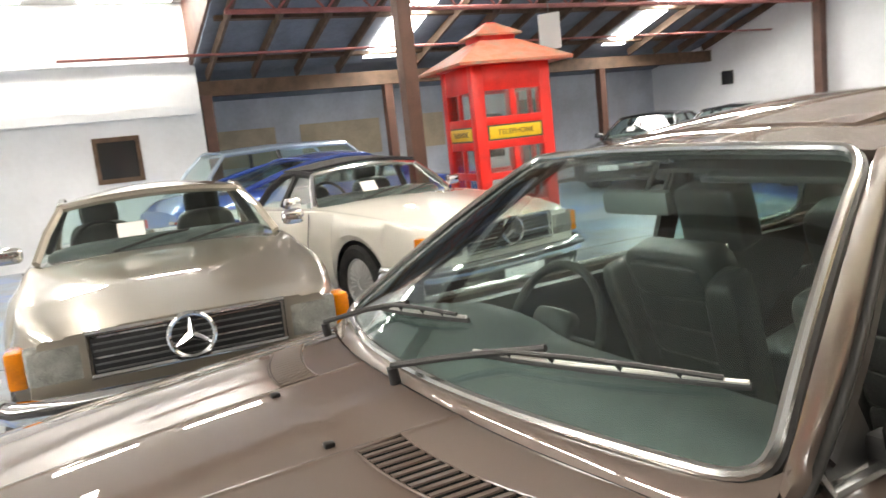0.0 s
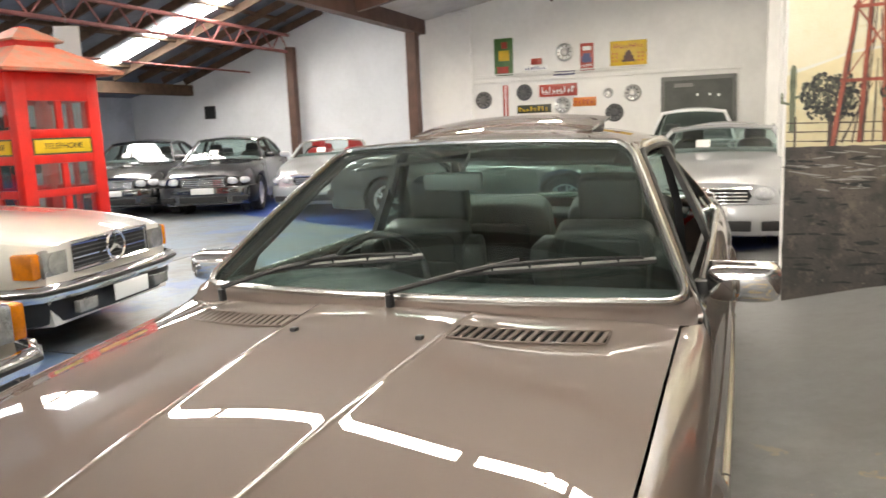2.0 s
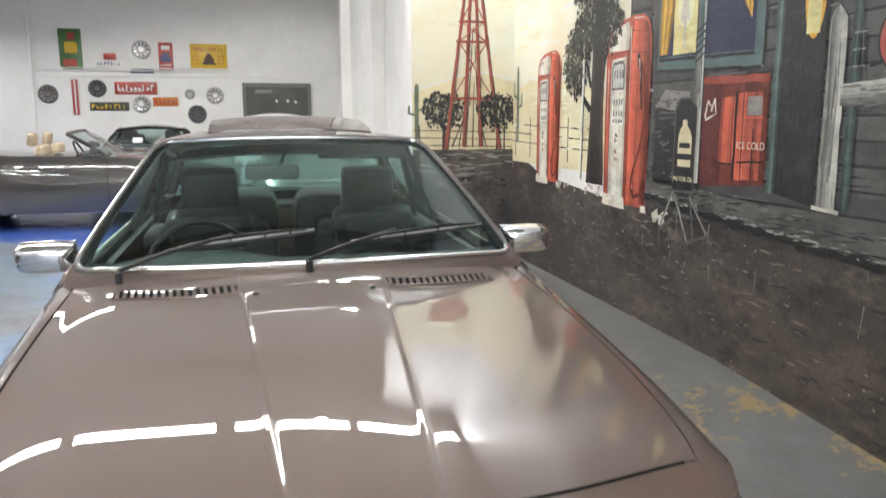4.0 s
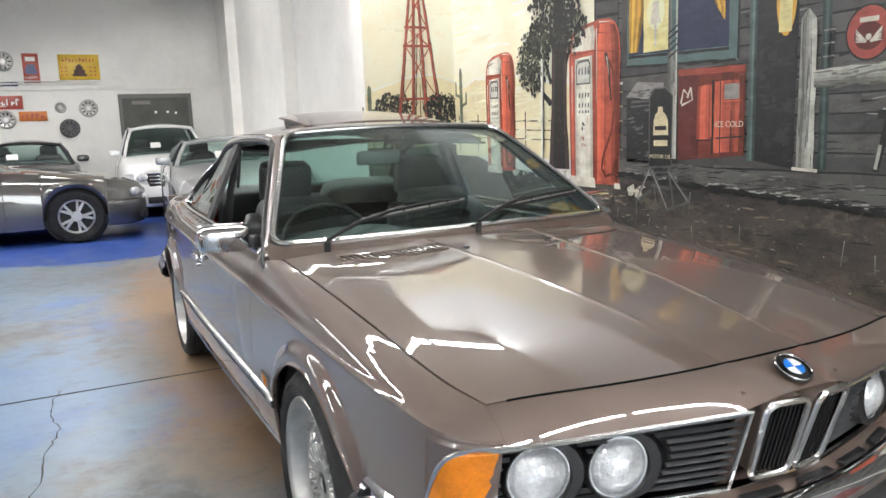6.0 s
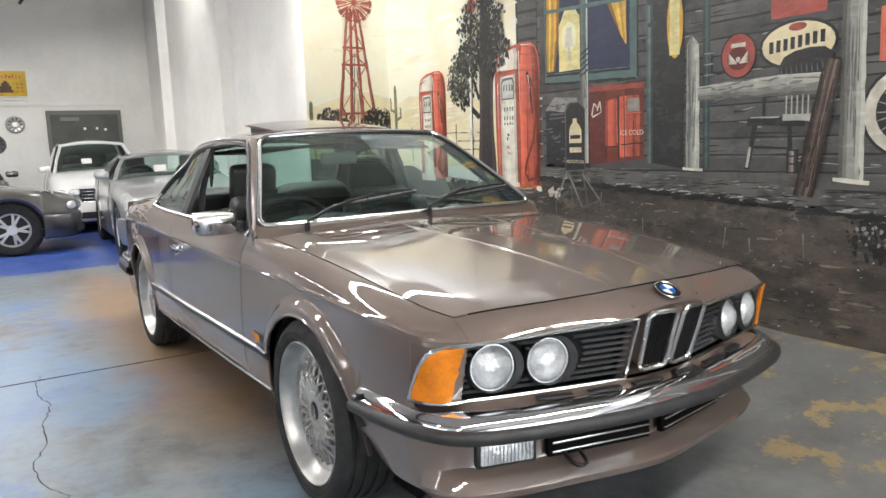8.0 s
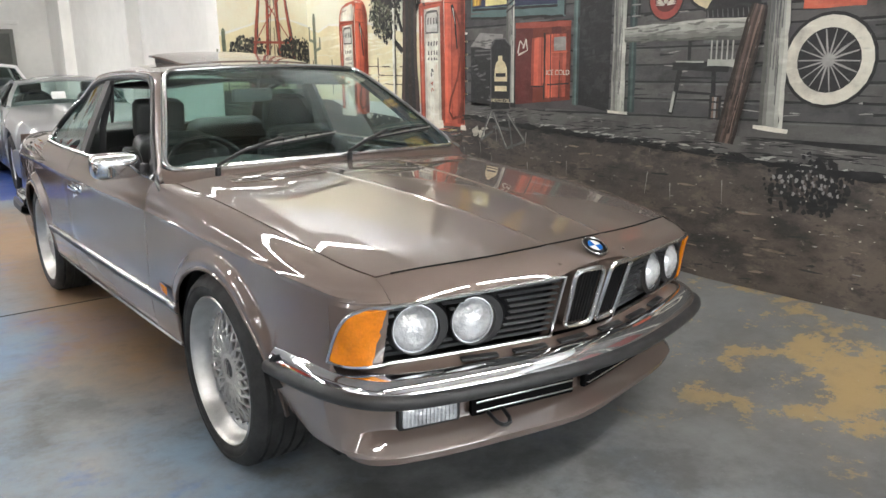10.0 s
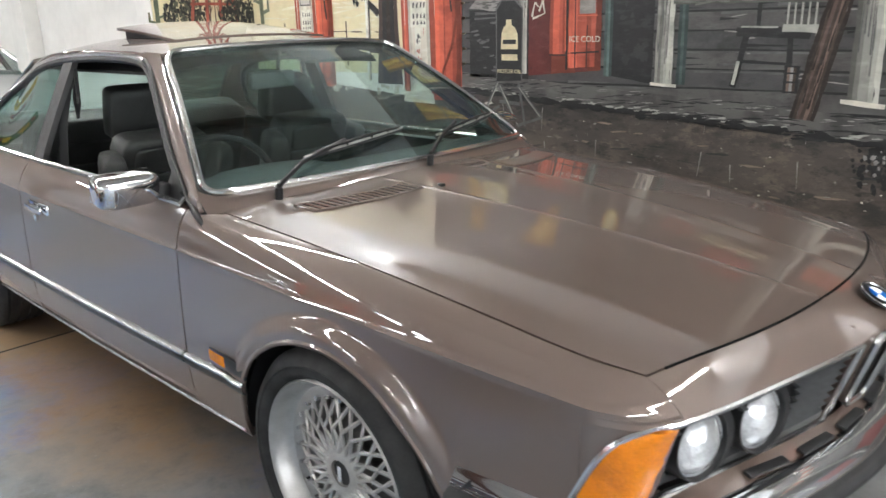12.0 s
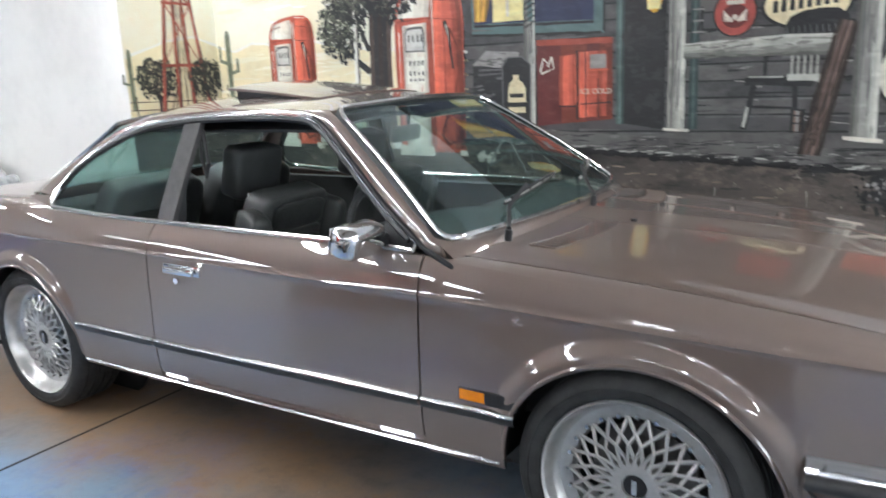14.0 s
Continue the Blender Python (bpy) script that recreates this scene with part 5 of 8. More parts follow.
        for v in shell.verts:
            x, y, z = v.co
            k = lambda a, e: math.copysign(abs(a) ** e, a)
            v.co = (0.09 * k(x, 0.42), 0.05 * k(y, 0.7) if y < 0 else 0.035 * k(y, 0.4), 0.047 * k(z, 0.45))
        mir = part("door_mirror", turned(shell, mm), M_CHROME, car, "chrome door mirror", 60)
        part("mirror_glass", turned(box(-0.082, 0.082, 0.0355, 0.038, -0.039, 0.039, 0.001), mm), M_MIRROR, mir)
        part("mirror_stalk", turned(box(-0.02, 0.025, -0.018, 0.025, -0.028, 0.016, 0.009), pose(s * 0.702, -0.54, 0.9)), M_BLACK, mir)

    # rear screen, boot, tail
    rf = lambda x: Vector((x, 1.43 - 0.12 * x * x, 0.935 - 0.02 * x * x))
    rh = lambda x: Vector((x, 0.93 + 0.03 * x * x, 1.25 - 0.16 * x * x))
    rows = [[rh(u * 0.47).lerp(rf(u * 0.6), v) + Vector((0, 0.012, 0.014)) * 4 * v * (1 - v) for u in span(-1, 1, 19)] for v in span(0, 1, 10)]
    part("rear_screen", sheet(rows), M_GLASS, car, "", 60, 0.005).visible_shadow = False
    loop = [rh(u * 0.475) for u in span(-1, 1, 15)] + [rf(u * 0.61) for u in span(1, -1, 15)]
    part("rear_screen_trim", tube([p + Vector((0, 0.004, 0.004)) for p in loop], 0.011, 6, True), M_TRIM, car)
    rows = []
    for v in span(0, 1, 16):
        y = 1.44 + 0.84 * v
        xe = side_x(min(y, 2.3), lerp(Z_BELT, min(y, 2.3))) - 0.095
        row = []
        for u in span(-1, 1, 25):
            ze = lerp(Z_BELT, min(y, 2.3)) + 0.03
            row.append((u * xe, y - 0.1 * u * u * (1 - v), ze + (0.024 - 0.01 * v) * (1 - abs(u) ** 2.2)))
        rows.append(row)
    part("boot_lid", sheet(rows), M_BRONZE, car, "", 40, 0.014)
    tail = [[(u * 0.66, 2.29 + 0.02 * (1 - u * u) - d, z) for z, d in ((0.868, 0.0), (0.82, -0.012), (0.6, 0.0), (0.45, 0.02))] for u in span(-1, 1, 15)]
    part("tail_panel", sheet(tail), M_BRONZE, car, "", 40, 0.012)
    for s in (1, -1):
        part("tail_light", box(min(s * 0.3, s * 0.66), max(s * 0.3, s * 0.66), 2.29, 2.325, 0.63, 0.78, 0.012), M_TAIL, car, "red tail light")
    rb = both([(0.0, 2.44), (0.3, 2.425), (0.55, 2.39), (0.68, 2.33), (0.735, 2.22), (0.757, 2.05), (0.77, 1.74)])
    rearb = part("rear_bumper", sheet([[(p[0], p[1], p[2]) for p in r] for r in swept([(x, y) for x, y in rb[::-1]], [(-0.03, 0.5), (0.0, 0.505), (0.014, 0.49), (0.016, 0.465), (0.004, 0.445)])]), M_CHROME, car, "", 60, 0.004)
    part("bumper_rubber", sheet(swept(rb[::-1], [(0.006, 0.462), (0.03, 0.455), (0.036, 0.42), (0.01, 0.398), (-0.03, 0.398)])), M_RUBBER, rearb, "", 50, 0.004)
    part("rear_apron", sheet(swept(rb[::-1], [(-0.03, 0.4), (-0.02, 0.32), (-0.04, 0.22), (-0.1, 0.2)])), M_BRONZE, car, "", 50, 0.008)

    # wipers
    for px, py, dx in ((-0.533, -0.872, 0.42), (-0.002, -0.925, 0.5)):
        base = Vector((px, py, 0.905 if px < -0.2 else 0.925))
        def on_screen(x, v, lift):
            a, b = screen_foot(x), screen_head(x * 0.69)
            p = a.lerp(b, v)
            return p + Vector((0, -0.6, 0.8)) * lift
        wip = part("wiper", joined(rod(base + Vector((0, 0.0, -0.02)), base + Vector((0, -0.004, 0.012)), 0.011, 12), tube([base + Vector((0, -0.004, 0.016)), on_screen(px + 0.12, 0.07, 0.03), on_screen(px + 0.3, 0.17, 0.028)], 0.007, 6)), M_BLACK, car, "black windscreen wiper", 50)
        blade = [on_screen(px + dx * k + 0.14, 0.11 + 0.09 * k, 0.012) for k in span(0, 1.0, 17)]
        part("wiper_blade", tube(blade, 0.0062, 6, False, 0.6), M_RUBBER, wip)
        up = Vector((0, -0.0105, 0.014))
        part("blade_spine", tube([p + up * 0.55 for p in blade], 0.0036, 6), M_ALLOY, wip, "dull metal blade spine")
        arch = [p + up * (0.7 + 0.85 * math.sin(math.pi * i / 16)) for i, p in enumerate(blade)][1:-1]
        yokes = [tube([blade[i] + up * 0.4, blade[i] + up * (0.75 + 0.85 * math.sin(math.pi * i / 16))], 0.004, 6) for i in (3, 6, 10, 13)]
        part("blade_holder", joined(tube(arch, 0.0042, 6), *yokes), M_BLACK, wip)
    return car


def lump(w, d, h, e=0.45, seg=20):
    """A padded, rounded block of that size about its middle."""
    bm = bmesh.new()
    bmesh.ops.create_uvsphere(bm, u_segments=seg, v_segments=seg // 2 + 2, radius=1)
    k = lambda a: math.copysign(abs(a) ** e, a)
    for v in bm.verts:
        x, y, z = v.co.normalized()
        v.co = (w / 2 * k(x), d / 2 * k(y), h / 2 * k(z))
    return bm


def build_cabin(car):
    # front seats with headrests
    for s in (1, -1):
        sx = s * 0.345
        seat = part("front_seat", turned(lump(0.46, 0.5, 0.16, 0.3), pose(sx, -0.08, 0.47, 8)), M_LEATHER, car, "black leather front seat", 60)
        part("seat_back", turned(lump(0.36, 0.12, 0.58, 0.22, 28), pose(sx, 0.235, 0.69, 18)), M_LEATHER, seat, "", 60)
        part("headrest", turned(lump(0.235, 0.1, 0.2, 0.24, 24), pose(sx, 0.333, 1.03, 14)), M_LEATHER, seat, "black leather headrest", 60)
        for k in (-0.06, 0.06):
            part("headrest_post", rod((sx + k, 0.3, 0.92), (sx + k, 0.315, 0.98), 0.006), M_CHROME, seat)
        for k in (-1, 1):
            part("side_bolster", turned(lump(0.095, 0.15, 0.5, 0.34, 20), pose(sx + k * 0.185, 0.2, 0.67, 18, 0, k * 16)), M_LEATHER, seat, "", 60)
        for k in range(5):
            h = -0.21 + 0.105 * k
            part("pleat", turned(lump(0.27, 0.035, 0.104, 0.3, 18), pose(sx, 0.235, 0.69, 18) @ pose(0, -0.058, h)), M_LEATHER, seat, "", 60)
        rear = part("rear_seat", turned(lump(0.5, 0.45, 0.16, 0.3), pose(s * 0.29, 0.86, 0.46, 8)), M_LEATHER, car, "black leather rear seat", 60)
        part("seat_back", turned(lump(0.5, 0.15, 0.62, 0.3, 28), pose(s * 0.29, 1.12, 0.69, 24)), M_LEATHER, rear, "", 60)
        for k in range(4):
            part("pleat", turned(lump(0.3, 0.035, 0.115, 0.3, 18), pose(s * 0.29, 1.12, 0.69, 24) @ pose(0, -0.07, -0.19 + 0.115 * k)), M_LEATHER, rear, "", 60)
        card = [[(s * (side_x(y, z) - 0.06), y, z) for z in span(0.25, 0.86, 6)] for y in span(-0.72, 1.2, 12)]
        part("door_card", sheet(card), M_LEATHER, car, "", 60, 0.02)
        part("belt", tube([(s * 0.53, 0.44, 1.19), (s * 0.58, 0.46, 1.0), (s * 0.6, 0.47, 0.8), (s * 0.6, 0.45, 0.5)], 0.018, 6, False, 0.2), M_BLACK, car)
    part("pull_strap", tube([(-0.535, 0.38, 1.2), (-0.56, 0.36, 1.1), (-0.566, 0.335, 1.03), (-0.56, 0.325, 1.08), (-0.54, 0.36, 1.2)], 0.007, 6), M_BLACK, car)
    part("cabin_floor", box(-0.66, 0.66, -0.72, 1.35, 0.24, 0.27), M_CARPET, car)
    part("tunnel", box(-0.11, 0.11, -0.72, 0.7, 0.26, 0.52, 0.04), M_LEATHER, car)
    part("bulkhead", box(-0.64, 0.64, -0.78, -0.74, 0.24, 0.86), M_BLACK, car)
    rows = []
    for u in span(-1, 1, 21):
        x = u * 0.66
        y0 = -0.86 + 0.3 * x * x
        hood = 0.035 * math.exp(-((x + 0.34) / 0.2) ** 4)
        rows.append([(x, y0, 0.895), (x, y0 + 0.12, 0.9), (x, -0.56, 0.885 + hood), (x, -0.46, 0.868 + hood), (x, -0.44, 0.83), (x, -0.47, 0.72), (x, -0.54, 0.58)])
    dash = part("dashboard", sheet(rows), M_DASH, car, "dark padded dashboard", 40, 0.01)
    part("dials", box(-0.5, -0.18, -0.468, -0.448, 0.77, 0.86, 0.01), M_BLACK, dash)
    part("parcel_shelf", box(-0.58, 0.58, 1.13, 1.44, 0.86, 0.885, 0.01), M_CARPET, car)
    part("headlining", sheet([[(u * 0.47, y, 1.225 - 0.03 * u * u) for u in span(-1, 1, 7)] for y in span(-0.16, 0.86, 6)]), M_CARPET, car, "", 60, 0.01)
    part("sun_visor", turned(box(-0.17, 0.17, -0.07, 0.07, -0.008, 0.008, 0.006), pose(0.26, -0.13, 1.218, 12)), M_CARPET, car)
    # wheel and column on the right-hand side
    m = pose(-0.345, -0.31, 0.80, 68, 0, 0)
    ring = part("steering_wheel", turned(tube([(0.19 * math.cos(a), 0.19 * math.sin(a), 0) for a in span(0, 2 * math.pi * 39 / 40, 40)], 0.013, 8, True), m), M_BLACK, car, "black leather steering wheel", 60)
    part("boss", turned(lump(0.17, 0.14, 0.05), m), M_BLACK, ring)
    for a in (0, 180, 250, 290):
        part("wheel_spoke", turned(rod((0.05 * math.cos(radians(a)), 0.05 * math.sin(radians(a)), 0), (0.185 * math.cos(radians(a)), 0.185 * math.sin(radians(a)), 0), 0.011), m), M_BLACK, ring)
    part("column", rod((-0.345, -0.32, 0.8), (-0.345, -0.6, 0.69), 0.03), M_BLACK, ring)
    mir = part("inner_mirror", turned(box(-0.1, 0.1, -0.016, 0.016, -0.03, 0.03, 0.014), pose(-0.085, -0.22, 1.152, 8, 0, 6)), M_SHELL, car, "grey interior rear-view mirror")
    part("mirror_arm", rod((-0.055, -0.215, 1.178), (-0.03, -0.2, 1.245), 0.007), M_BLACK, mir)


COUPE = build_coupe()
build_cabin(COUPE)


# ---- the mural: flat paint on the two walls ----
def paint_mat(name, colour, vary=0.35, scale=3.0, dark=None, light=None):
    """Hand-brushed wall paint: broad tone shifts, long level brush marks and dry scuffs over block-wall relief."""
    m = bpy.data.materials.new(name)
    m.use_nodes = True
    nt = m.node_tree
    b = nt.nodes["Principled BSDF"]
    b.inputs["Roughness"].default_value = 0.42
    tc, mp = nt.nodes.new("ShaderNodeTexCoord"), nt.nodes.new("ShaderNodeMapping")
    mp.inputs["Scale"].default_value = (1, 0.28, 1)
    nt.links.new(tc.outputs["Object"], mp.inputs["Vector"])

    def field(sc, src, lo, hi, detail=6):
        n, r = nt.nodes.new("ShaderNodeTexNoise"), nt.nodes.new("ShaderNodeMapRange")
        n.inputs["Scale"].default_value, n.inputs["Detail"].default_value, n.inputs["Roughness"].default_value = sc, detail, 0.65
        r.inputs["From Min"].default_value, r.inputs["From Max"].default_value = lo, hi
        nt.links.new(src, n.inputs["Vector"])
        nt.links.new(n.outputs["Fac"], r.inputs["Value"])
        return r.outputs["Result"]

    def over(fac, under, top, amount):
        k, x = nt.nodes.new("ShaderNodeMath"), nt.nodes.new("ShaderNodeMix")
        k.operation, x.data_type = "MULTIPLY", "RGBA"
        k.inputs[1].default_value = amount
        nt.links.new(fac, k.inputs[0])
        nt.links.new(k.outputs[0], x.inputs["Factor"])
        if isinstance(under, tuple):
            x.inputs["A"].default_value = (*under, 1)
        else:
            nt.links.new(under, x.inputs["A"])
        x.inputs["B"].default_value = (*top, 1)
        return x.outputs["Result"]

    colour = tuple(min(0.78, c * 1.25) for c in colour)
    dark = tuple(c * 1.15 for c in dark) if dark else tuple(c * (1 - vary) for c in colour)
    light = light or tuple(min(0.85, c * 1.35 + 0.025) for c in colour)
    c = over(field(scale, tc.outputs["Object"], 0.45, 0.68), colour, dark, 0.9)
    c = over(field(scale * 4.5, mp.outputs["Vector"], 0.52, 0.72), c, light, 0.75)
    c = over(field(scale * 9, mp.outputs["Vector"], 0.56, 0.74), c, dark, 0.7)
    nt.links.new(c, b.inputs["Base Color"])
    bp = nt.nodes.new("ShaderNodeBump")
    bp.inputs["Strength"].default_value, bp.inputs["Distance"].default_value = 0.15, 0.01
    nt.links.new(field(55, tc.outputs["Object"], 0.3, 0.7, 3), bp.inputs["Height"])
    nt.links.new(bp.outputs["Normal"], b.inputs["Normal"])
    return m


P_SKY = paint_mat("mural_sky", (0.74, 0.68, 0.52), 0.3, 1.1, (0.66, 0.58, 0.4), (0.78, 0.73, 0.6))
P_SAND = paint_mat("mural_sand", (0.66, 0.56, 0.37), 0.2, 2)
P_PLANK = paint_mat("mural_plank", (0.06, 0.06, 0.06), 0.6, 4)
P_PLANK2 = paint_mat("mural_plank_light", (0.085, 0.083, 0.08), 0.6, 4)
P_DARK = paint_mat("mural_dark", (0.03, 0.03, 0.031), 0.4, 4)
P_TEAL = paint_mat("mural_teal", (0.075, 0.125, 0.125), 0.4, 5)
P_RED = paint_mat("mural_red", (0.46, 0.105, 0.06), 0.5, 6, (0.27, 0.05, 0.035), (0.6, 0.2, 0.13))
P_REDDARK = paint_mat("mural_red_dark", (0.1, 0.02, 0.018), 0.4, 6)
P_RUST = paint_mat("mural_rust", (0.3, 0.075, 0.05), 0.5, 9)
P_IVORY = paint_mat("mural_ivory", (0.52, 0.49, 0.42), 0.45, 6)
P_SIGNRED = paint_mat("mural_sign_red", (0.3, 0.06, 0.045), 0.4, 9)
P_HAZE = paint_mat("mural_cloud", (0.66, 0.59, 0.44), 0.15, 3)
P_POSTDARK = paint_mat("mural_post_dark", (0.1, 0.1, 0.1), 0.5, 7)
P_GLOW = paint_mat("mural_lamplight", (0.72, 0.55, 0.25), 0.4, 6)
P_NIGHT = paint_mat("mural_night", (0.02, 0.025, 0.06), 0.4, 6)
P_LEAF = paint_mat("mural_leaf", (0.085, 0.09, 0.065), 0.5, 12)
P_CACTUS = paint_mat("mural_cactus", (0.13, 0.15, 0.1), 0.5, 12)
P_PORCH = paint_mat("mural_porch", (0.1, 0.097, 0.093), 0.6, 5)
P_WOOD = paint_mat("mural_log", (0.06, 0.04, 0.035), 0.5, 8)
P_CREAM = paint_mat("mural_cream", (0.6, 0.52, 0.33), 0.3, 8)
P_GREY = paint_mat("mural_grey", (0.25, 0.24, 0.23), 0.4, 8)
MURAL, NIB = bpy.data.objects["wall_mural"], bpy.data.objects["wall_nib"]


def brushed(pts, rng):
    """The same outline with the slight waver of a hand-held brush."""
    size = min(max(p[k] for p in pts) - min(p[k] for p in pts) for k in (0, 1))
    amp = min(0.0016, 0.04 * size)
    out = []
    for (a, b), (c, d) in zip(pts, pts[1:] + pts[:1]):
        length = math.hypot(c - a, d - b)
        n = max(1, min(60, int(length / 0.05)))
        for k in range(n):
            t = k / n
            w = 1.0 if k else 0.6
            out.append((a + (c - a) * t + rng.gauss(0, amp) * w * (d != b), b + (d - b) * t + rng.gauss(0, amp) * w * (c != a)))
    return out


def painted(name, material, layer, *outlines, wall=None):
    """Flat paint: outlines of (along, z) on the long wall (along = y) or on the return wall (along = x)."""
    bm = bmesh.new()
    d = 0.0012 * layer
    rng = random.Random(len(outlines) * 31 + layer * 7 + len(name))
    for i, pts in enumerate(outlines):
        if len(pts) < 9:
            pts = brushed(pts, rng)
        d += 6e-6 * min(i, 1)
        f = bm.faces.new([bm.verts.new((1.94 - d, a, z) if wall is None else (a, 3.052 - d, z)) for a, z in pts])
        f.normal_update()
        if (f.normal.x if wall is None else f.normal.y) > 0:
            f.normal_flip()
    return part(name, bm, material, wall or MURAL, "", 0)


def rect(a0, a1, z0, z1):
    return [(a0, z0), (a1, z0), (a1, z1), (a0, z1)]


def disc(a, z, ra, rz=None, n=24):
    return [(a + ra * math.cos(2 * math.pi * i / n), z + (rz or ra) * math.sin(2 * math.pi * i / n)) for i in range(n)]


def stroke(p, q, w, w2=None):
    (a, b), (c, d) = p, q
    n = Vector((-(d - b), c - a)).normalized()
    w2 = w if w2 is None else w2
    return [(a + n.x * w / 2, b + n.y * w / 2), (c + n.x * w2 / 2, d + n.y * w2 / 2), (c - n.x * w2 / 2, d - n.y * w2 / 2), (a - n.x * w / 2, b - n.y * w / 2)]


def ground_paint():
    """Trodden earth in loose dabs: near-black hollows, brown and tan ridges, pale specks."""
    m = paint_mat("mural_ground", (0.075, 0.066, 0.06), 0.6, 3.2)
    nt = m.node_tree
    b = nt.nodes["Principled BSDF"]
    tc, mp = nt.nodes.new("ShaderNodeTexCoord"), nt.nodes.new("ShaderNodeMapping")
    mp.inputs["Scale"].default_value = (1, 0.45, 1)
    nt.links.new(tc.outputs["Object"], mp.inputs["Vector"])
    col = None
    for scale, lo, hi, rough, tone, amount in ((1.5, 0.44, 0.62, 0.6, (0.15, 0.12, 0.1), 0.85), (3.4, 0.5, 0.66, 0.7, (0.028, 0.027, 0.027), 0.85), (6.5, 0.55, 0.66, 0.75, (0.2, 0.16, 0.13), 0.65),
                                               (11, 0.53, 0.62, 0.8, (0.035, 0.034, 0.034), 0.75), (24, 0.6, 0.68, 0.8, (0.26, 0.23, 0.2), 0.6), (30, 0.6, 0.7, 0.7, (0.015, 0.015, 0.016), 0.7), (48, 0.71, 0.74, 0.6, (0.5, 0.48, 0.44), 0.7)):
        n, r, k, x = (nt.nodes.new("ShaderNode" + q) for q in ("TexNoise", "MapRange", "Math", "Mix"))
        n.inputs["Scale"].default_value, n.inputs["Detail"].default_value, n.inputs["Roughness"].default_value = scale, 6, rough
        r.inputs["From Min"].default_value, r.inputs["From Max"].default_value = lo, hi
        k.operation, x.data_type = "MULTIPLY", "RGBA"
        k.inputs[1].default_value = amount
        nt.links.new(mp.outputs["Vector"], n.inputs["Vector"])
        nt.links.new(n.outputs["Fac"], r.inputs["Value"])
        nt.links.new(r.outputs["Result"], k.inputs[0])
        nt.links.new(k.outputs[0], x.inputs["Factor"])
        if col is None:
            x.inputs["A"].default_value = (0.07, 0.062, 0.057, 1)
        else:
            nt.links.new(col, x.inputs["A"])
        x.inputs["B"].default_value = (*tone, 1)
        col = x.outputs["Result"]
    nt.links.new(col, b.inputs["Base Color"])
    return m


def tones(name, colour, levels, vary=0.4, scale=8):
    return [paint_mat(name, tuple(min(0.8, c * k) for c in colour), vary, scale) for k in levels]


P_GROUND = ground_paint()
P_TAN = paint_mat("mural_tan", (0.2, 0.155, 0.125), 0.5, 12)
P_BLACK = paint_mat("mural_black", (0.016, 0.016, 0.017), 0.3, 9)
T_POST = tones("mural_post", (0.3, 0.3, 0.27), (0.28, 0.5, 0.8, 1.1, 1.45))
T_RED = tones("mural_red", (0.46, 0.095, 0.055), (0.3, 0.55, 0.85, 1.1, 1.3))
T_IVORY = tones("mural_ivory", (0.56, 0.53, 0.46), (0.45, 0.75, 1.0, 1.2))
T_BARK = tones("mural_bark", (0.1, 0.068, 0.055), (0.22, 0.5, 1.0, 1.5))


def shaded(name, left, right, materials, layer, wall=None):
    """Brush strips of graded tone between a left and a right edge, each a run of (along, z)."""
    n = len(materials)
    for i, m in enumerate(materials):
        mixed = lambda k: [(a + (c - a) * k, b + (d - b) * k) for (a, b), (c, d) in zip(left, right)]
        painted(name, m, layer + 0.02 * i, mixed(i / n) + mixed((i + 1.06) / n if i + 1 < n else 1.0)[::-1], wall=wall)


def dabs(count, a0, a1, z0, z1, length, height, seed, keep=None):
    """Short uneven brush dabs that lie mostly level."""
    rng = random.Random(seed)
    out = []
    while len(out) < count:
        a, z = rng.uniform(a0, a1), rng.uniform(z0, z1)
        if keep and not keep(a, z):
            continue
        ln, h, t = length * rng.uniform(0.3, 1.3), height * rng.uniform(0.4, 1.3), rng.uniform(-0.16, 0.1)
        pts = []
        for i in range(9):
            q = 2 * math.pi * i / 9
            u, v = ln * math.cos(q) * rng.uniform(0.6, 1.2), h * math.sin(q) * rng.uniform(0.45, 1.3)
            pts.append((a + u, z + v + t * u))
        out.append(pts)
    return out


def clump(a, z, ra, rz, count, size, seed):
    """Many small leaves that thin out towards an uneven rim."""
    rng = random.Random(seed)
    out = []
    for _ in range(count):
        q, r = rng.uniform(0, 6.283), math.sqrt(rng.random()) * (1 + 0.16 * math.sin(5 * rng.random()))
        x, y, s, t = a + ra * r * math.cos(q), z + rz * r * math.sin(q), size * rng.uniform(0.5, 1.4), rng.uniform(0, 6.3)
        out.append([(x + s * math.cos(t + k) * (1 if i % 2 else 0.55), y + s * math.sin(t + k)) for i, k in enumerate((0, 1.2, 2.6, 3.7, 5.1))])
    return out


def saguaro(a, z0, z1, w, arms):
    """A ribbed cactus column with bent arms of (side, height, rise)."""
    out = [[(a - w / 2, z0), (a - w * 0.52, z1 - w), (a - w * 0.3, z1 - w * 0.2), (a, z1), (a + w * 0.3, z1 - w * 0.2), (a + w * 0.52, z1 - w), (a + w / 2, z0)]]
    for side, h, rise in arms:
        x = a + side * w * 1.9
        out += [stroke((a, h), (x, h + w * 0.5), w * 0.55), stroke((x, h + w * 0.25), (x, h + rise), w * 0.62, w * 0.45)]
    return out


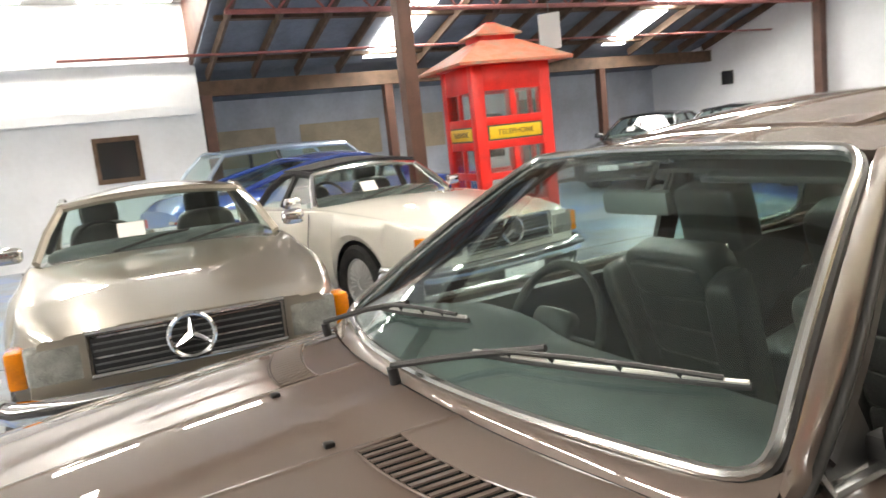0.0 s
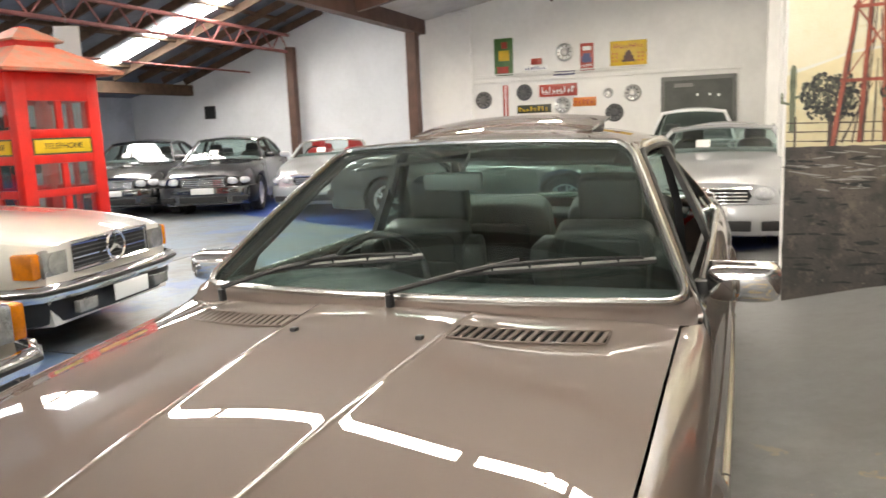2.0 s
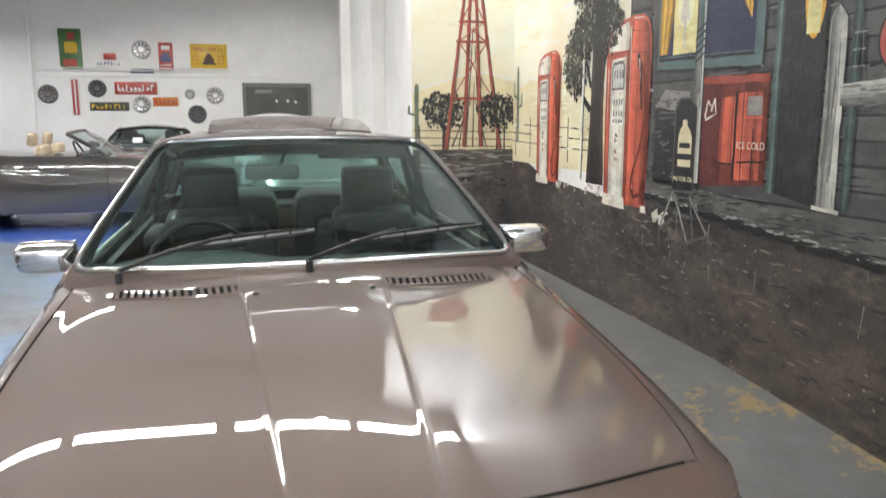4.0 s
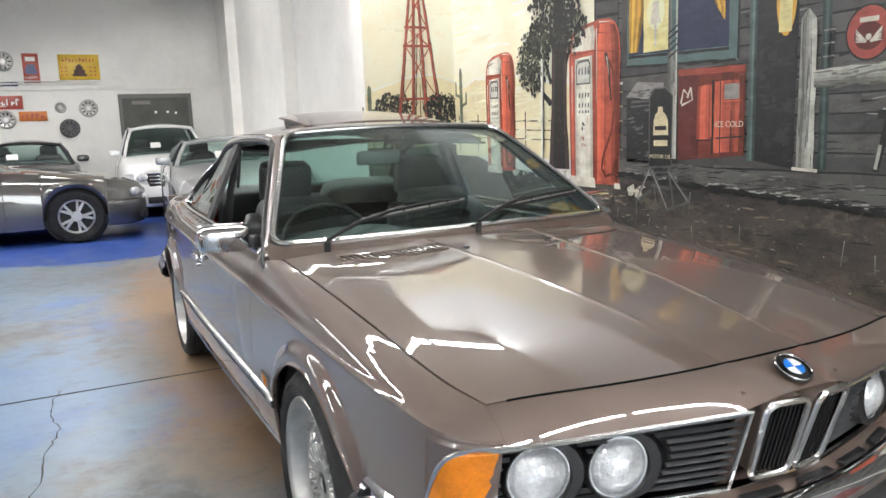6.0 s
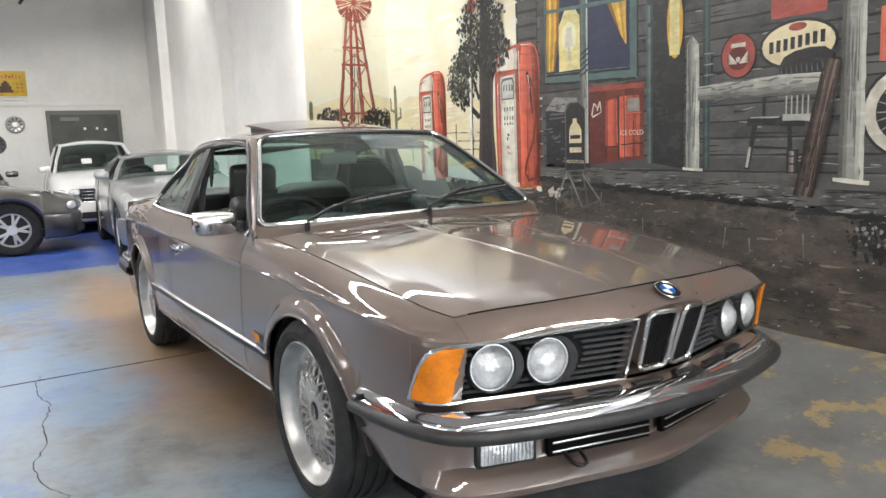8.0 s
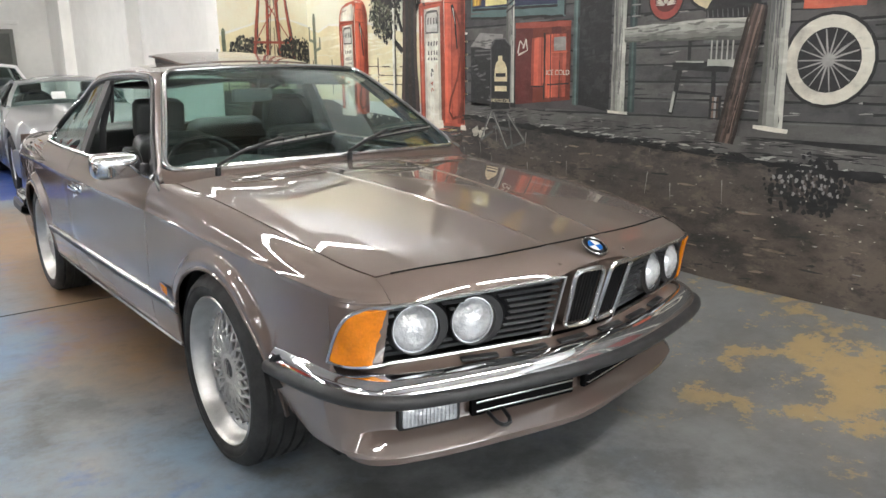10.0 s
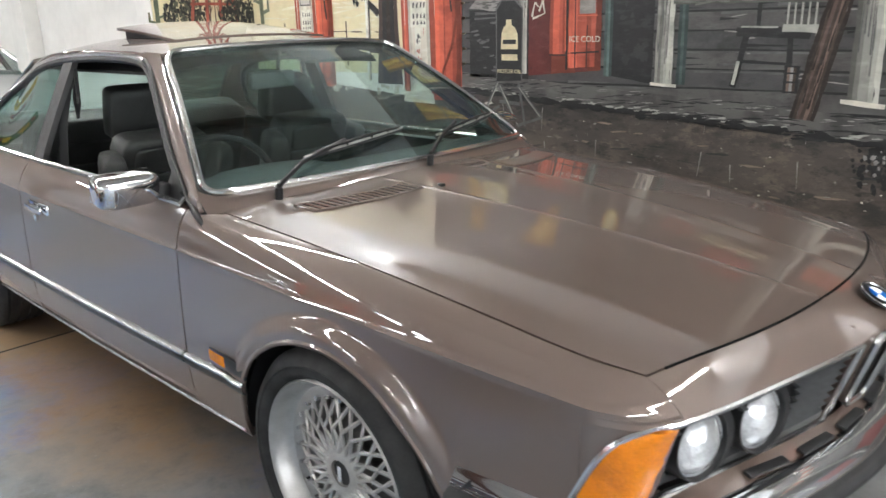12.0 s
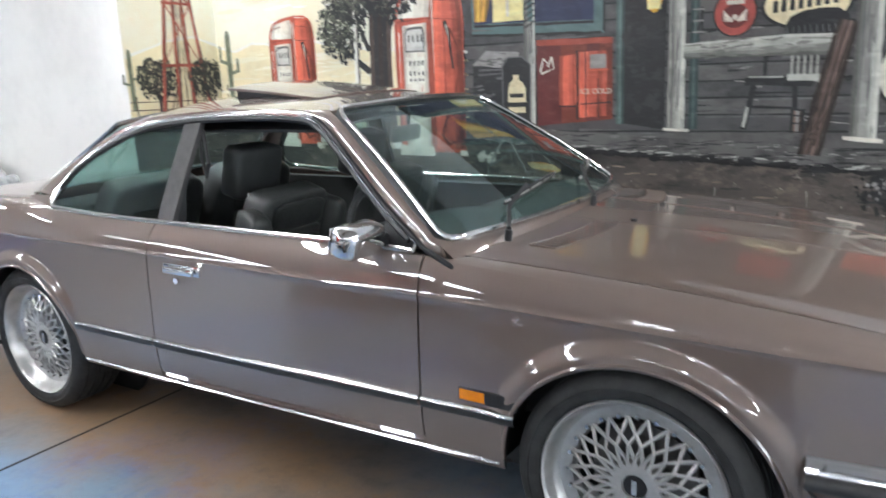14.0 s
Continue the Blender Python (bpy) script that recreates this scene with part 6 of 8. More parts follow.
def lettered(text, a, z, size, material, layer):
    cu = bpy.data.curves.new("letters", "FONT")
    cu.body, cu.size, cu.align_x, cu.align_y, cu.extrude = text, size, "CENTER", "CENTER", 0.0004
    cu.materials.append(material)
    tx = new("letters", cu)
    tx.parent = MURAL
    tx.matrix_local = pose(1.94 - 0.0012 * layer, a, z, 90, 0, -90)


def mural_pump(y0, y1, z0, z1):
    w, h = y0 - y1, z1 - z0
    at = lambda *uv: [(y0 - w * u, z0 + h * v) for u, v in uv]
    painted("mural_pump", T_RED[2], 7, at((0.02, 0.02), (0.0, 0.5), (0.0, 0.8), (0.02, 0.87), (0.06, 0.92), (0.12, 0.955), (0.3, 0.985), (0.6, 1.0), (0.8, 0.995), (0.9, 0.97), (0.96, 0.93), (0.99, 0.87), (1.0, 0.8), (0.99, 0.4), (0.98, 0.02)))
    # rounded side in falling light, with a bright edge beside the face
    shaded("pump_side", at((0.5, 0.04), (0.5, 0.45), (0.5, 0.82), (0.53, 0.9), (0.58, 0.975)), at((0.97, 0.04), (0.985, 0.45), (0.985, 0.8), (0.96, 0.9), (0.9, 0.955)), [T_RED[1], T_RED[4], T_RED[3], T_RED[2], T_RED[2], T_RED[1], T_RED[0]], 7.2)
    shaded("pump_edge", at((0.02, 0.04), (0.005, 0.5), (0.01, 0.8)), at((0.12, 0.04), (0.11, 0.5), (0.115, 0.8)), [T_RED[1], T_RED[3], T_RED[2]], 7.4)
    shaded("pump_top", at((0.06, 0.835), (0.08, 0.9), (0.14, 0.945)), at((0.52, 0.83), (0.54, 0.92), (0.5, 0.975)), [T_IVORY[1], T_IVORY[3], T_IVORY[3], T_IVORY[2], T_IVORY[2], T_IVORY[1]], 7.8)
    shaded("pump_front", at((0.125, 0.05), (0.12, 0.5), (0.12, 0.79)), at((0.49, 0.04), (0.48, 0.5), (0.48, 0.8)), [T_IVORY[1], T_IVORY[2], T_IVORY[3], T_IVORY[3], T_IVORY[2], T_IVORY[2], T_IVORY[1]], 7.8)
    painted("pump_seams", T_RED[0], 8.2, *[stroke(*at(p, q), 0.007, 0.004) for p, q in (((0.02, 0.815), (0.5, 0.822)), ((0.5, 0.822), (0.98, 0.8)), ((0.12, 0.05), (0.118, 0.79)), ((0.495, 0.04), (0.49, 0.8)), ((0.72, 0.06), (0.73, 0.8)), ((0.04, 0.9), (0.3, 0.93)), ((0.55, 0.93), (0.93, 0.9)))])
    painted("pump_dial_rim", P_POSTDARK, 8.4, at((0.15, 0.63), (0.145, 0.74), (0.18, 0.775), (0.42, 0.78), (0.445, 0.745), (0.44, 0.63)))
    painted("pump_dial", paint_mat("mural_dial", (0.42, 0.43, 0.41), 0.3, 9), 8.6, at((0.17, 0.64), (0.165, 0.735), (0.195, 0.76), (0.4, 0.765), (0.42, 0.74), (0.42, 0.64)))
    painted("pump_panel", T_IVORY[3], 8.4, at((0.16, 0.44), (0.16, 0.6), (0.43, 0.6), (0.43, 0.44)))
    rng = random.Random(int(y0 * 100))
    figures = []
    for v, dv in ((0.69, 0.045), (0.55, 0.03), (0.49, 0.03), (0.455, 0.018)):
        for u in (0.2, 0.265, 0.33, 0.385):
            figures.append(at((u, v), (u + rng.uniform(0.022, 0.04), v), (u + rng.uniform(0.022, 0.04), v + dv), (u + 0.004, v + dv * rng.uniform(0.7, 1))))
    painted("pump_figures", P_POSTDARK, 8.8, *figures)
    painted("pump_emblem", T_RED[2], 8.8, *dabs(6, *[at((u, 0))[0][0] for u in (0.34, 0.25)], z0 + 0.25 * h, z0 + 0.31 * h, 0.014, 0.012, 4))
    painted("pump_mark", P_POSTDARK, 8.8, *dabs(5, *[at((u, 0))[0][0] for u in (0.33, 0.27)], z0 + 0.35 * h, z0 + 0.4 * h, 0.012, 0.012, 5))
    painted("pump_foot", T_IVORY[2], 9, at((0.0, 0.0), (0.02, 0.065), (0.3, 0.06), (0.52, 0.055), (0.54, -0.005)), at((0.9, 0.0), (0.9, 0.03), (1.0, 0.035), (1.02, 0.0)))
    run = ((0.8, 0.76), (0.9, 0.66), (0.92, 0.5), (0.84, 0.33), (0.7, 0.2), (0.66, 0.12), (0.74, 0.07), (0.88, 0.09), (0.94, 0.2), (0.93, 0.38))
    painted("pump_hose", T_RED[0], 9.2, *[stroke(*at(p, q), 0.02) for p, q in zip(run, run[1:])])
    painted("pump_nozzle", P_BLACK, 9.4, stroke(*at((0.74, 0.8), (0.8, 0.7)), 0.03, 0.02), stroke(*at((0.8, 0.71), (0.84, 0.52)), 0.022, 0.014))
    painted("pump_gleams", T_IVORY[3], 9.6, *[stroke(*at(p, q), 0.009, 0.002) for p, q in (((0.76, 0.78), (0.81, 0.66)), ((0.57, 0.95), (0.57, 0.5)), ((0.07, 0.75), (0.065, 0.45)), ((0.62, 0.985), (0.85, 0.975)), ((0.14, 0.04), (0.5, 0.03)))])


def build_mural():
    rng = random.Random(5)
    painted("mural_sky", P_SKY, 1, [(0.6, 1.0), (3.05, 1.08), (3.05, 4.5), (0.6, 4.5)])
    dune = [(3.05, 1.66), (2.85, 1.61), (2.65, 1.665), (2.4, 1.64), (2.08, 1.655), (1.8, 1.6), (1.5, 1.56), (0.7, 1.5)]
    painted("mural_clouds", P_HAZE, 2, *dabs(46, 0.8, 3.0, 1.9, 3.2, 0.22, 0.016, 31))
    painted("mural_cloud_lights", paint_mat("mural_pale_sky", (0.78, 0.74, 0.64), 0.15, 3), 3, *dabs(40, 0.8, 3.0, 1.8, 3.2, 0.18, 0.014, 32))
    painted("mural_hills", P_SAND, 2, dune + [(0.7, 1.0), (3.05, 1.0)])
    painted("mural_dune_crest", paint_mat("mural_crest", (0.78, 0.72, 0.58), 0.15, 4), 3, *[stroke(p, q, 0.02, 0.016) for p, q in zip(dune, dune[1:])])
    painted("mural_dune_shade", P_HAZE, 3, *dabs(60, 1.5, 3.0, 1.15, 1.58, 0.16, 0.012, 33))
    painted("mural_ground", P_GROUND, 1, [(3.05, 0), (3.05, 1.12), (2.4, 0.93), (1.3, 0.86), (0.7, 0.95), (-1.74, 0.8), (-9.2, 0.5), (-9.2, 0)])
    floor_line = lambda a: 0.86 if a > 0.7 else 0.86 + 0.06 * (a - 0.7)
    below = lambda a, z: z < floor_line(a) - 0.02
    painted("mural_earth_dabs", P_TAN, 2, *dabs(110, -4.5, 2.9, 0.12, 0.8, 0.06, 0.006, 34, below))
    painted("mural_dark_dabs", P_DARK, 3, *dabs(130, -4.5, 2.9, 0.05, 0.84, 0.06, 0.006, 35, below))
    painted("mural_grey_dabs", P_GREY, 3, *dabs(80, -2.4, 2.0, 0.3, 0.86, 0.02, 0.003, 36, below))
    painted("mural_specks", P_IVORY, 4, *dabs(130, -3.0, 2.5, 0.1, 0.84, 0.006, 0.004, 37, below))
    painted("mural_dribbles", P_GREY, 4, *[stroke((y, z), (y + rng.uniform(-0.015, 0.015), z - rng.uniform(0.03, 0.14)), 0.006, 0.0015) for y, z in ((rng.uniform(-1.4, 1.0), rng.uniform(0.6, 0.92)) for _ in range(16))])
    # fence on the plain
    painted("mural_fence", P_WOOD, 3, *[stroke((3.05, z), (1.45, z - 0.03), 0.008) for z in (1.17, 1.24, 1.31)], *[stroke((y, 1.05), (y, 1.36), 0.014) for y in (2.97, 2.62, 2.3, 1.86)])
    # plank wall of the store: dark gaps, worn upper edges
    planks, light, worn = [], [], []
    z, k = 0.9, 0
    while z < 2.9:
        (planks if k % 2 else light).append([(0.74, z), (-9.2, z), (-9.2, z + 0.082), (0.74, z + 0.082)])
        for _ in range(9):
            a = rng.uniform(-4.0, 0.6)
            worn.append(stroke((a, z + 0.075), (a - rng.uniform(0.1, 0.5), z + 0.077), 0.011, 0.003))
        z, k = z + 0.092, k + 1
    painted("mural_store_wall", P_BLACK, 2, [(0.75, 0.9), (-9.2, 0.5), (-9.2, 4.5), (0.75, 4.5)])
    P_HIGH = paint_mat("mural_high_sky", (0.64, 0.68, 0.7), 0.15, 1.2, (0.52, 0.6, 0.67), (0.74, 0.75, 0.74))
    painted("mural_high_sky", P_HIGH, 3, [(3.05, 3.15), (0.7, 3.05), (0.7, 2.98), (-9.2, 2.98), (-9.2, 4.5), (3.05, 4.5)])
    painted("mural_eave", P_WOOD, 4, stroke((0.8, 2.96), (-9.2, 2.96), 0.07))
    painted("mural_planks", P_PLANK, 3, *planks)
    painted("mural_planks_light", P_PLANK2, 3, *light)
    painted("mural_plank_edges", P_POSTDARK, 4, *worn)
    painted("mural_plank_wear", P_GREY, 4, *dabs(90, -3.5, -0.6, 1.0, 2.6, 0.05, 0.004, 38))
    painted("mural_store_corner", P_BLACK, 3, [(0.98, 0.93), (0.74, 0.9), (0.74, 2.98), (1.0, 2.98)])
    painted("mural_corner_planks", P_PLANK, 4, *[[(0.97, 0.96 + 0.1 * i), (0.75, 0.95 + 0.1 * i), (0.75, 1.03 + 0.1 * i), (0.97, 1.04 + 0.1 * i)] for i in range(19)])
    marks = [stroke((y, z), (y - rng.uniform(0.06, 0.3), z + rng.uniform(-0.01, 0.01)), rng.uniform(0.005, 0.018), 0.002) for y, z in ((rng.uniform(-4, 0.7), rng.uniform(0.98, 2.9)) for _ in range(380))]
    painted("mural_dark_brushwork", P_BLACK, 5, *marks[:260])
    painted("mural_pale_brushwork", P_POSTDARK, 5, *marks[260:])
    # porch floor, its worn boards and broken kerb
    painted("mural_porch", P_PORCH, 5, [(0.78, 1.03), (-1.74, 0.885), (-9.2, 0.5), (-9.2, 0.36), (-1.74, 0.78), (0.78, 0.93)])
    slope = lambda a: 0.98 + 0.057 * (a - 0.78)
    on_porch = lambda a, z: abs(z - slope(a)) < 0.055
    painted("porch_boards", P_BLACK, 6, *dabs(170, -3.5, 0.75, 0.72, 1.04, 0.07, 0.004, 39, on_porch))
    painted("porch_wear", P_GREY, 6, *dabs(120, -3.0, 0.75, 0.75, 1.04, 0.035, 0.0025, 40, on_porch))
    painted("porch_edge", P_BLACK, 7, *dabs(110, -2.6, 0.8, 0.72, 0.96, 0.09, 0.012, 41, lambda a, z: abs(z - slope(a) + 0.06) < 0.016))
    painted("porch_edge_lights", T_POST[3], 7, *dabs(70, -2.4, 0.8, 0.72, 0.96, 0.03, 0.006, 42, lambda a, z: abs(z - slope(a) + 0.042) < 0.01))
    # joshua tree and trunk behind the pole
    shaded("mural_trunk", [(1.54, 0.93), (1.5, 1.35), (1.485, 1.8), (1.44, 2.4)], [(1.28, 0.93), (1.31, 1.35), (1.3, 1.8), (1.33, 2.4)], [T_BARK[1], P_BLACK, T_BARK[0], P_BLACK, T_BARK[1]], 4)
    painted("mural_branches", P_BLACK, 4, stroke((1.5, 1.4), (1.78, 1.62), 0.05, 0.02), stroke((1.5, 1.55), (1.66, 1.9), 0.04, 0.016), stroke((1.36, 1.6), (1.2, 1.9), 0.04, 0.02), stroke((1.4, 1.8), (1.36, 2.3), 0.05, 0.03))
    painted("mural_leaves_dark", P_BLACK, 5, *clump(1.74, 1.72, 0.2, 0.22, 420, 0.017, 2), *clump(1.62, 1.88, 0.17, 0.14, 260, 0.017, 21), *clump(1.28, 1.9, 0.2, 0.16, 260, 0.018, 22), *clump(1.45, 2.15, 0.3, 0.2, 300, 0.018, 23))
    painted("mural_leaves", P_LEAF, 6, *clump(1.76, 1.74, 0.19, 0.2, 260, 0.013, 24), *clump(1.63, 1.9, 0.16, 0.12, 150, 0.013, 25), *clump(1.28, 1.92, 0.19, 0.14, 150, 0.013, 26), *clump(1.45, 2.17, 0.28, 0.18, 170, 0.013, 27))
    painted("mural_leaf_lights", P_CACTUS, 7, *clump(1.78, 1.78, 0.16, 0.16, 90, 0.009, 28), *clump(1.3, 1.95, 0.16, 0.1, 60, 0.009, 29))
    painted("mural_cactus", P_CACTUS, 5, *saguaro(2.92, 1.16, 1.78, 0.05, ((1, 1.52, 0.14), (-1, 1.44, 0.12))))
    shaded("mural_pole", [(1.645, 0.95), (1.6, 3.4)], [(1.6, 0.95), (1.55, 3.4)], [T_IVORY[3], T_IVORY[3], T_IVORY[1], P_BLACK], 7)
    painted("mural_pole_sign", P_RED, 8, disc(1.57, 2.3, 0.07, 0.06))
    painted("mural_pump_stones", T_IVORY[1], 6, *dabs(14, 1.3, 2.2, 0.86, 0.92, 0.03, 0.02, 43))
    mural_pump(2.46, 2.0, 0.87, 1.84)
    mural_pump(1.27, 0.72, 0.82, 1.93)
    # lit window
    painted("mural_window", P_TEAL, 5, [(0.7, 1.6), (-0.24, 1.56), (-0.24, 2.9), (0.7, 2.9)])
    painted("window_shade", P_BLACK, 6, stroke((0.68, 1.6), (-0.22, 1.565), 0.014), stroke((-0.235, 1.57), (-0.235, 2.9), 0.014), stroke((0.64, 1.655), (-0.17, 1.628), 0.016))
    painted("window_dark_jamb", P_PLANK, 6, rect(0.705, 0.655, 1.58, 2.9))
    painted("window_night", P_NIGHT, 6.5, [(0.64, 1.67), (-0.17, 1.64), (-0.17, 2.85), (0.64, 2.85)])
    amber = tones("mural_curtain", (0.55, 0.3, 0.045), (0.35, 0.7, 1.0, 1.35))
    shaded("window_curtain", [(0.635, 1.68), (0.635, 2.0), (0.63, 2.4)], [(0.55, 1.68), (0.5, 1.9), (0.48, 2.4)], [amber[1], amber[3], amber[1], amber[2], amber[0]], 7)
    shaded("window_curtain", [(-0.08, 1.86), (0.02, 2.05), (0.16, 2.4)], [(-0.14, 1.78), (-0.14, 2.05), (-0.14, 2.4)], [amber[0], amber[2], amber[3], amber[1], amber[2]], 7)
    painted("window_lamplight", P_GLOW, 7.5, [(0.5, 1.67), (0.28, 1.67), (0.28, 2.02), (0.35, 2.1), (0.44, 2.08), (0.5, 1.98)])
    painted("window_lamp_halo", paint_mat("mural_lamp_halo", (0.76, 0.66, 0.42), 0.2, 6), 7.8, disc(0.395, 1.9, 0.075, 0.1))
    painted("window_lamp", P_IVORY, 8.2, [(0.44, 1.83), (0.35, 1.83), (0.37, 1.96), (0.42, 1.96)], stroke((0.395, 1.7), (0.395, 1.83), 0.02))
    painted("window_bars", P_TEAL, 9, stroke((0.24, 1.66), (0.24, 2.85), 0.035), stroke((0.64, 2.1), (-0.17, 2.06), 0.025))
    # cooler and drink machine
    painted("mural_awning", P_GREY, 6, [(0.66, 1.41), (0.34, 1.38), (0.32, 1.48), (0.56, 1.5)])
    painted("awning_wear", P_PORCH, 7, *dabs(18, 0.36, 0.62, 1.395, 1.48, 0.04, 0.007, 44))
    painted("mural_cooler", P_BLACK, 5, [(0.66, 1.0), (0.2, 1.0), (0.2, 1.4), (0.66, 1.4)])
    painted("cooler_wear", P_POSTDARK, 6, *dabs(26, 0.24, 0.62, 1.03, 1.37, 0.03, 0.008, 45))
    shaded("mural_drink_machine", [(0.2, 1.02), (0.2, 1.3), (0.2, 1.545)], [(-0.29, 1.06), (-0.29, 1.3), (-0.29, 1.535)], [P_REDDARK, P_REDDARK, T_RED[0], T_RED[0], P_REDDARK, T_RED[0]], 6)
    painted("machine_lid", T_RED[1], 7, [(0.2, 1.51), (-0.29, 1.5), (-0.29, 1.535), (0.2, 1.545)])
    shaded("machine_door", [(0.05, 1.14), (0.05, 1.3), (0.045, 1.44)], [(-0.06, 1.14), (-0.06, 1.3), (-0.06, 1.45)], [T_RED[1], T_RED[3], T_RED[3], T_RED[2], T_RED[1]], 7.2)
    shaded("machine_front", [(-0.08, 1.07), (-0.075, 1.3), (-0.08, 1.46)], [(-0.28, 1.08), (-0.285, 1.3), (-0.28, 1.46)], [T_RED[3], T_RED[4], T_RED[2], T_RED[2], T_RED[1], T_RED[2], T_RED[0]], 7.2)
    painted("machine_window", P_GREY, 8, [(-0.15, 1.36), (-0.25, 1.36), (-0.25, 1.44), (-0.15, 1.44)])
    painted("machine_lines", P_BLACK, 8.2, stroke((-0.068, 1.06), (-0.068, 1.47), 0.012), stroke((-0.08, 1.15), (-0.28, 1.16), 0.008), stroke((-0.125, 1.07), (-0.12, 1.46), 0.008), stroke((-0.2, 1.07), (-0.2, 1.3), 0.006), stroke((0.05, 1.14), (-0.06, 1.14), 0.008))
    painted("machine_gleams", T_RED[4], 8.4, stroke((-0.09, 1.08), (-0.088, 1.45), 0.008, 0.004), stroke((-0.06, 1.16), (-0.055, 1.44), 0.008, 0.004), stroke((-0.14, 1.35), (-0.265, 1.35), 0.006))
    painted("machine_mark", P_IVORY, 8.6, *[stroke(p, q, 0.014, 0.006) for p, q in (((0.175, 1.35), (0.155, 1.43)), ((0.155, 1.43), (0.125, 1.4)), ((0.125, 1.38), (0.1, 1.44)), ((0.1, 1.44), (0.085, 1.37)), ((0.17, 1.34), (0.08, 1.37)))])
    lettered("ICE COLD", -0.185, 1.225, 0.045, P_IVORY, 9)
    # oil board on a stand
    painted("mural_oil_board", P_BLACK, 9, [(0.44, 0.98), (0.25, 0.99), (0.24, 1.4), (0.27, 1.435), (0.3, 1.45), (0.4, 1.45), (0.43, 1.43), (0.44, 1.4)])
    painted("board_rim", P_POSTDARK, 9.5, stroke((0.44, 1.0), (0.44, 1.4), 0.008), stroke((0.44, 1.4), (0.4, 1.45), 0.008), stroke((0.4, 1.45), (0.3, 1.45), 0.008), stroke((0.3, 1.45), (0.242, 1.4), 0.008), stroke((0.242, 1.4), (0.248, 1.0), 0.008))
    painted("board_bottle", P_CREAM, 10, [(0.405, 1.17), (0.275, 1.17), (0.278, 1.26), (0.3, 1.295), (0.322, 1.31), (0.325, 1.34), (0.365, 1.34), (0.365, 1.31), (0.385, 1.295), (0.4, 1.26)])
    painted("board_name", P_BLACK, 10.5, rect(0.39, 0.29, 1.2, 1.225))
    painted("board_bars", P_CREAM, 10, rect(0.4, 0.28, 1.105, 1.14))
    lettered("MOTOR OIL", 0.342, 1.04, 0.034, P_CREAM, 10)
    painted("board_legs", P_POSTDARK, 9, *[stroke(p, q, 0.018) for p, q in (((0.43, 0.98), (0.55, 0.76)), ((0.27, 0.98), (0.22, 0.72)), ((0.42, 0.96), (0.28, 0.72)), ((0.28, 0.96), (0.1, 0.78)), ((0.28, 0.72), (0.1, 0.78)), ((0.55, 0.76), (0.42, 0.83)), ((0.42, 0.86), (0.26, 0.85)))])
    painted("board_leg_lights", T_POST[3], 9.4, stroke((0.43, 0.97), (0.54, 0.77), 0.005), stroke((0.41, 0.95), (0.28, 0.73), 0.005), stroke((0.27, 0.95), (0.11, 0.785), 0.005))
    painted("mural_stone", T_IVORY[1], 8, *dabs(5, 0.5, 0.62, 0.8, 0.86, 0.05, 0.03, 46))
    # doorway, jambs, lantern
    painted("mural_doorway", P_BLACK, 6, [(-0.31, 1.04), (-0.6, 1.0), (-0.6, 2.9), (-0.31, 2.9)])
    painted("doorway_depth", P_DARK, 7, *dabs(40, -0.58, -0.34, 1.1, 2.6, 0.03, 0.03, 47))
    teal = tones("mural_jamb", (0.075, 0.115, 0.11), (0.45, 0.8, 1.25))
    shaded("mural_jamb", [(-0.31, 1.03), (-0.305, 2.94)], [(-0.36, 1.03), (-0.355, 2.94)], [teal[1], teal[2], teal[0]], 7)
    shaded("mural_jamb", [(-0.735, 1.0), (-0.725, 2.94)], [(-0.785, 1.0), (-0.775, 2.94)], [teal[0], teal[1], teal[0]], 7)
    painted("lantern_glow", amber[2], 7.6, disc(-0.53, 1.85, 0.06, 0.2))
    painted("mural_lantern", P_GLOW, 8, [(-0.49, 1.67), (-0.565, 1.67), (-0.565, 2.05), (-0.49, 2.05)])
    # turned posts, light from one side
    shaded("mural_post", [(0.288, 1.03), (0.282, 2.95)], [(0.212, 1.03), (0.206, 2.95)], [T_POST[0], T_POST[1], T_POST[2], T_POST[3], T_POST[4]], 8)
    shaded("mural_post", [(-0.615, 1.0), (-0.617, 1.4), (-0.62, 1.72), (-0.655, 1.765)], [(-0.715, 1.0), (-0.71, 1.4), (-0.705, 1.71), (-0.662, 1.76)], [T_POST[2], T_POST[1], T_POST[2], T_POST[3], T_POST[4], T_POST[4]], 8)
    shaded("mural_post", [(-1.545, 0.96), (-1.54, 2.0), (-1.535, 2.95)], [(-1.67, 0.94), (-1.655, 2.0), (-1.64, 2.95)], [T_POST[0], T_POST[1], T_POST[2], T_POST[2], T_POST[3], T_POST[4]], 8)
    painted("post_grain", P_POSTDARK, 8.6, *[stroke((a, z), (a + rng.uniform(-0.006, 0.006), z + rng.uniform(0.06, 0.25)), 0.006, 0.002) for a, z in ((rng.choice((0.25, -0.66, -1.6)) + rng.uniform(-0.03, 0.035), rng.uniform(1.05, 1.6)) for _ in range(60))])
    painted("post_feet", T_IVORY[2], 10, stroke((-0.595, 1.0), (-0.74, 0.993), 0.016), stroke((-1.52, 0.955), (-1.7, 0.938), 0.02))
    painted("post_stripes", P_BLACK, 10, *[stroke((0.285, 1.62 + 0.035 * i), (0.205, 1.66 + 0.035 * i), 0.01) for i in range(5)])
    # signs on the plank wall
    painted("sign_rims", P_BLACK, 6, disc(-0.965, 1.615, 0.114, 0.124), disc(-1.31, 1.635, 0.217, 0.126))
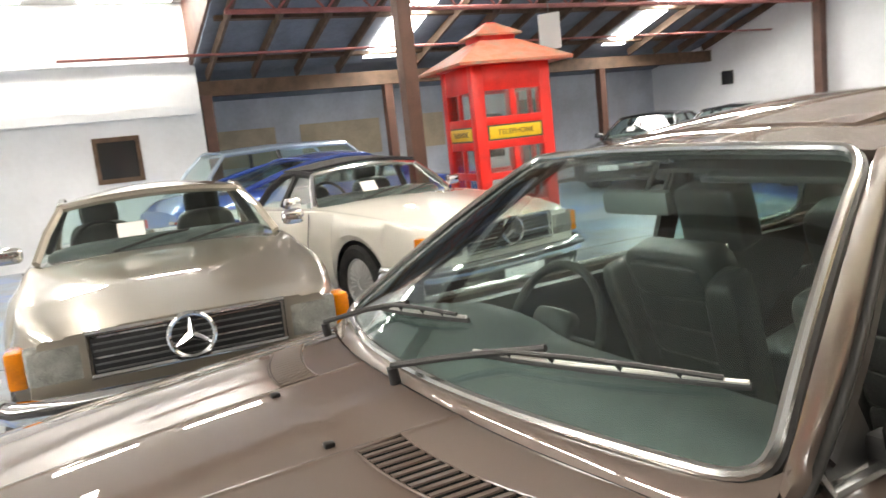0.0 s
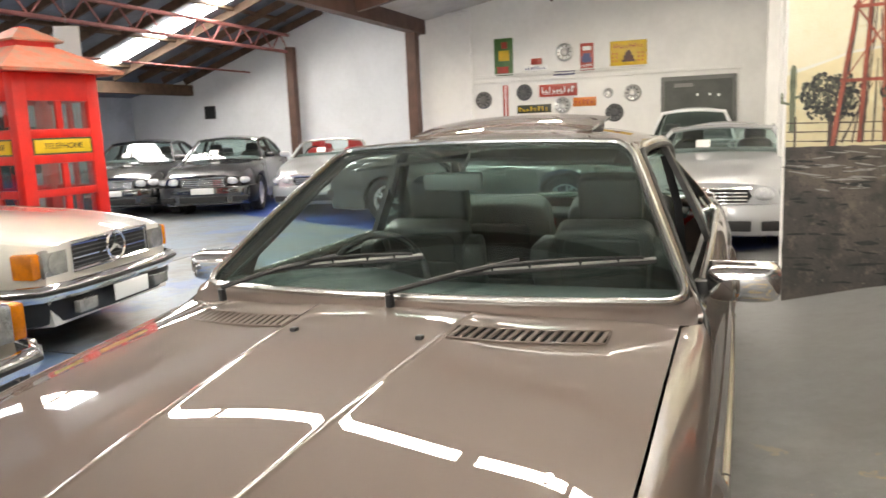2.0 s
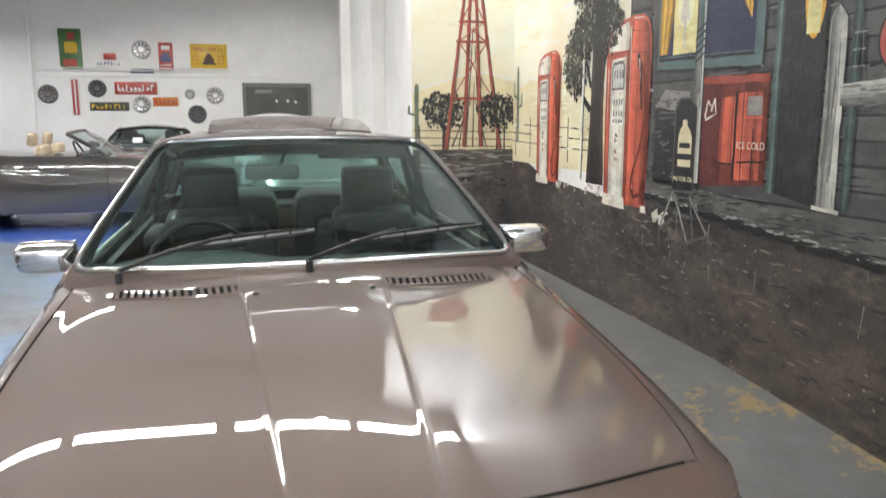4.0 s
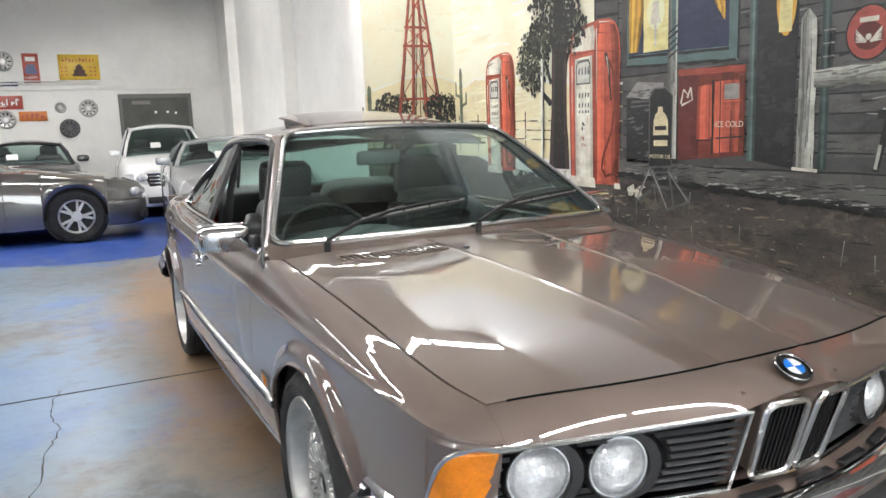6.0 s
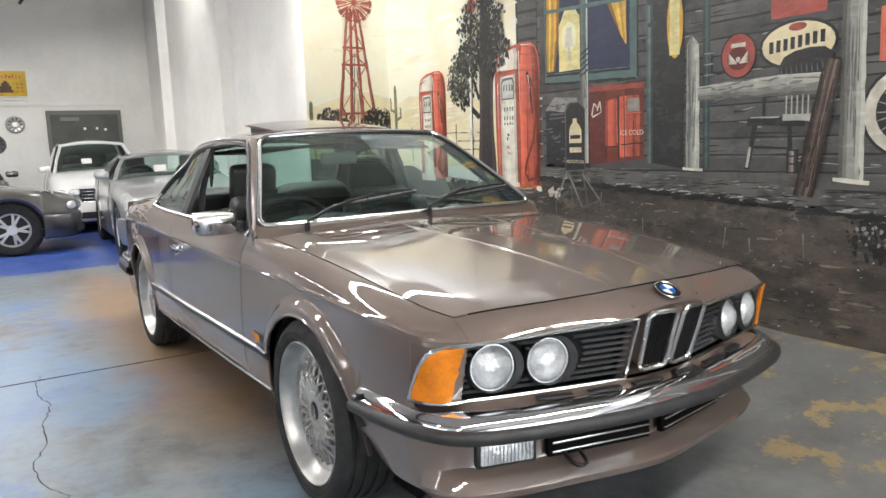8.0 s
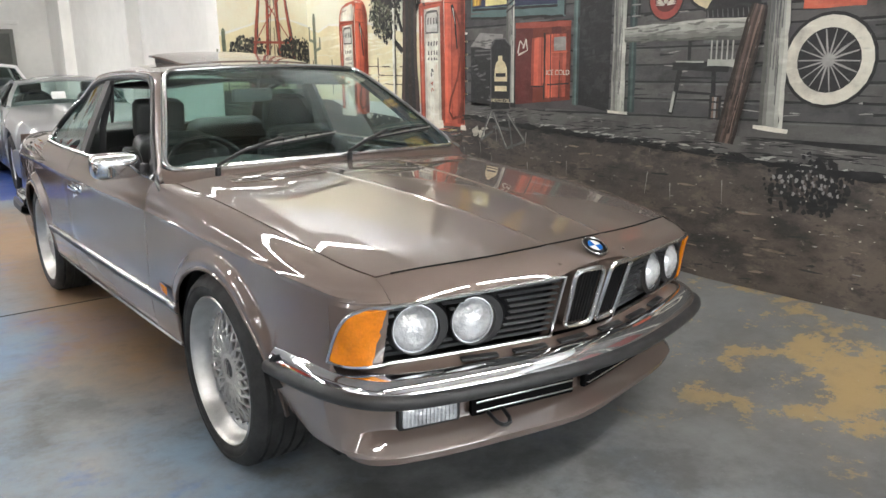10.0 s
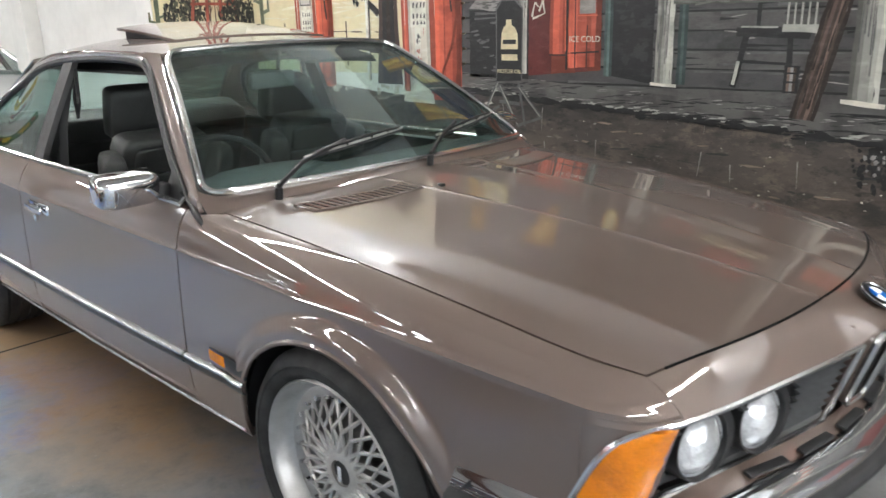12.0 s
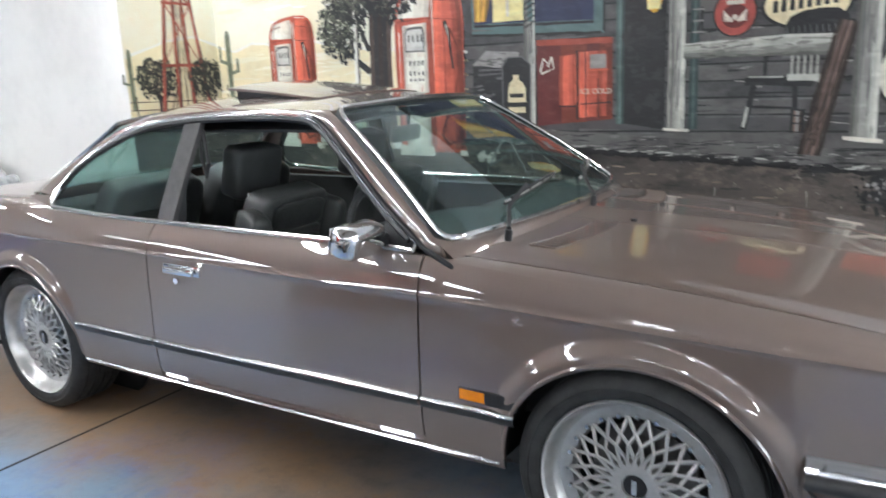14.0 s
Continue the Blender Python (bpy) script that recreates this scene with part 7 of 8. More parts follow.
    painted("mural_round_sign", P_SIGNRED, 6.5, disc(-0.965, 1.615, 0.105, 0.115))
    painted("round_sign_heart", P_REDDARK, 7, disc(-0.965, 1.6, 0.07, 0.062))
    painted("round_sign_wings", P_IVORY, 7.5, *[stroke((-0.965 + s * 0.01, 1.575), (-0.965 + s * 0.062, 1.6 + 0.011 * i), 0.009, 0.004) for s in (1, -1) for i in range(-2, 4)], disc(-0.965, 1.595, 0.014))
    painted("round_sign_bar", P_IVORY, 7.5, rect(-0.92, -1.01, 1.66, 1.682))
    painted("mural_oval_sign", P_CREAM, 6.5, disc(-1.31, 1.635, 0.2, 0.11))
    painted("oval_sign_bars", P_BLACK, 7, *[stroke((-1.165 - 0.04 * i, 1.6 + 0.004 * i), (-1.165 - 0.04 * i, 1.66 + 0.004 * i), 0.024) for i in range(8)])
    painted("oval_sign_mark", P_SIGNRED, 7, rect(-1.26, -1.36, 1.565, 1.585), disc(-1.31, 1.72, 0.05, 0.02))
    painted("mural_oil_sign", P_SIGNRED, 6, rect(-1.16, -1.46, 1.775, 2.1))
    shaded("mural_jar", [(-0.745, 1.52), (-0.745, 1.66)], [(-0.8, 1.52), (-0.8, 1.66)], [P_BLACK, P_GREY, P_POSTDARK, P_BLACK], 7)
    painted("jar_rings", P_GREY, 8, *[stroke((-0.742, z), (-0.803, z), 0.006) for z in (1.53, 1.59, 1.65)])
    painted("mural_board_sign", P_RED, 6, rect(-1.72, -2.0, 1.5, 1.75))
    # bench rail, rolled blanket, chair, prop and tub
    shaded("mural_rail", [(-0.7, 1.47), (-1.1, 1.485), (-1.53, 1.5)], [(-0.7, 1.39), (-1.1, 1.384), (-1.5, 1.375)], [T_POST[4], T_POST[3], T_POST[3], T_POST[2], T_POST[1], T_POST[0]], 9)
    painted("rail_wear", T_POST[1], 9.4, *dabs(40, -1.48, -0.75, 1.39, 1.48, 0.05, 0.006, 48))
    painted("mural_blanket", P_BLACK, 10, [(-1.22, 1.49), (-1.5, 1.48), (-1.52, 1.52), (-1.51, 1.57), (-1.46, 1.605), (-1.38, 1.61), (-1.3, 1.6), (-1.24, 1.575), (-1.215, 1.53)])
    painted("blanket_fringe", P_POSTDARK, 10.4, *[stroke((-1.23 - 0.028 * i, 1.49), (-1.225 - 0.028 * i, 1.53), 0.008, 0.003) for i in range(10)])
    painted("mural_chair", P_BLACK, 8, [(-1.03, 1.235), (-1.36, 1.22), (-1.38, 1.275), (-1.03, 1.275)], stroke((-1.08, 1.24), (-1.03, 1.0), 0.03), stroke((-1.28, 1.24), (-1.29, 1.0), 0.025), stroke((-1.13, 1.27), (-1.13, 1.42), 0.02), stroke((-1.06, 1.12), (-1.29, 1.11), 0.014))
    painted("chair_light", T_POST[3], 9, stroke((-1.05, 1.12), (-1.03, 1.01), 0.016), stroke((-1.24, 1.27), (-1.4, 1.265), 0.036), stroke((-1.05, 1.278), (-1.22, 1.274), 0.008), *[stroke((-1.26 - 0.03 * i, 1.28), (-1.26 - 0.03 * i, 1.42), 0.009) for i in range(5)], stroke((-1.39, 1.26), (-1.43, 1.02), 0.016))
    shaded("mural_log", [(-1.31, 0.87), (-1.38, 1.2), (-1.44, 1.47), (-1.47, 1.55)], [(-1.42, 0.86), (-1.49, 1.2), (-1.55, 1.5), (-1.55, 1.53)], [T_BARK[0], T_BARK[1], T_BARK[2], T_BARK[1], T_BARK[3], T_BARK[1], T_BARK[0]], 11)
    painted("log_bark", T_BARK[0], 11.4, *[stroke((-1.36 - 0.23 * (z - 0.87) + e, z), (-1.36 - 0.23 * (z - 0.87) + e - 0.02, z + 0.1), 0.008, 0.002) for z, e in ((rng.uniform(0.9, 1.4), rng.uniform(-0.045, 0.045)) for _ in range(26))])
    shaded("mural_can", [(-1.268, 0.98), (-1.268, 1.1)], [(-1.335, 0.98), (-1.335, 1.1)], [P_BLACK, T_BARK[3], P_GREY, T_BARK[1], P_BLACK], 9)
    painted("can_bands", P_BLACK, 9.5, *[stroke((-1.266, z), (-1.337, z), 0.008) for z in (0.985, 1.03, 1.07, 1.1)])
    # spare wheel and the store beyond
    painted("mural_tyre_rim", P_BLACK, 7, disc(-1.86, 1.27, 0.215))
    painted("mural_tyre", P_IVORY, 7.4, disc(-1.86, 1.27, 0.2))
    painted("tyre_dark", P_BLACK, 8, disc(-1.86, 1.27, 0.145))
    painted("tyre_spokes", P_GREY, 9, *[stroke((-1.86, 1.27), (-1.86 + 0.14 * math.cos(a), 1.27 + 0.14 * math.sin(a)), 0.009, 0.005) for a in span(0, 6.0, 18)], disc(-1.86, 1.27, 0.03))
    painted("mural_bush", P_BLACK, 6, *clump(-1.82, 0.69, 0.2, 0.13, 240, 0.016, 8))
    painted("mural_bush_light", P_GREY, 7, *clump(-1.82, 0.71, 0.17, 0.1, 60, 0.01, 9))
    for y in (-2.7, -4.0, -5.4):
        shaded("mural_post", [(y + 0.055, 0.75), (y + 0.08, 2.95)], [(y - 0.055, 0.75), (y - 0.03, 2.95)], T_POST, 8)
    flags = [[(-2.1 - 0.22 * i, 2.62), (-2.24 - 0.22 * i, 2.62), (-2.17 - 0.22 * i, 2.44)] for i in range(20)]
    painted("mural_pennants", P_IVORY, 8, *flags[::2])
    painted("mural_pennants_red", P_RED, 8, *flags[1::2])
    painted("mural_truck", P_REDDARK, 7, rect(-3.0, -3.8, 0.8, 1.6), rect(-4.3, -5.1, 0.75, 1.5))

    # return wall with the windmill
    w = NIB
    painted("mural_sky", P_SKY, 1, rect(1.065, 1.939, 1.05, 4.5), wall=w)
    painted("mural_high_sky", P_HIGH, 2, [(1.065, 3.25), (1.5, 3.1), (1.939, 3.15), (1.939, 4.5), (1.065, 4.5)], wall=w)
    ridge = [(1.065, 1.58), (1.2, 1.62), (1.45, 1.7), (1.7, 1.735), (1.94, 1.67)]
    painted("mural_hills", P_SAND, 2, ridge + [(1.94, 1.08), (1.065, 1.08)], wall=w)
    painted("mural_dune_crest", bpy.data.materials["mural_crest"], 3, *[stroke(p, q, 0.018) for p, q in zip(ridge, ridge[1:])], wall=w)
    painted("mural_clouds", P_HAZE, 2, *dabs(26, 1.12, 1.88, 1.85, 3.2, 0.16, 0.014, 49), wall=w)
    painted("mural_ground", P_GROUND, 3, rect(1.065, 1.939, 0.0, 1.1), wall=w)
    painted("mural_pale_streaks", P_GREY, 4, *dabs(46, 1.1, 1.9, 0.8, 1.09, 0.07, 0.006, 50), wall=w)
    painted("mural_dark_dabs", P_BLACK, 4, *dabs(50, 1.1, 1.9, 0.1, 1.05, 0.07, 0.01, 51), wall=w)
    painted("mural_fence", P_WOOD, 4, *[stroke((1.07, z), (1.93, z - 0.02), 0.007) for z in (1.14, 1.2, 1.26)], *[stroke((x, 1.08), (x, 1.3), 0.012) for x in (1.12, 1.34, 1.86)], wall=w)
    painted("mural_bushes_dark", P_BLACK, 4, *clump(1.33, 1.42, 0.17, 0.14, 330, 0.015, 11), *clump(1.8, 1.41, 0.17, 0.15, 330, 0.015, 12), wall=w)
    painted("mural_bushes", P_LEAF, 5, *clump(1.33, 1.44, 0.16, 0.12, 170, 0.012, 13), *clump(1.8, 1.43, 0.16, 0.13, 170, 0.012, 14), wall=w)
    painted("bush_stems", P_WOOD, 4, stroke((1.33, 1.1), (1.33, 1.35), 0.03, 0.02), stroke((1.8, 1.1), (1.8, 1.35), 0.03, 0.02), wall=w)
    painted("mural_cactus", P_CACTUS, 4, *saguaro(1.1, 1.2, 1.64, 0.034, ((1, 1.42, 0.1), (-1, 1.38, 0.08))), wall=w)
    base = ((1.345, 1.1), (1.815, 1.1), (1.5, 1.12), (1.65, 1.12))
    top = ((1.55, 2.72), (1.6, 2.72), (1.565, 2.72), (1.585, 2.72))
    at = lambda i, z: base[i][0] + (top[i][0] - base[i][0]) * (z - 1.1) / 1.62
    legs = [stroke(b, (at(i, 2.5), 2.5), 0.026, 0.018) for i, b in enumerate(base)]
    bars = [stroke((at(0, z) - 0.02, z), (at(1, z) + 0.02, z), 0.022) for z in (1.52, 1.98, 2.14)]
    braces = []
    for z0, z1 in ((1.52, 1.98), (1.98, 2.14), (2.14, 2.44)):
        braces += [stroke((at(0, z0), z0), (at(1, z1), z1), 0.01), stroke((at(1, z0), z0), (at(0, z1), z1), 0.01)]
    inner = [stroke((1.4 + 0.06 * i, 1.12), (1.565 + 0.008 * i, 1.5 + 0.75 * ((i * 7) % 5) / 5), 0.012, 0.006) for i in range(6)]
    painted("windmill_shade", P_WOOD, 5, *[stroke((b[0] + 0.012, b[1]), (at(i, 2.5) + 0.01, 2.5), 0.024, 0.014) for i, b in enumerate(base)], *inner, wall=w)
    painted("mural_windmill", P_RUST, 6, *legs, *bars, *braces, wall=w)
    hub = (1.6, 2.56)
    spoke = lambda a, r0, r1, w0, w1: stroke((hub[0] + r0 * math.cos(a), hub[1] + r0 * math.sin(a)), (hub[0] + r1 * math.cos(a), hub[1] + r1 * math.sin(a)), w0, w1)
    painted("windmill_blades", P_RUST, 7, *[spoke(a, 0.07, 0.19, 0.012, 0.05) for a in span(0, 5.85, 12)], *[spoke(a, 0.0, 0.19, 0.01, 0.01) for a in span(0.25, 6.1, 12)], disc(*hub, 0.025), wall=w)
    painted("windmill_ring", P_WOOD, 8, *[stroke((hub[0] + 0.17 * math.cos(a), hub[1] + 0.17 * math.sin(a)), (hub[0] + 0.17 * math.cos(a + 0.28), hub[1] + 0.17 * math.sin(a + 0.28)), 0.008) for a in span(0, 6.0, 23)], wall=w)


build_mural()


# ---- the other vehicles ----
def small_wheel(car, m, r=0.31, spokes=5, hub=M_ALLOY):
    w = part("wheel", lathe([(r * 0.66, -0.08), (r * 0.62, -0.02), (r * 0.66, 0.06), (r * 0.64, 0.068), (r * 0.58, 0.03)], 32), hub, car, "", 40, 0.004)
    w.matrix_local = m
    part("tyre", lathe([(r * 0.66, -0.1), (r * 0.9, -0.105), (r, -0.08), (r, 0.065), (r * 0.92, 0.088), (r * 0.75, 0.088), (r * 0.66, 0.07)], 36), M_TYRE, w, "", 40)
    bars = []
    for i in range(spokes):
        a = 2 * math.pi * i / spokes
        for e in (-0.2, 0.2) if spokes < 10 else (-0.12, 0.12):
            bars.append(rod((0.045, r * 0.16 * math.cos(a), r * 0.16 * math.sin(a)), (0.04, r * 0.62 * math.cos(a + e), r * 0.64 * math.sin(a + e)), r * 0.062, 6, r * 0.05))
    part("rim", joined(*bars, rod((0.0, 0, 0), (0.05, 0, 0), r * 0.2, 14)), hub, w)
    part("wheel_back", rod((-0.03, 0, 0), (-0.025, 0, 0), r * 0.64, 24), M_BLACK, w)
    return w


def gen_car(name, m, label, paint, L=4.3, W=1.7, wb=2.5, over=0.8, tops=None, plan=None, cabin=None, wheel_r=0.31, spokes=5, nose="modern", group="", roof=True, soft=None, card=True, seats=None, rim=M_RIM):
    """tops: (share of length, height) of bonnet and deck; cabin: screen foot, screen head, rear head, rear foot as shares of length, then roof height."""
    car = thing(name, m, label, "car", group)
    hw = W / 2
    y0 = -L / 2
    hubs = (y0 + over, y0 + over + wb)
    arch = wheel_r * 1.13
    hz = wheel_r
    T = [(y0 + L * u, z) for u, z in tops]
    P = [(y0 + L * u, hw * k) for u, k in (plan or ((0, 0.8), (0.03, 0.88), (0.12, 0.95), (0.35, 1), (0.7, 1), (0.9, 0.95), (0.97, 0.88), (1, 0.8)))]
    ys = set(span(y0, y0 + L, 34))
    for h in hubs:
        for i in range(-8, 9):
            ys.add(h + arch * math.sin(math.pi / 2 * i / 8))
        ys.update((h - arch - 0.001, h + arch + 0.001))
    rows = []
    for y in sorted(v for v in ys if y0 <= v <= y0 + L):
        w, top = lerp(P, y), lerp(T, y)
        lo = 0.2
        flare = 0.0
        for h in hubs:
            d = abs(y - h)
            if d < arch:
                lo = max(lo, hz + math.sqrt(arch * arch - d * d))
            flare = max(flare, 0.02 * math.exp(-(max(d - arch * 0.7, 0) / 0.12) ** 2))
        lo = min(lo, top - 0.1)
        sec = [(w - 0.03 + flare, lo), (w - 0.005 + flare, lo + 0.25 * (top - lo)), (w, lo + 0.5 * (top - lo)), (w - 0.015, lo + 0.75 * (top - lo)), (w - 0.045, lo + 0.9 * (top - lo)), (w - 0.085, top - 0.005), (w * 0.6, top + 0.022), (w * 0.25, top + 0.034), (0, top + 0.036)]
        if nose == "classic":
            sec[5:] = [(w - 0.058, top - 0.012), (w - 0.072, top - 0.003), (w - 0.09, top - 0.002), (w - 0.15, top - 0.006), (w - 0.165, top + 0.004), (w * 0.45, top + 0.011), (w * 0.42, top + 0.016), (0, top + 0.018)]
        rows.append([(-x, y, z) for x, z in sec[:-1]] + [(x, y, z) for x, z in sec[::-1]])
    part("body", sheet(rows), paint, car, "", 40, 0.012)
    for k, yy in ((-1, y0), (1, y0 + L)):
        sec = rows[0] if k < 0 else rows[-1]
        bm = bmesh.new()
        bm.faces.new([bm.verts.new(p) for p in sec])
        part("end_panel", bm, paint, car, "", 0, 0.01, 0)
    part("underbody", box(-hw + 0.12, hw - 0.12, y0 + 0.1, y0 + L - 0.1, 0.2, 0.3), M_BLACK, car)
    for s in (1, -1):
        for h in hubs:
            small_wheel(car, pose(s * (hw - 0.1), h, hz, 0, 0, 0 if s > 0 else 180), wheel_r, spokes, rim)
            part("wheel_housing", rod((s * (hw - 0.34), h, hz), (s * (hw - 0.3), h, hz), arch + 0.02, 24), M_BLACK, car)
        for dy in (cabin[0] + 0.02, 0.5 * (cabin[2] + cabin[3])):
            yy = y0 + L * dy
            w, top = lerp(P, yy), lerp(T, yy)
            part("door_gap", tube([(s * (w - 0.04), yy, top - 0.03), (s * (w + 0.001), yy, 0.3 + 0.5 * (top - 0.3)), (s * (w - 0.006), yy, 0.34)], 0.004, 4), M_BLACK, car)
        yy = y0 + L * (cabin[2] - 0.04)
        part("door_handle", turned(box(-0.006, 0.018, -0.08, 0.08, -0.012, 0.012, 0.005), pose(s * (lerp(P, yy) - 0.02), yy, lerp(T, yy) - 0.13)), paint, car)
        yy = y0 + L * (cabin[0] + 0.05)
        part("door_mirror", turned(lump(0.15 if nose == "classic" else 0.18, 0.07, 0.1, 0.55, 14), pose(s * (lerp(P, yy) + 0.03), yy, lerp(T, yy) + 0.07)), M_CHROME if nose == "classic" else paint, car, "", 60)
    # cabin
    a, b, c, d, H = cabin
    za, zd = lerp(T, y0 + L * a) + 0.01, lerp(T, y0 + L * d) + 0.01
    wa, wt = hw - 0.11, hw - 0.27
    foot_f = lambda u: Vector((u * wa, y0 + L * a + 0.1 * u * u, za + 0.02 * (1 - u * u)))
    head_f = lambda u: Vector((u * wt, y0 + L * b + 0.05 * u * u, H - 0.04 * u * u - 0.02))
    head_r = lambda u: Vector((u * wt, y0 + L * c - 0.05 * u * u, H - 0.04 * u * u - 0.02))
    foot_r = lambda u: Vector((u * wa * 0.95, y0 + L * d - 0.1 * u * u, zd + 0.02 * (1 - u * u)))
    us = span(-1, 1, 11)
    ws = part("windscreen", sheet([[foot_f(u).lerp(head_f(u), v) for u in us] for v in span(0, 1, 6)]), M_GLASS, car, "", 60)
    ws.visible_shadow = False
    dark = M_BLACK
    for s in (1, -1):
        part("screen_pillar", tube([foot_f(s), foot_f(s).lerp(head_f(s), 0.5) + Vector((s * 0.01, 0, 0.01)), head_f(s)], 0.026, 6), M_TRIM if soft else paint, car)
    part("header_rail", tube([head_f(u) for u in us], 0.024, 6), M_TRIM if soft else paint, car)
    if roof:
        mat_roof = soft or paint
        part("roof", sheet([[head_f(u).lerp(head_r(u), v) + Vector((0, 0, (0.055 if soft else 0.03) + 0.03 * math.sin(math.pi * v) * (1 - u * u))) for u in us] for v in span(0, 1, 9)]), mat_roof, car, "", 50, 0.02)
        rs = part("rear_screen", sheet([[head_r(u).lerp(foot_r(u), v) for u in us] for v in span(0, 1, 6)]), M_GLASS, car, "", 60)
        rs.visible_shadow = False
        for s in (1, -1):
            part("roof_rail", tube([head_f(s), head_f(s).lerp(head_r(s), 0.5) + Vector((0, 0, 0.03)), head_r(s), head_r(s).lerp(foot_r(s), 0.5) + Vector((s * 0.02, 0, 0.02)), foot_r(s)], 0.032, 6), mat_roof, car)
            side = [[foot_f(s).lerp(foot_r(s), v), head_f(s).lerp(head_r(s), min(1, max(0, v * 1.5 - 0.25))) + Vector((0, 0, 0.0))] for v in span(0.02, 0.98, 12)]
            g = part("side_glass", sheet(side), M_GLASS, car, "", 60)
            g.visible_shadow = False
            part("centre_pillar", tube([foot_f(s).lerp(foot_r(s), 0.55), head_f(s).lerp(head_r(s), 0.58)], 0.03, 6), dark, car)
    part("cabin_floor", box(-wa + 0.05, wa - 0.05, y0 + L * a + 0.1, y0 + L * d - 0.1, 0.3, 0.45), M_CARPET, car)
    part("dashboard", turned(lump(2 * wa - 0.08, 0.35, 0.2, 0.5), pose(0, y0 + L * a + 0.27, za - 0.03)), M_DASH, car, "", 60)
    sm = seats or M_LEATHER
    for s in (1, -1):
        ys_ = y0 + L * (a + 0.2)
        st = part("seat", turned(lump(0.42, 0.14, 0.55), pose(s * hw * 0.43, ys_ + 0.1, za - 0.12, 14)), sm, car, "", 60)
        part("headrest", turned(lump(0.25, 0.09, 0.17), pose(s * hw * 0.43, ys_ + 0.17, za + 0.2, 10)), sm, st, "", 60)
        if c - b > 0.2 or not roof:
            st = part("rear_seat", turned(lump(0.42, 0.14, 0.45), pose(s * hw * 0.43, ys_ + 0.95, za - 0.12, 14)), sm, car, "", 60)
            part("headrest", turned(lump(0.22, 0.09, 0.13), pose(s * hw * 0.43, ys_ + 1.02, za + 0.14, 10)), sm, st, "", 60)
    part("steering_wheel", turned(tube([(0.17 * math.cos(t), 0.17 * math.sin(t), 0) for t in span(0, 6.0, 22)], 0.014, 6, True), pose(-hw * 0.43, y0 + L * a + 0.47, za + 0.02, 65)), M_BLACK, car)
    if card:
        p = foot_f(-0.25).lerp(head_f(-0.25), 0.32)
        cw = 0.55
        part("price_card", turned(box(-0.14 * cw, 0.14 * cw, -0.002, 0.002, -0.09 * cw, 0.09 * cw), Matrix.Translation(p + Vector((0, -0.02, 0.015))) @ pose(0, 0, 0, 0 - 35, 0, 0)), M_CARD, car, "white price card")
    # front face
    zt = tops[0][1]
    fw = lerp(P, y0)
    if nose == "classic":
        g = part("grille", box(-0.42 * W / 1.7, 0.42 * W / 1.7, y0 - 0.012, y0 + 0.03, 0.52, zt - 0.01, 0.01), M_BLACK, car, "black grille with chrome bars")
        for i in range(6):
            z = 0.535 + (zt - 0.555) * i / 5
            part("grille_bar", box(-0.41 * W / 1.7, 0.41 * W / 1.7, y0 - 0.018, y0 - 0.01, z - 0.004, z + 0.004), M_CHROME if i in (2, 5) else M_GRILLE, g)
        part("grille_frame", tube([(-0.43 * W / 1.7, y0 - 0.014, 0.515), (0.43 * W / 1.7, y0 - 0.014, 0.515), (0.43 * W / 1.7, y0 - 0.014, zt), (-0.43 * W / 1.7, y0 - 0.014, zt)], 0.012, 6, True), M_CHROME, g)
        ec = Vector((0, y0 - 0.05, 0.5 + (zt - 0.5) * 0.62))
        e = part("emblem_ring", tube([ec + Vector((0.095 * math.cos(t), 0, 0.095 * math.sin(t))) for t in span(0, 2 * math.pi * 31 / 32, 32)], 0.011, 6, True), M_CHROME, g, "round chrome grille emblem")
        part("emblem_spokes", joined(*[rod(ec, ec + Vector((0.09 * math.sin(t), 0, 0.09 * math.cos(t))), 0.02, 4, 0.005) for t in (0, 2.094, 4.189)], rod(ec + Vector((0, 0.04, 0)), ec, 0.015, 8)), M_CHROME, g)
        for s in (1, -1):
            xa, xb = 0.445 * W / 1.7, fw + 0.005
            h = part("headlight", box(min(s * xa, s * xb), max(s * xa, s * xb), y0 - 0.006, y0 + 0.05, 0.5, zt - 0.02, 0.02), M_OLDLENS, car, "rectangular glass headlight")
            part("lamp_round", rod((s * (xa + 0.12), y0 - 0.012, 0.5 + (zt - 0.52) / 2), (s * (xa + 0.12), y0 + 0.01, 0.5 + (zt - 0.52) / 2), (zt - 0.54) / 2.2, 20), M_OLDLENS, h)
            part("indicator", box(min(s * fw, s * (fw + 0.075)), max(s * fw, s * (fw + 0.075)), y0 + 0.015, y0 + 0.17, 0.51, zt - 0.03, 0.015), M_AMBER, car, "amber corner indicator")
        bp = both([(0, y0 - 0.1), (hw * 0.6, y0 - 0.08), (hw * 0.88, y0 - 0.02), (hw * 1.0, y0 + 0.12), (hw * 1.02, y0 + 0.45)])
        bu = part("front_bumper", sheet(swept(bp, [(-0.02, 0.475), (0.01, 0.47), (0.025, 0.44), (0.025, 0.41), (0.0, 0.37), (-0.03, 0.36)])), M_CHROME, car, "chrome front bumper", 60, 0.004)
        part("bumper_strip", sheet(swept(bp, [(0.022, 0.445), (0.036, 0.437), (0.036, 0.42), (0.022, 0.412)])), M_RUBBER, bu, "", 50)
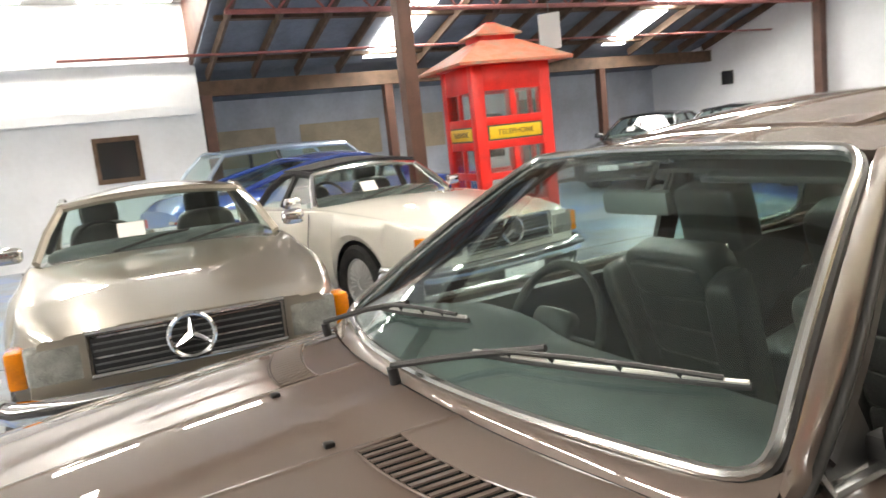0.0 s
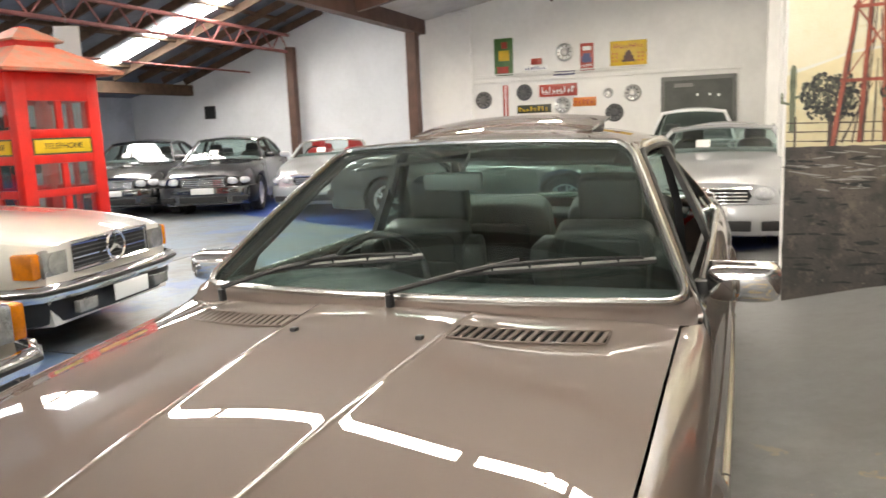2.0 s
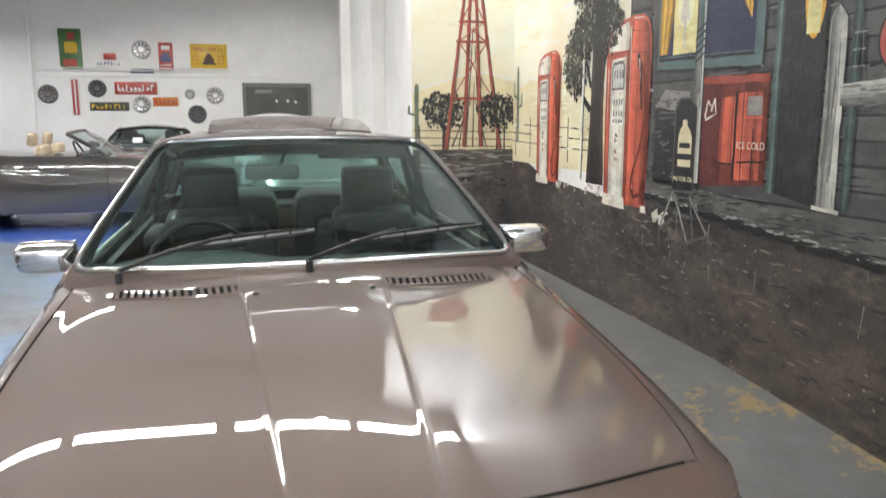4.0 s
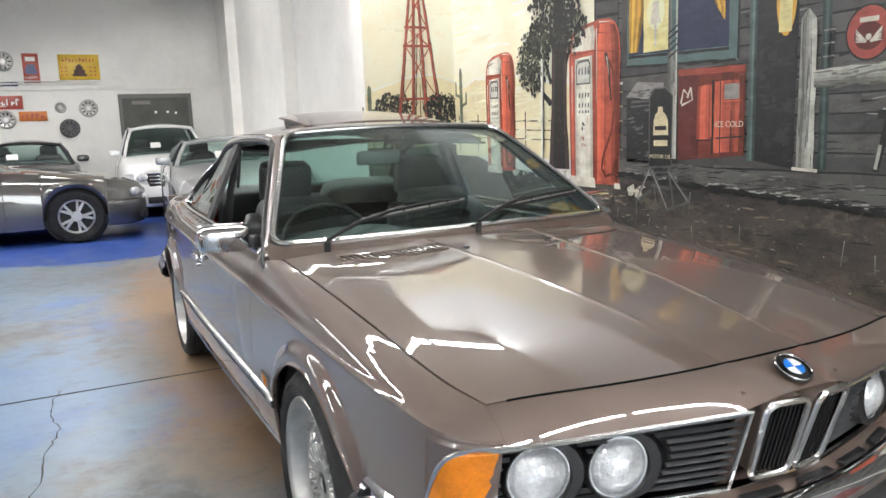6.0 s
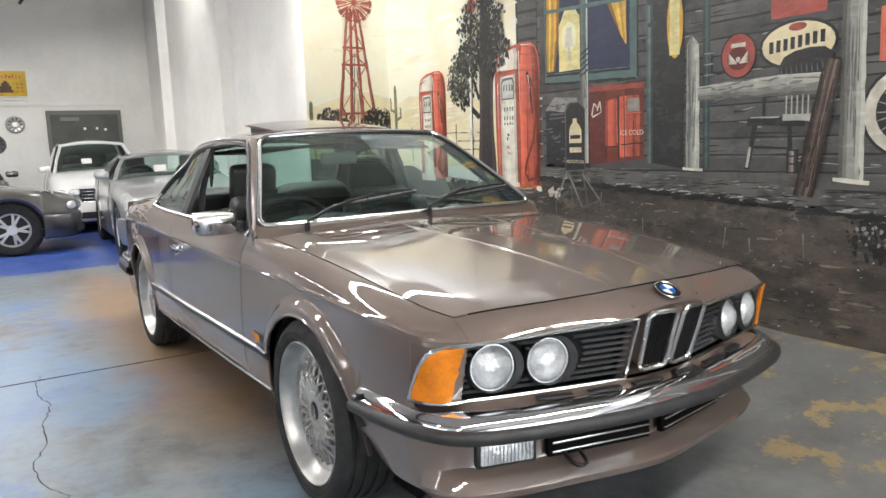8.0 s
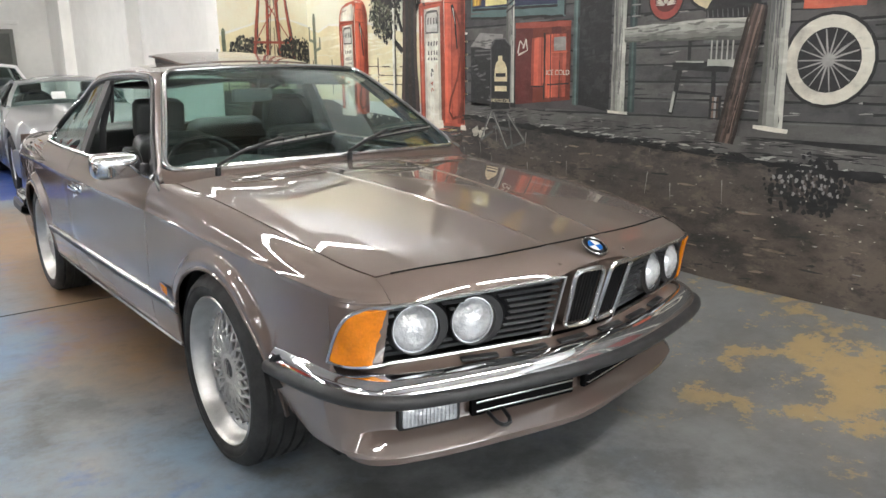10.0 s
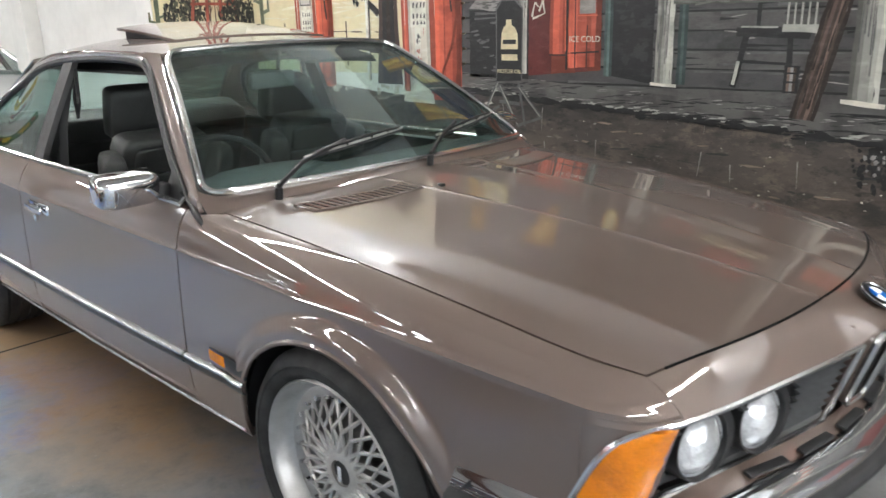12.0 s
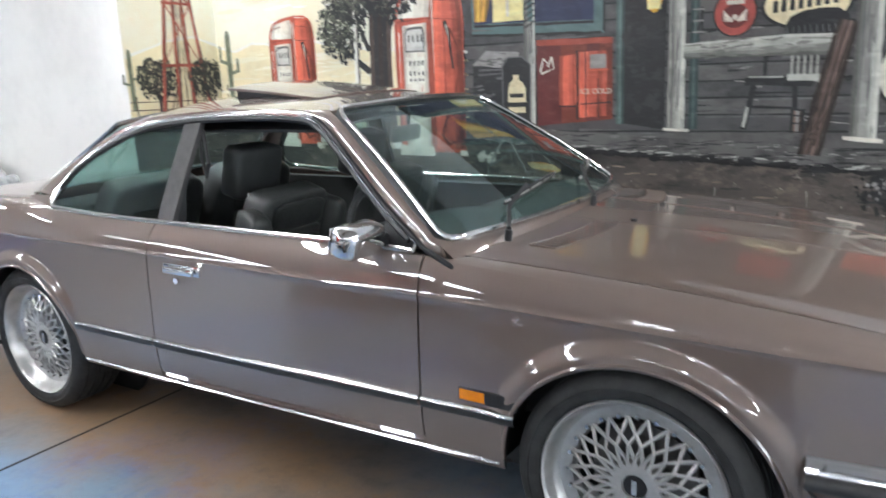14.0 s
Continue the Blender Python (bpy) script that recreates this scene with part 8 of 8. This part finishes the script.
        # black on classic noses stands in for the deep shadow below the bumper
        part("front_apron", sheet(swept(bp, [(-0.06, 0.42), (-0.03, 0.33), (-0.06, 0.22), (-0.12, 0.2)])), M_BLACK if nose == "classic" else paint, car, "", 50, 0.01)
        part("plate", box(-0.19, 0.19, y0 - 0.145, y0 - 0.135, 0.27, 0.38, 0.003), M_CARD, car, "blank front plate")
        for s in (1, -1):
            part("fog_light", box(min(s * 0.32, s * 0.5), max(s * 0.32, s * 0.5), y0 - 0.11, y0 - 0.06, 0.26, 0.34, 0.01), M_OLDLENS, car)
            part("wiper", tube([foot_f(s * 0.3 - 0.1), foot_f(s * 0.3 + 0.3).lerp(head_f(s * 0.3 + 0.3), 0.12) + Vector((0, -0.02, 0.02)), foot_f(s * 0.3 + 0.55).lerp(head_f(s * 0.3 + 0.5), 0.18) + Vector((0, -0.02, 0.015))], 0.008, 5), M_BLACK, car)
    else:
        g = part("grille", prism([(-0.34, 0.48), (0.34, 0.48), (0.4, zt - 0.09), (0.36, zt - 0.02), (-0.36, zt - 0.02), (-0.4, zt - 0.09)], y0 - 0.02, y0 + 0.03), M_BLACK, car, "dark grille with bright bars")
        for i in range(4):
            z = 0.5 + (zt - 0.56) * i / 3
            part("grille_bar", box(-0.36, 0.36, y0 - 0.03, y0 - 0.018, z - 0.008, z + 0.008, 0.003), M_CHROME, g)
        part("grille_trim", tube([(x, y0 - 0.026 + 0.08 * x * x, zt - 0.018) for x in span(-0.39, 0.39, 9)], 0.013, 6), M_CHROME, g)
        part("emblem_ring", tube([(0.07 * math.cos(t), y0 - 0.035, 0.5 + (zt - 0.56) * 0.5 + 0.07 * math.sin(t)) for t in span(0, 6.0, 22)], 0.01, 6, True), M_CHROME, g)
        for s in (1, -1):
            for k, r in ((0.53, 0.085), (0.71, 0.075)):
                h = part("headlight", turned(lump(r * 2.6, 0.1, r * 1.5, 0.8, 16), pose(s * k * hw / 0.85, y0 + 0.012 + 0.32 * (k - 0.53), zt - 0.07, -20, 0, s * 28)), M_LENS, car, "clear headlight", 60)
        bp = both([(0, y0 - 0.07), (hw * 0.5, y0 - 0.06), (hw * 0.8, y0 + 0.0), (hw * 0.96, y0 + 0.16), (hw * 1.0, y0 + 0.42)])
        part("front_bumper", sheet(swept(bp, [(-0.03, 0.5), (0.0, 0.49), (0.012, 0.44), (0.008, 0.3), (-0.02, 0.2), (-0.08, 0.18)])), paint, car, "", 50, 0.01)
        part("lower_intake", box(-0.4, 0.4, y0 - 0.088, y0 - 0.04, 0.24, 0.34, 0.01), M_BLACK, car)
        part("plate", box(-0.19, 0.19, y0 - 0.1, y0 - 0.086, 0.38, 0.48, 0.003), M_CARD, car, "blank front plate")
        for s in (1, -1):
            part("side_intake", turned(box(-0.13, 0.13, -0.02, 0.03, -0.045, 0.045, 0.01), pose(s * hw * 0.74, y0 - 0.02, 0.29, 0, 0, s * 18)), M_BLACK, car)
    # tail
    ye = y0 + L
    for s in (1, -1):
        part("tail_light", box(min(s * fw * 0.55, s * fw), max(s * fw * 0.55, s * fw), ye - 0.02, ye + 0.015, tops[-1][1] - 0.2, tops[-1][1] - 0.06, 0.01), M_TAIL, car)
    part("rear_bumper", box(-fw * 1.05, fw * 1.05, ye - 0.06, ye + 0.06, 0.36, 0.48, 0.025), M_CHROME if nose == "classic" else paint, car)
    return car


C_GOLD = car_paint("champagne_paint", (0.272, 0.241, 0.197), 0.4)
C_WHITE = mat("ivory_paint", (0.76, 0.735, 0.67), 0.3, 0, 0.05, 3, Coat_Weight=1.0)
C_GREY = car_paint("graphite_paint", (0.085, 0.08, 0.073), 0.6)
C_SILVER = car_paint("silver_paint", (0.5, 0.51, 0.52), 0.7)
C_PURE = mat("white_car_paint", (0.8, 0.8, 0.8), 0.3, 0, 0.05, 3, Coat_Weight=1.0)
C_BLACK = car_paint("black_paint", (0.014, 0.014, 0.016), 0.3)
C_BLUE = car_paint("blue_paint", (0.02, 0.07, 0.35), 0.4)
C_ICE = car_paint("ice_blue_paint", (0.4, 0.5, 0.6), 0.6)
C_SOFT = mat("black_hood_cloth", (0.02, 0.02, 0.024), 0.9, 0, 0.3, 12, 0.3, 200)
L_BEIGE = mat("beige_leather", (0.5, 0.4, 0.28), 0.5, 0, 0.2, 12)
CLASSIC = ((0, 0.70), (0.03, 0.725), (0.15, 0.79), (0.3, 0.835), (0.36, 0.845), (0.6, 0.83), (0.75, 0.83), (0.95, 0.76), (1, 0.68))
MODERN = ((0, 0.66), (0.03, 0.71), (0.12, 0.79), (0.25, 0.86), (0.35, 0.9), (0.6, 0.92), (0.8, 0.95), (0.95, 0.93), (1, 0.8))


def nose_at(x, y, turn, L):
    """The pose of a car whose nose stands at x, y."""
    a = radians(turn)
    return pose(x - math.sin(a) * L / 2, y + math.cos(a) * L / 2, 0, 0, 0, turn)


gen_car("roadster", nose_at(-2.13, -0.98, 85, 4.1), "champagne gold classic roadster with a hard top and chrome bumper", C_GOLD, 4.1, 1.62, 2.3, 0.8, CLASSIC, None, (0.35, 0.43, 0.58, 0.68, 1.2), 0.3, 12, "classic", "classic roadsters")
gen_car("roadster", nose_at(-3.3, 1.45, 99, 4.1), "ivory classic roadster with its black hood raised", C_WHITE, 4.1, 1.62, 2.3, 0.85, CLASSIC, None, (0.36, 0.44, 0.6, 0.7, 1.17), 0.3, 14, "classic", "classic roadsters", True, C_SOFT)
gen_car("convertible", nose_at(-0.5, 7.95, 90, 4.3), "graphite grey convertible with beige seats and its hood down", C_GREY, 4.3, 1.7, 2.55, 0.78, MODERN, None, (0.34, 0.46, 0.6, 0.72, 1.24), 0.325, 5, "modern", "", False, None, False, L_BEIGE)
gen_car("sports_car", nose_at(0.52, 5.1, -3, 4.1), "silver two-seat sports car beside the white wall", C_SILVER, 4.1, 1.66, 2.35, 0.8, MODERN, None, (0.32, 0.44, 0.6, 0.75, 1.22), 0.31, 5, "modern")
gen_car("small_suv", nose_at(0.15, 9.4, 0, 1.85), "white compact car with its nose out, backed to the wall", C_PURE, 1.85, 1.5, 1.05, 0.4, ((0, 0.72), (0.1, 0.85), (0.3, 0.95), (0.6, 0.98), (1, 0.95)), None, (0.28, 0.5, 0.9, 0.98, 1.45), 0.3, 5, "modern")
gen_car("saloon", nose_at(-1.9, 9.05, 0, 2.2), "dark grey car backed up to the end wall", C_BLACK, 2.2, 1.55, 1.2, 0.5, ((0, 0.68), (0.1, 0.8), (0.3, 0.9), (0.6, 0.93), (1, 0.9)), None, (0.3, 0.52, 0.85, 0.97, 1.25), 0.3, 5, "modern")
gen_car("saloon", nose_at(-9.25, 7.55, 25, 4.2), "black saloon with a price card in its screen", C_BLACK, 4.2, 1.65, 2.5, 0.8, MODERN, None, (0.3, 0.43, 0.68, 0.82, 1.3), 0.31, 5, "modern", "black saloons")
gen_car("saloon", nose_at(-7.6, 7.9, 22, 4.2), "black saloon with a price card in its screen", C_BLACK, 4.2, 1.65, 2.5, 0.8, MODERN, None, (0.3, 0.43, 0.68, 0.82, 1.3), 0.31, 5, "modern", "black saloons")
gen_car("cabriolet", nose_at(-5.5, 8.1, 20, 4.0), "dark silver open car with red seats", C_SILVER, 4.0, 1.6, 2.4, 0.75, MODERN, None, (0.32, 0.44, 0.6, 0.72, 1.22), 0.31, 5, "modern", "", False, None, True, mat("red_leather", (0.4, 0.02, 0.02), 0.5))
gen_car("blue_coupe", pose(-7.9, 1.75, 0, 0, 0, 190), "bright blue coupe with silver roof trim", C_BLUE, 4.3, 1.7, 2.5, 0.8, MODERN, None, (0.3, 0.42, 0.62, 0.85, 1.25), 0.31, 5, "modern", "", True, None, False)
gen_car("estate_car", pose(-9.9, 2.2, 0, 0, 0, 185), "ice-blue estate car beside the wall", C_ICE, 4.3, 1.7, 2.5, 0.8, MODERN, None, (0.28, 0.4, 0.85, 0.95, 1.42), 0.31, 5, "modern", "", True, None, False)


# ---- telephone box ----
def build_phone_box():
    red = mat("telephone_red", (0.72, 0.018, 0.012), 0.32, 0, 0.2, 5, 0.1, 60)
    worn = mat("faded_red_roof", (0.5, 0.13, 0.07), 0.6, 0, 0.4, 7, 0.1, 60, (0.3, 0.2, 0.15))
    yellow = mat("sign_yellow", (0.75, 0.5, 0.02), 0.4, 0, 0.15, 8)
    b = thing("telephone_box", pose(-5.42, 2.8, 0, 0, 0, 82), "red telephone box with a tiered roof and yellow signs", "telephone box")
    h, t = 0.42, 1.96
    for sx in (1, -1):
        for sy in (1, -1):
            part("corner_post", box(min(sx * h, sx * (h - 0.12)), max(sx * h, sx * (h - 0.12)), min(sy * h, sy * (h - 0.12)), max(sy * h, sy * (h - 0.12)), 0, t, 0.008), red, b)
    for k in range(4):
        m = pose(0, 0, 0, 0, 0, 90 * k)
        rail = lambda z0, z1: part("rail", turned(box(-h + 0.12, h - 0.12, -h + 0.006, -h + 0.05, z0, z1, 0.005), m), red, b)
        for z0, z1 in ((0, 0.3), (0.54, 0.61), (0.85, 0.92), (1.15, 1.23), (1.38, 1.46), (1.71, t)):
            rail(z0, z1)
        for z0, z1 in ((0.3, 0.54), (0.61, 0.85), (0.92, 1.15), (1.46, 1.71)):
            part("glazing_bar", turned(box(-0.03, 0.03, -h + 0.01, -h + 0.045, z0, z1, 0.004), m), red, b)
            for s in (1, -1):
                part("pane", turned(box(min(s * 0.03, s * (h - 0.12)), max(s * 0.03, s * (h - 0.12)), -h + 0.026, -h + 0.03, z0, z1), m), M_CLEAR, b).visible_shadow = False
        sign = part("sign_panel", turned(box(-h + 0.14, h - 0.14, -h + 0.002, -h + 0.02, 1.245, 1.365, 0.004), m), yellow, b, "yellow sign lettered TELEPHONE")
        part("sign_back", turned(box(-h + 0.12, h - 0.12, -h + 0.012, -h + 0.03, 1.23, 1.38), m), mat("sign_green", (0.05, 0.09, 0.04), 0.5), b)
        cu = bpy.data.curves.new("letters", "FONT")
        cu.body, cu.size, cu.align_x, cu.align_y, cu.extrude = "TELEPHONE", 0.072, "CENTER", "CENTER", 0.001
        cu.materials.append(M_BLACK)
        tx = new("letters", cu)
        tx.parent = b
        tx.matrix_local = m @ pose(0, -h + 0.0, 1.305, 90, 0, 0)
    part("floor_plate", box(-h, h, -h, h, 0.0, 0.03, 0.005), red, b)
    def tier(r0, z0, r1, z1):
        return [[(sx * r, sy * r, z) for sx, sy in ((-1, -1), (1, -1), (1, 1), (-1, 1))] for r, z in ((r0, z0), (r1, z1))]
    part("cornice", box(-h - 0.03, h + 0.03, -h - 0.03, h + 0.03, t, t + 0.04, 0.008), red, b)
    part("roof_skirt", sheet([[*r] for r in tier(h + 0.18, t + 0.02, 0.2, t + 0.25)], True), worn, b, "faded tiled roof skirt", 0, 0.03)
    part("roof_neck", box(-0.19, 0.19, -0.19, 0.19, t + 0.2, t + 0.33, 0.006), red, b)
    part("roof_cap", sheet([[*r] for r in tier(0.25, t + 0.31, 0.06, t + 0.43)], True), worn, b, "", 0, 0.02)
    part("finial", box(-0.06, 0.06, -0.06, 0.06, t + 0.4, t + 0.44, 0.01), red, b)
    part("telephone", box(-0.12, 0.12, 0.12, 0.26, 1.05, 1.5, 0.02), M_BLACK, b)


build_phone_box()
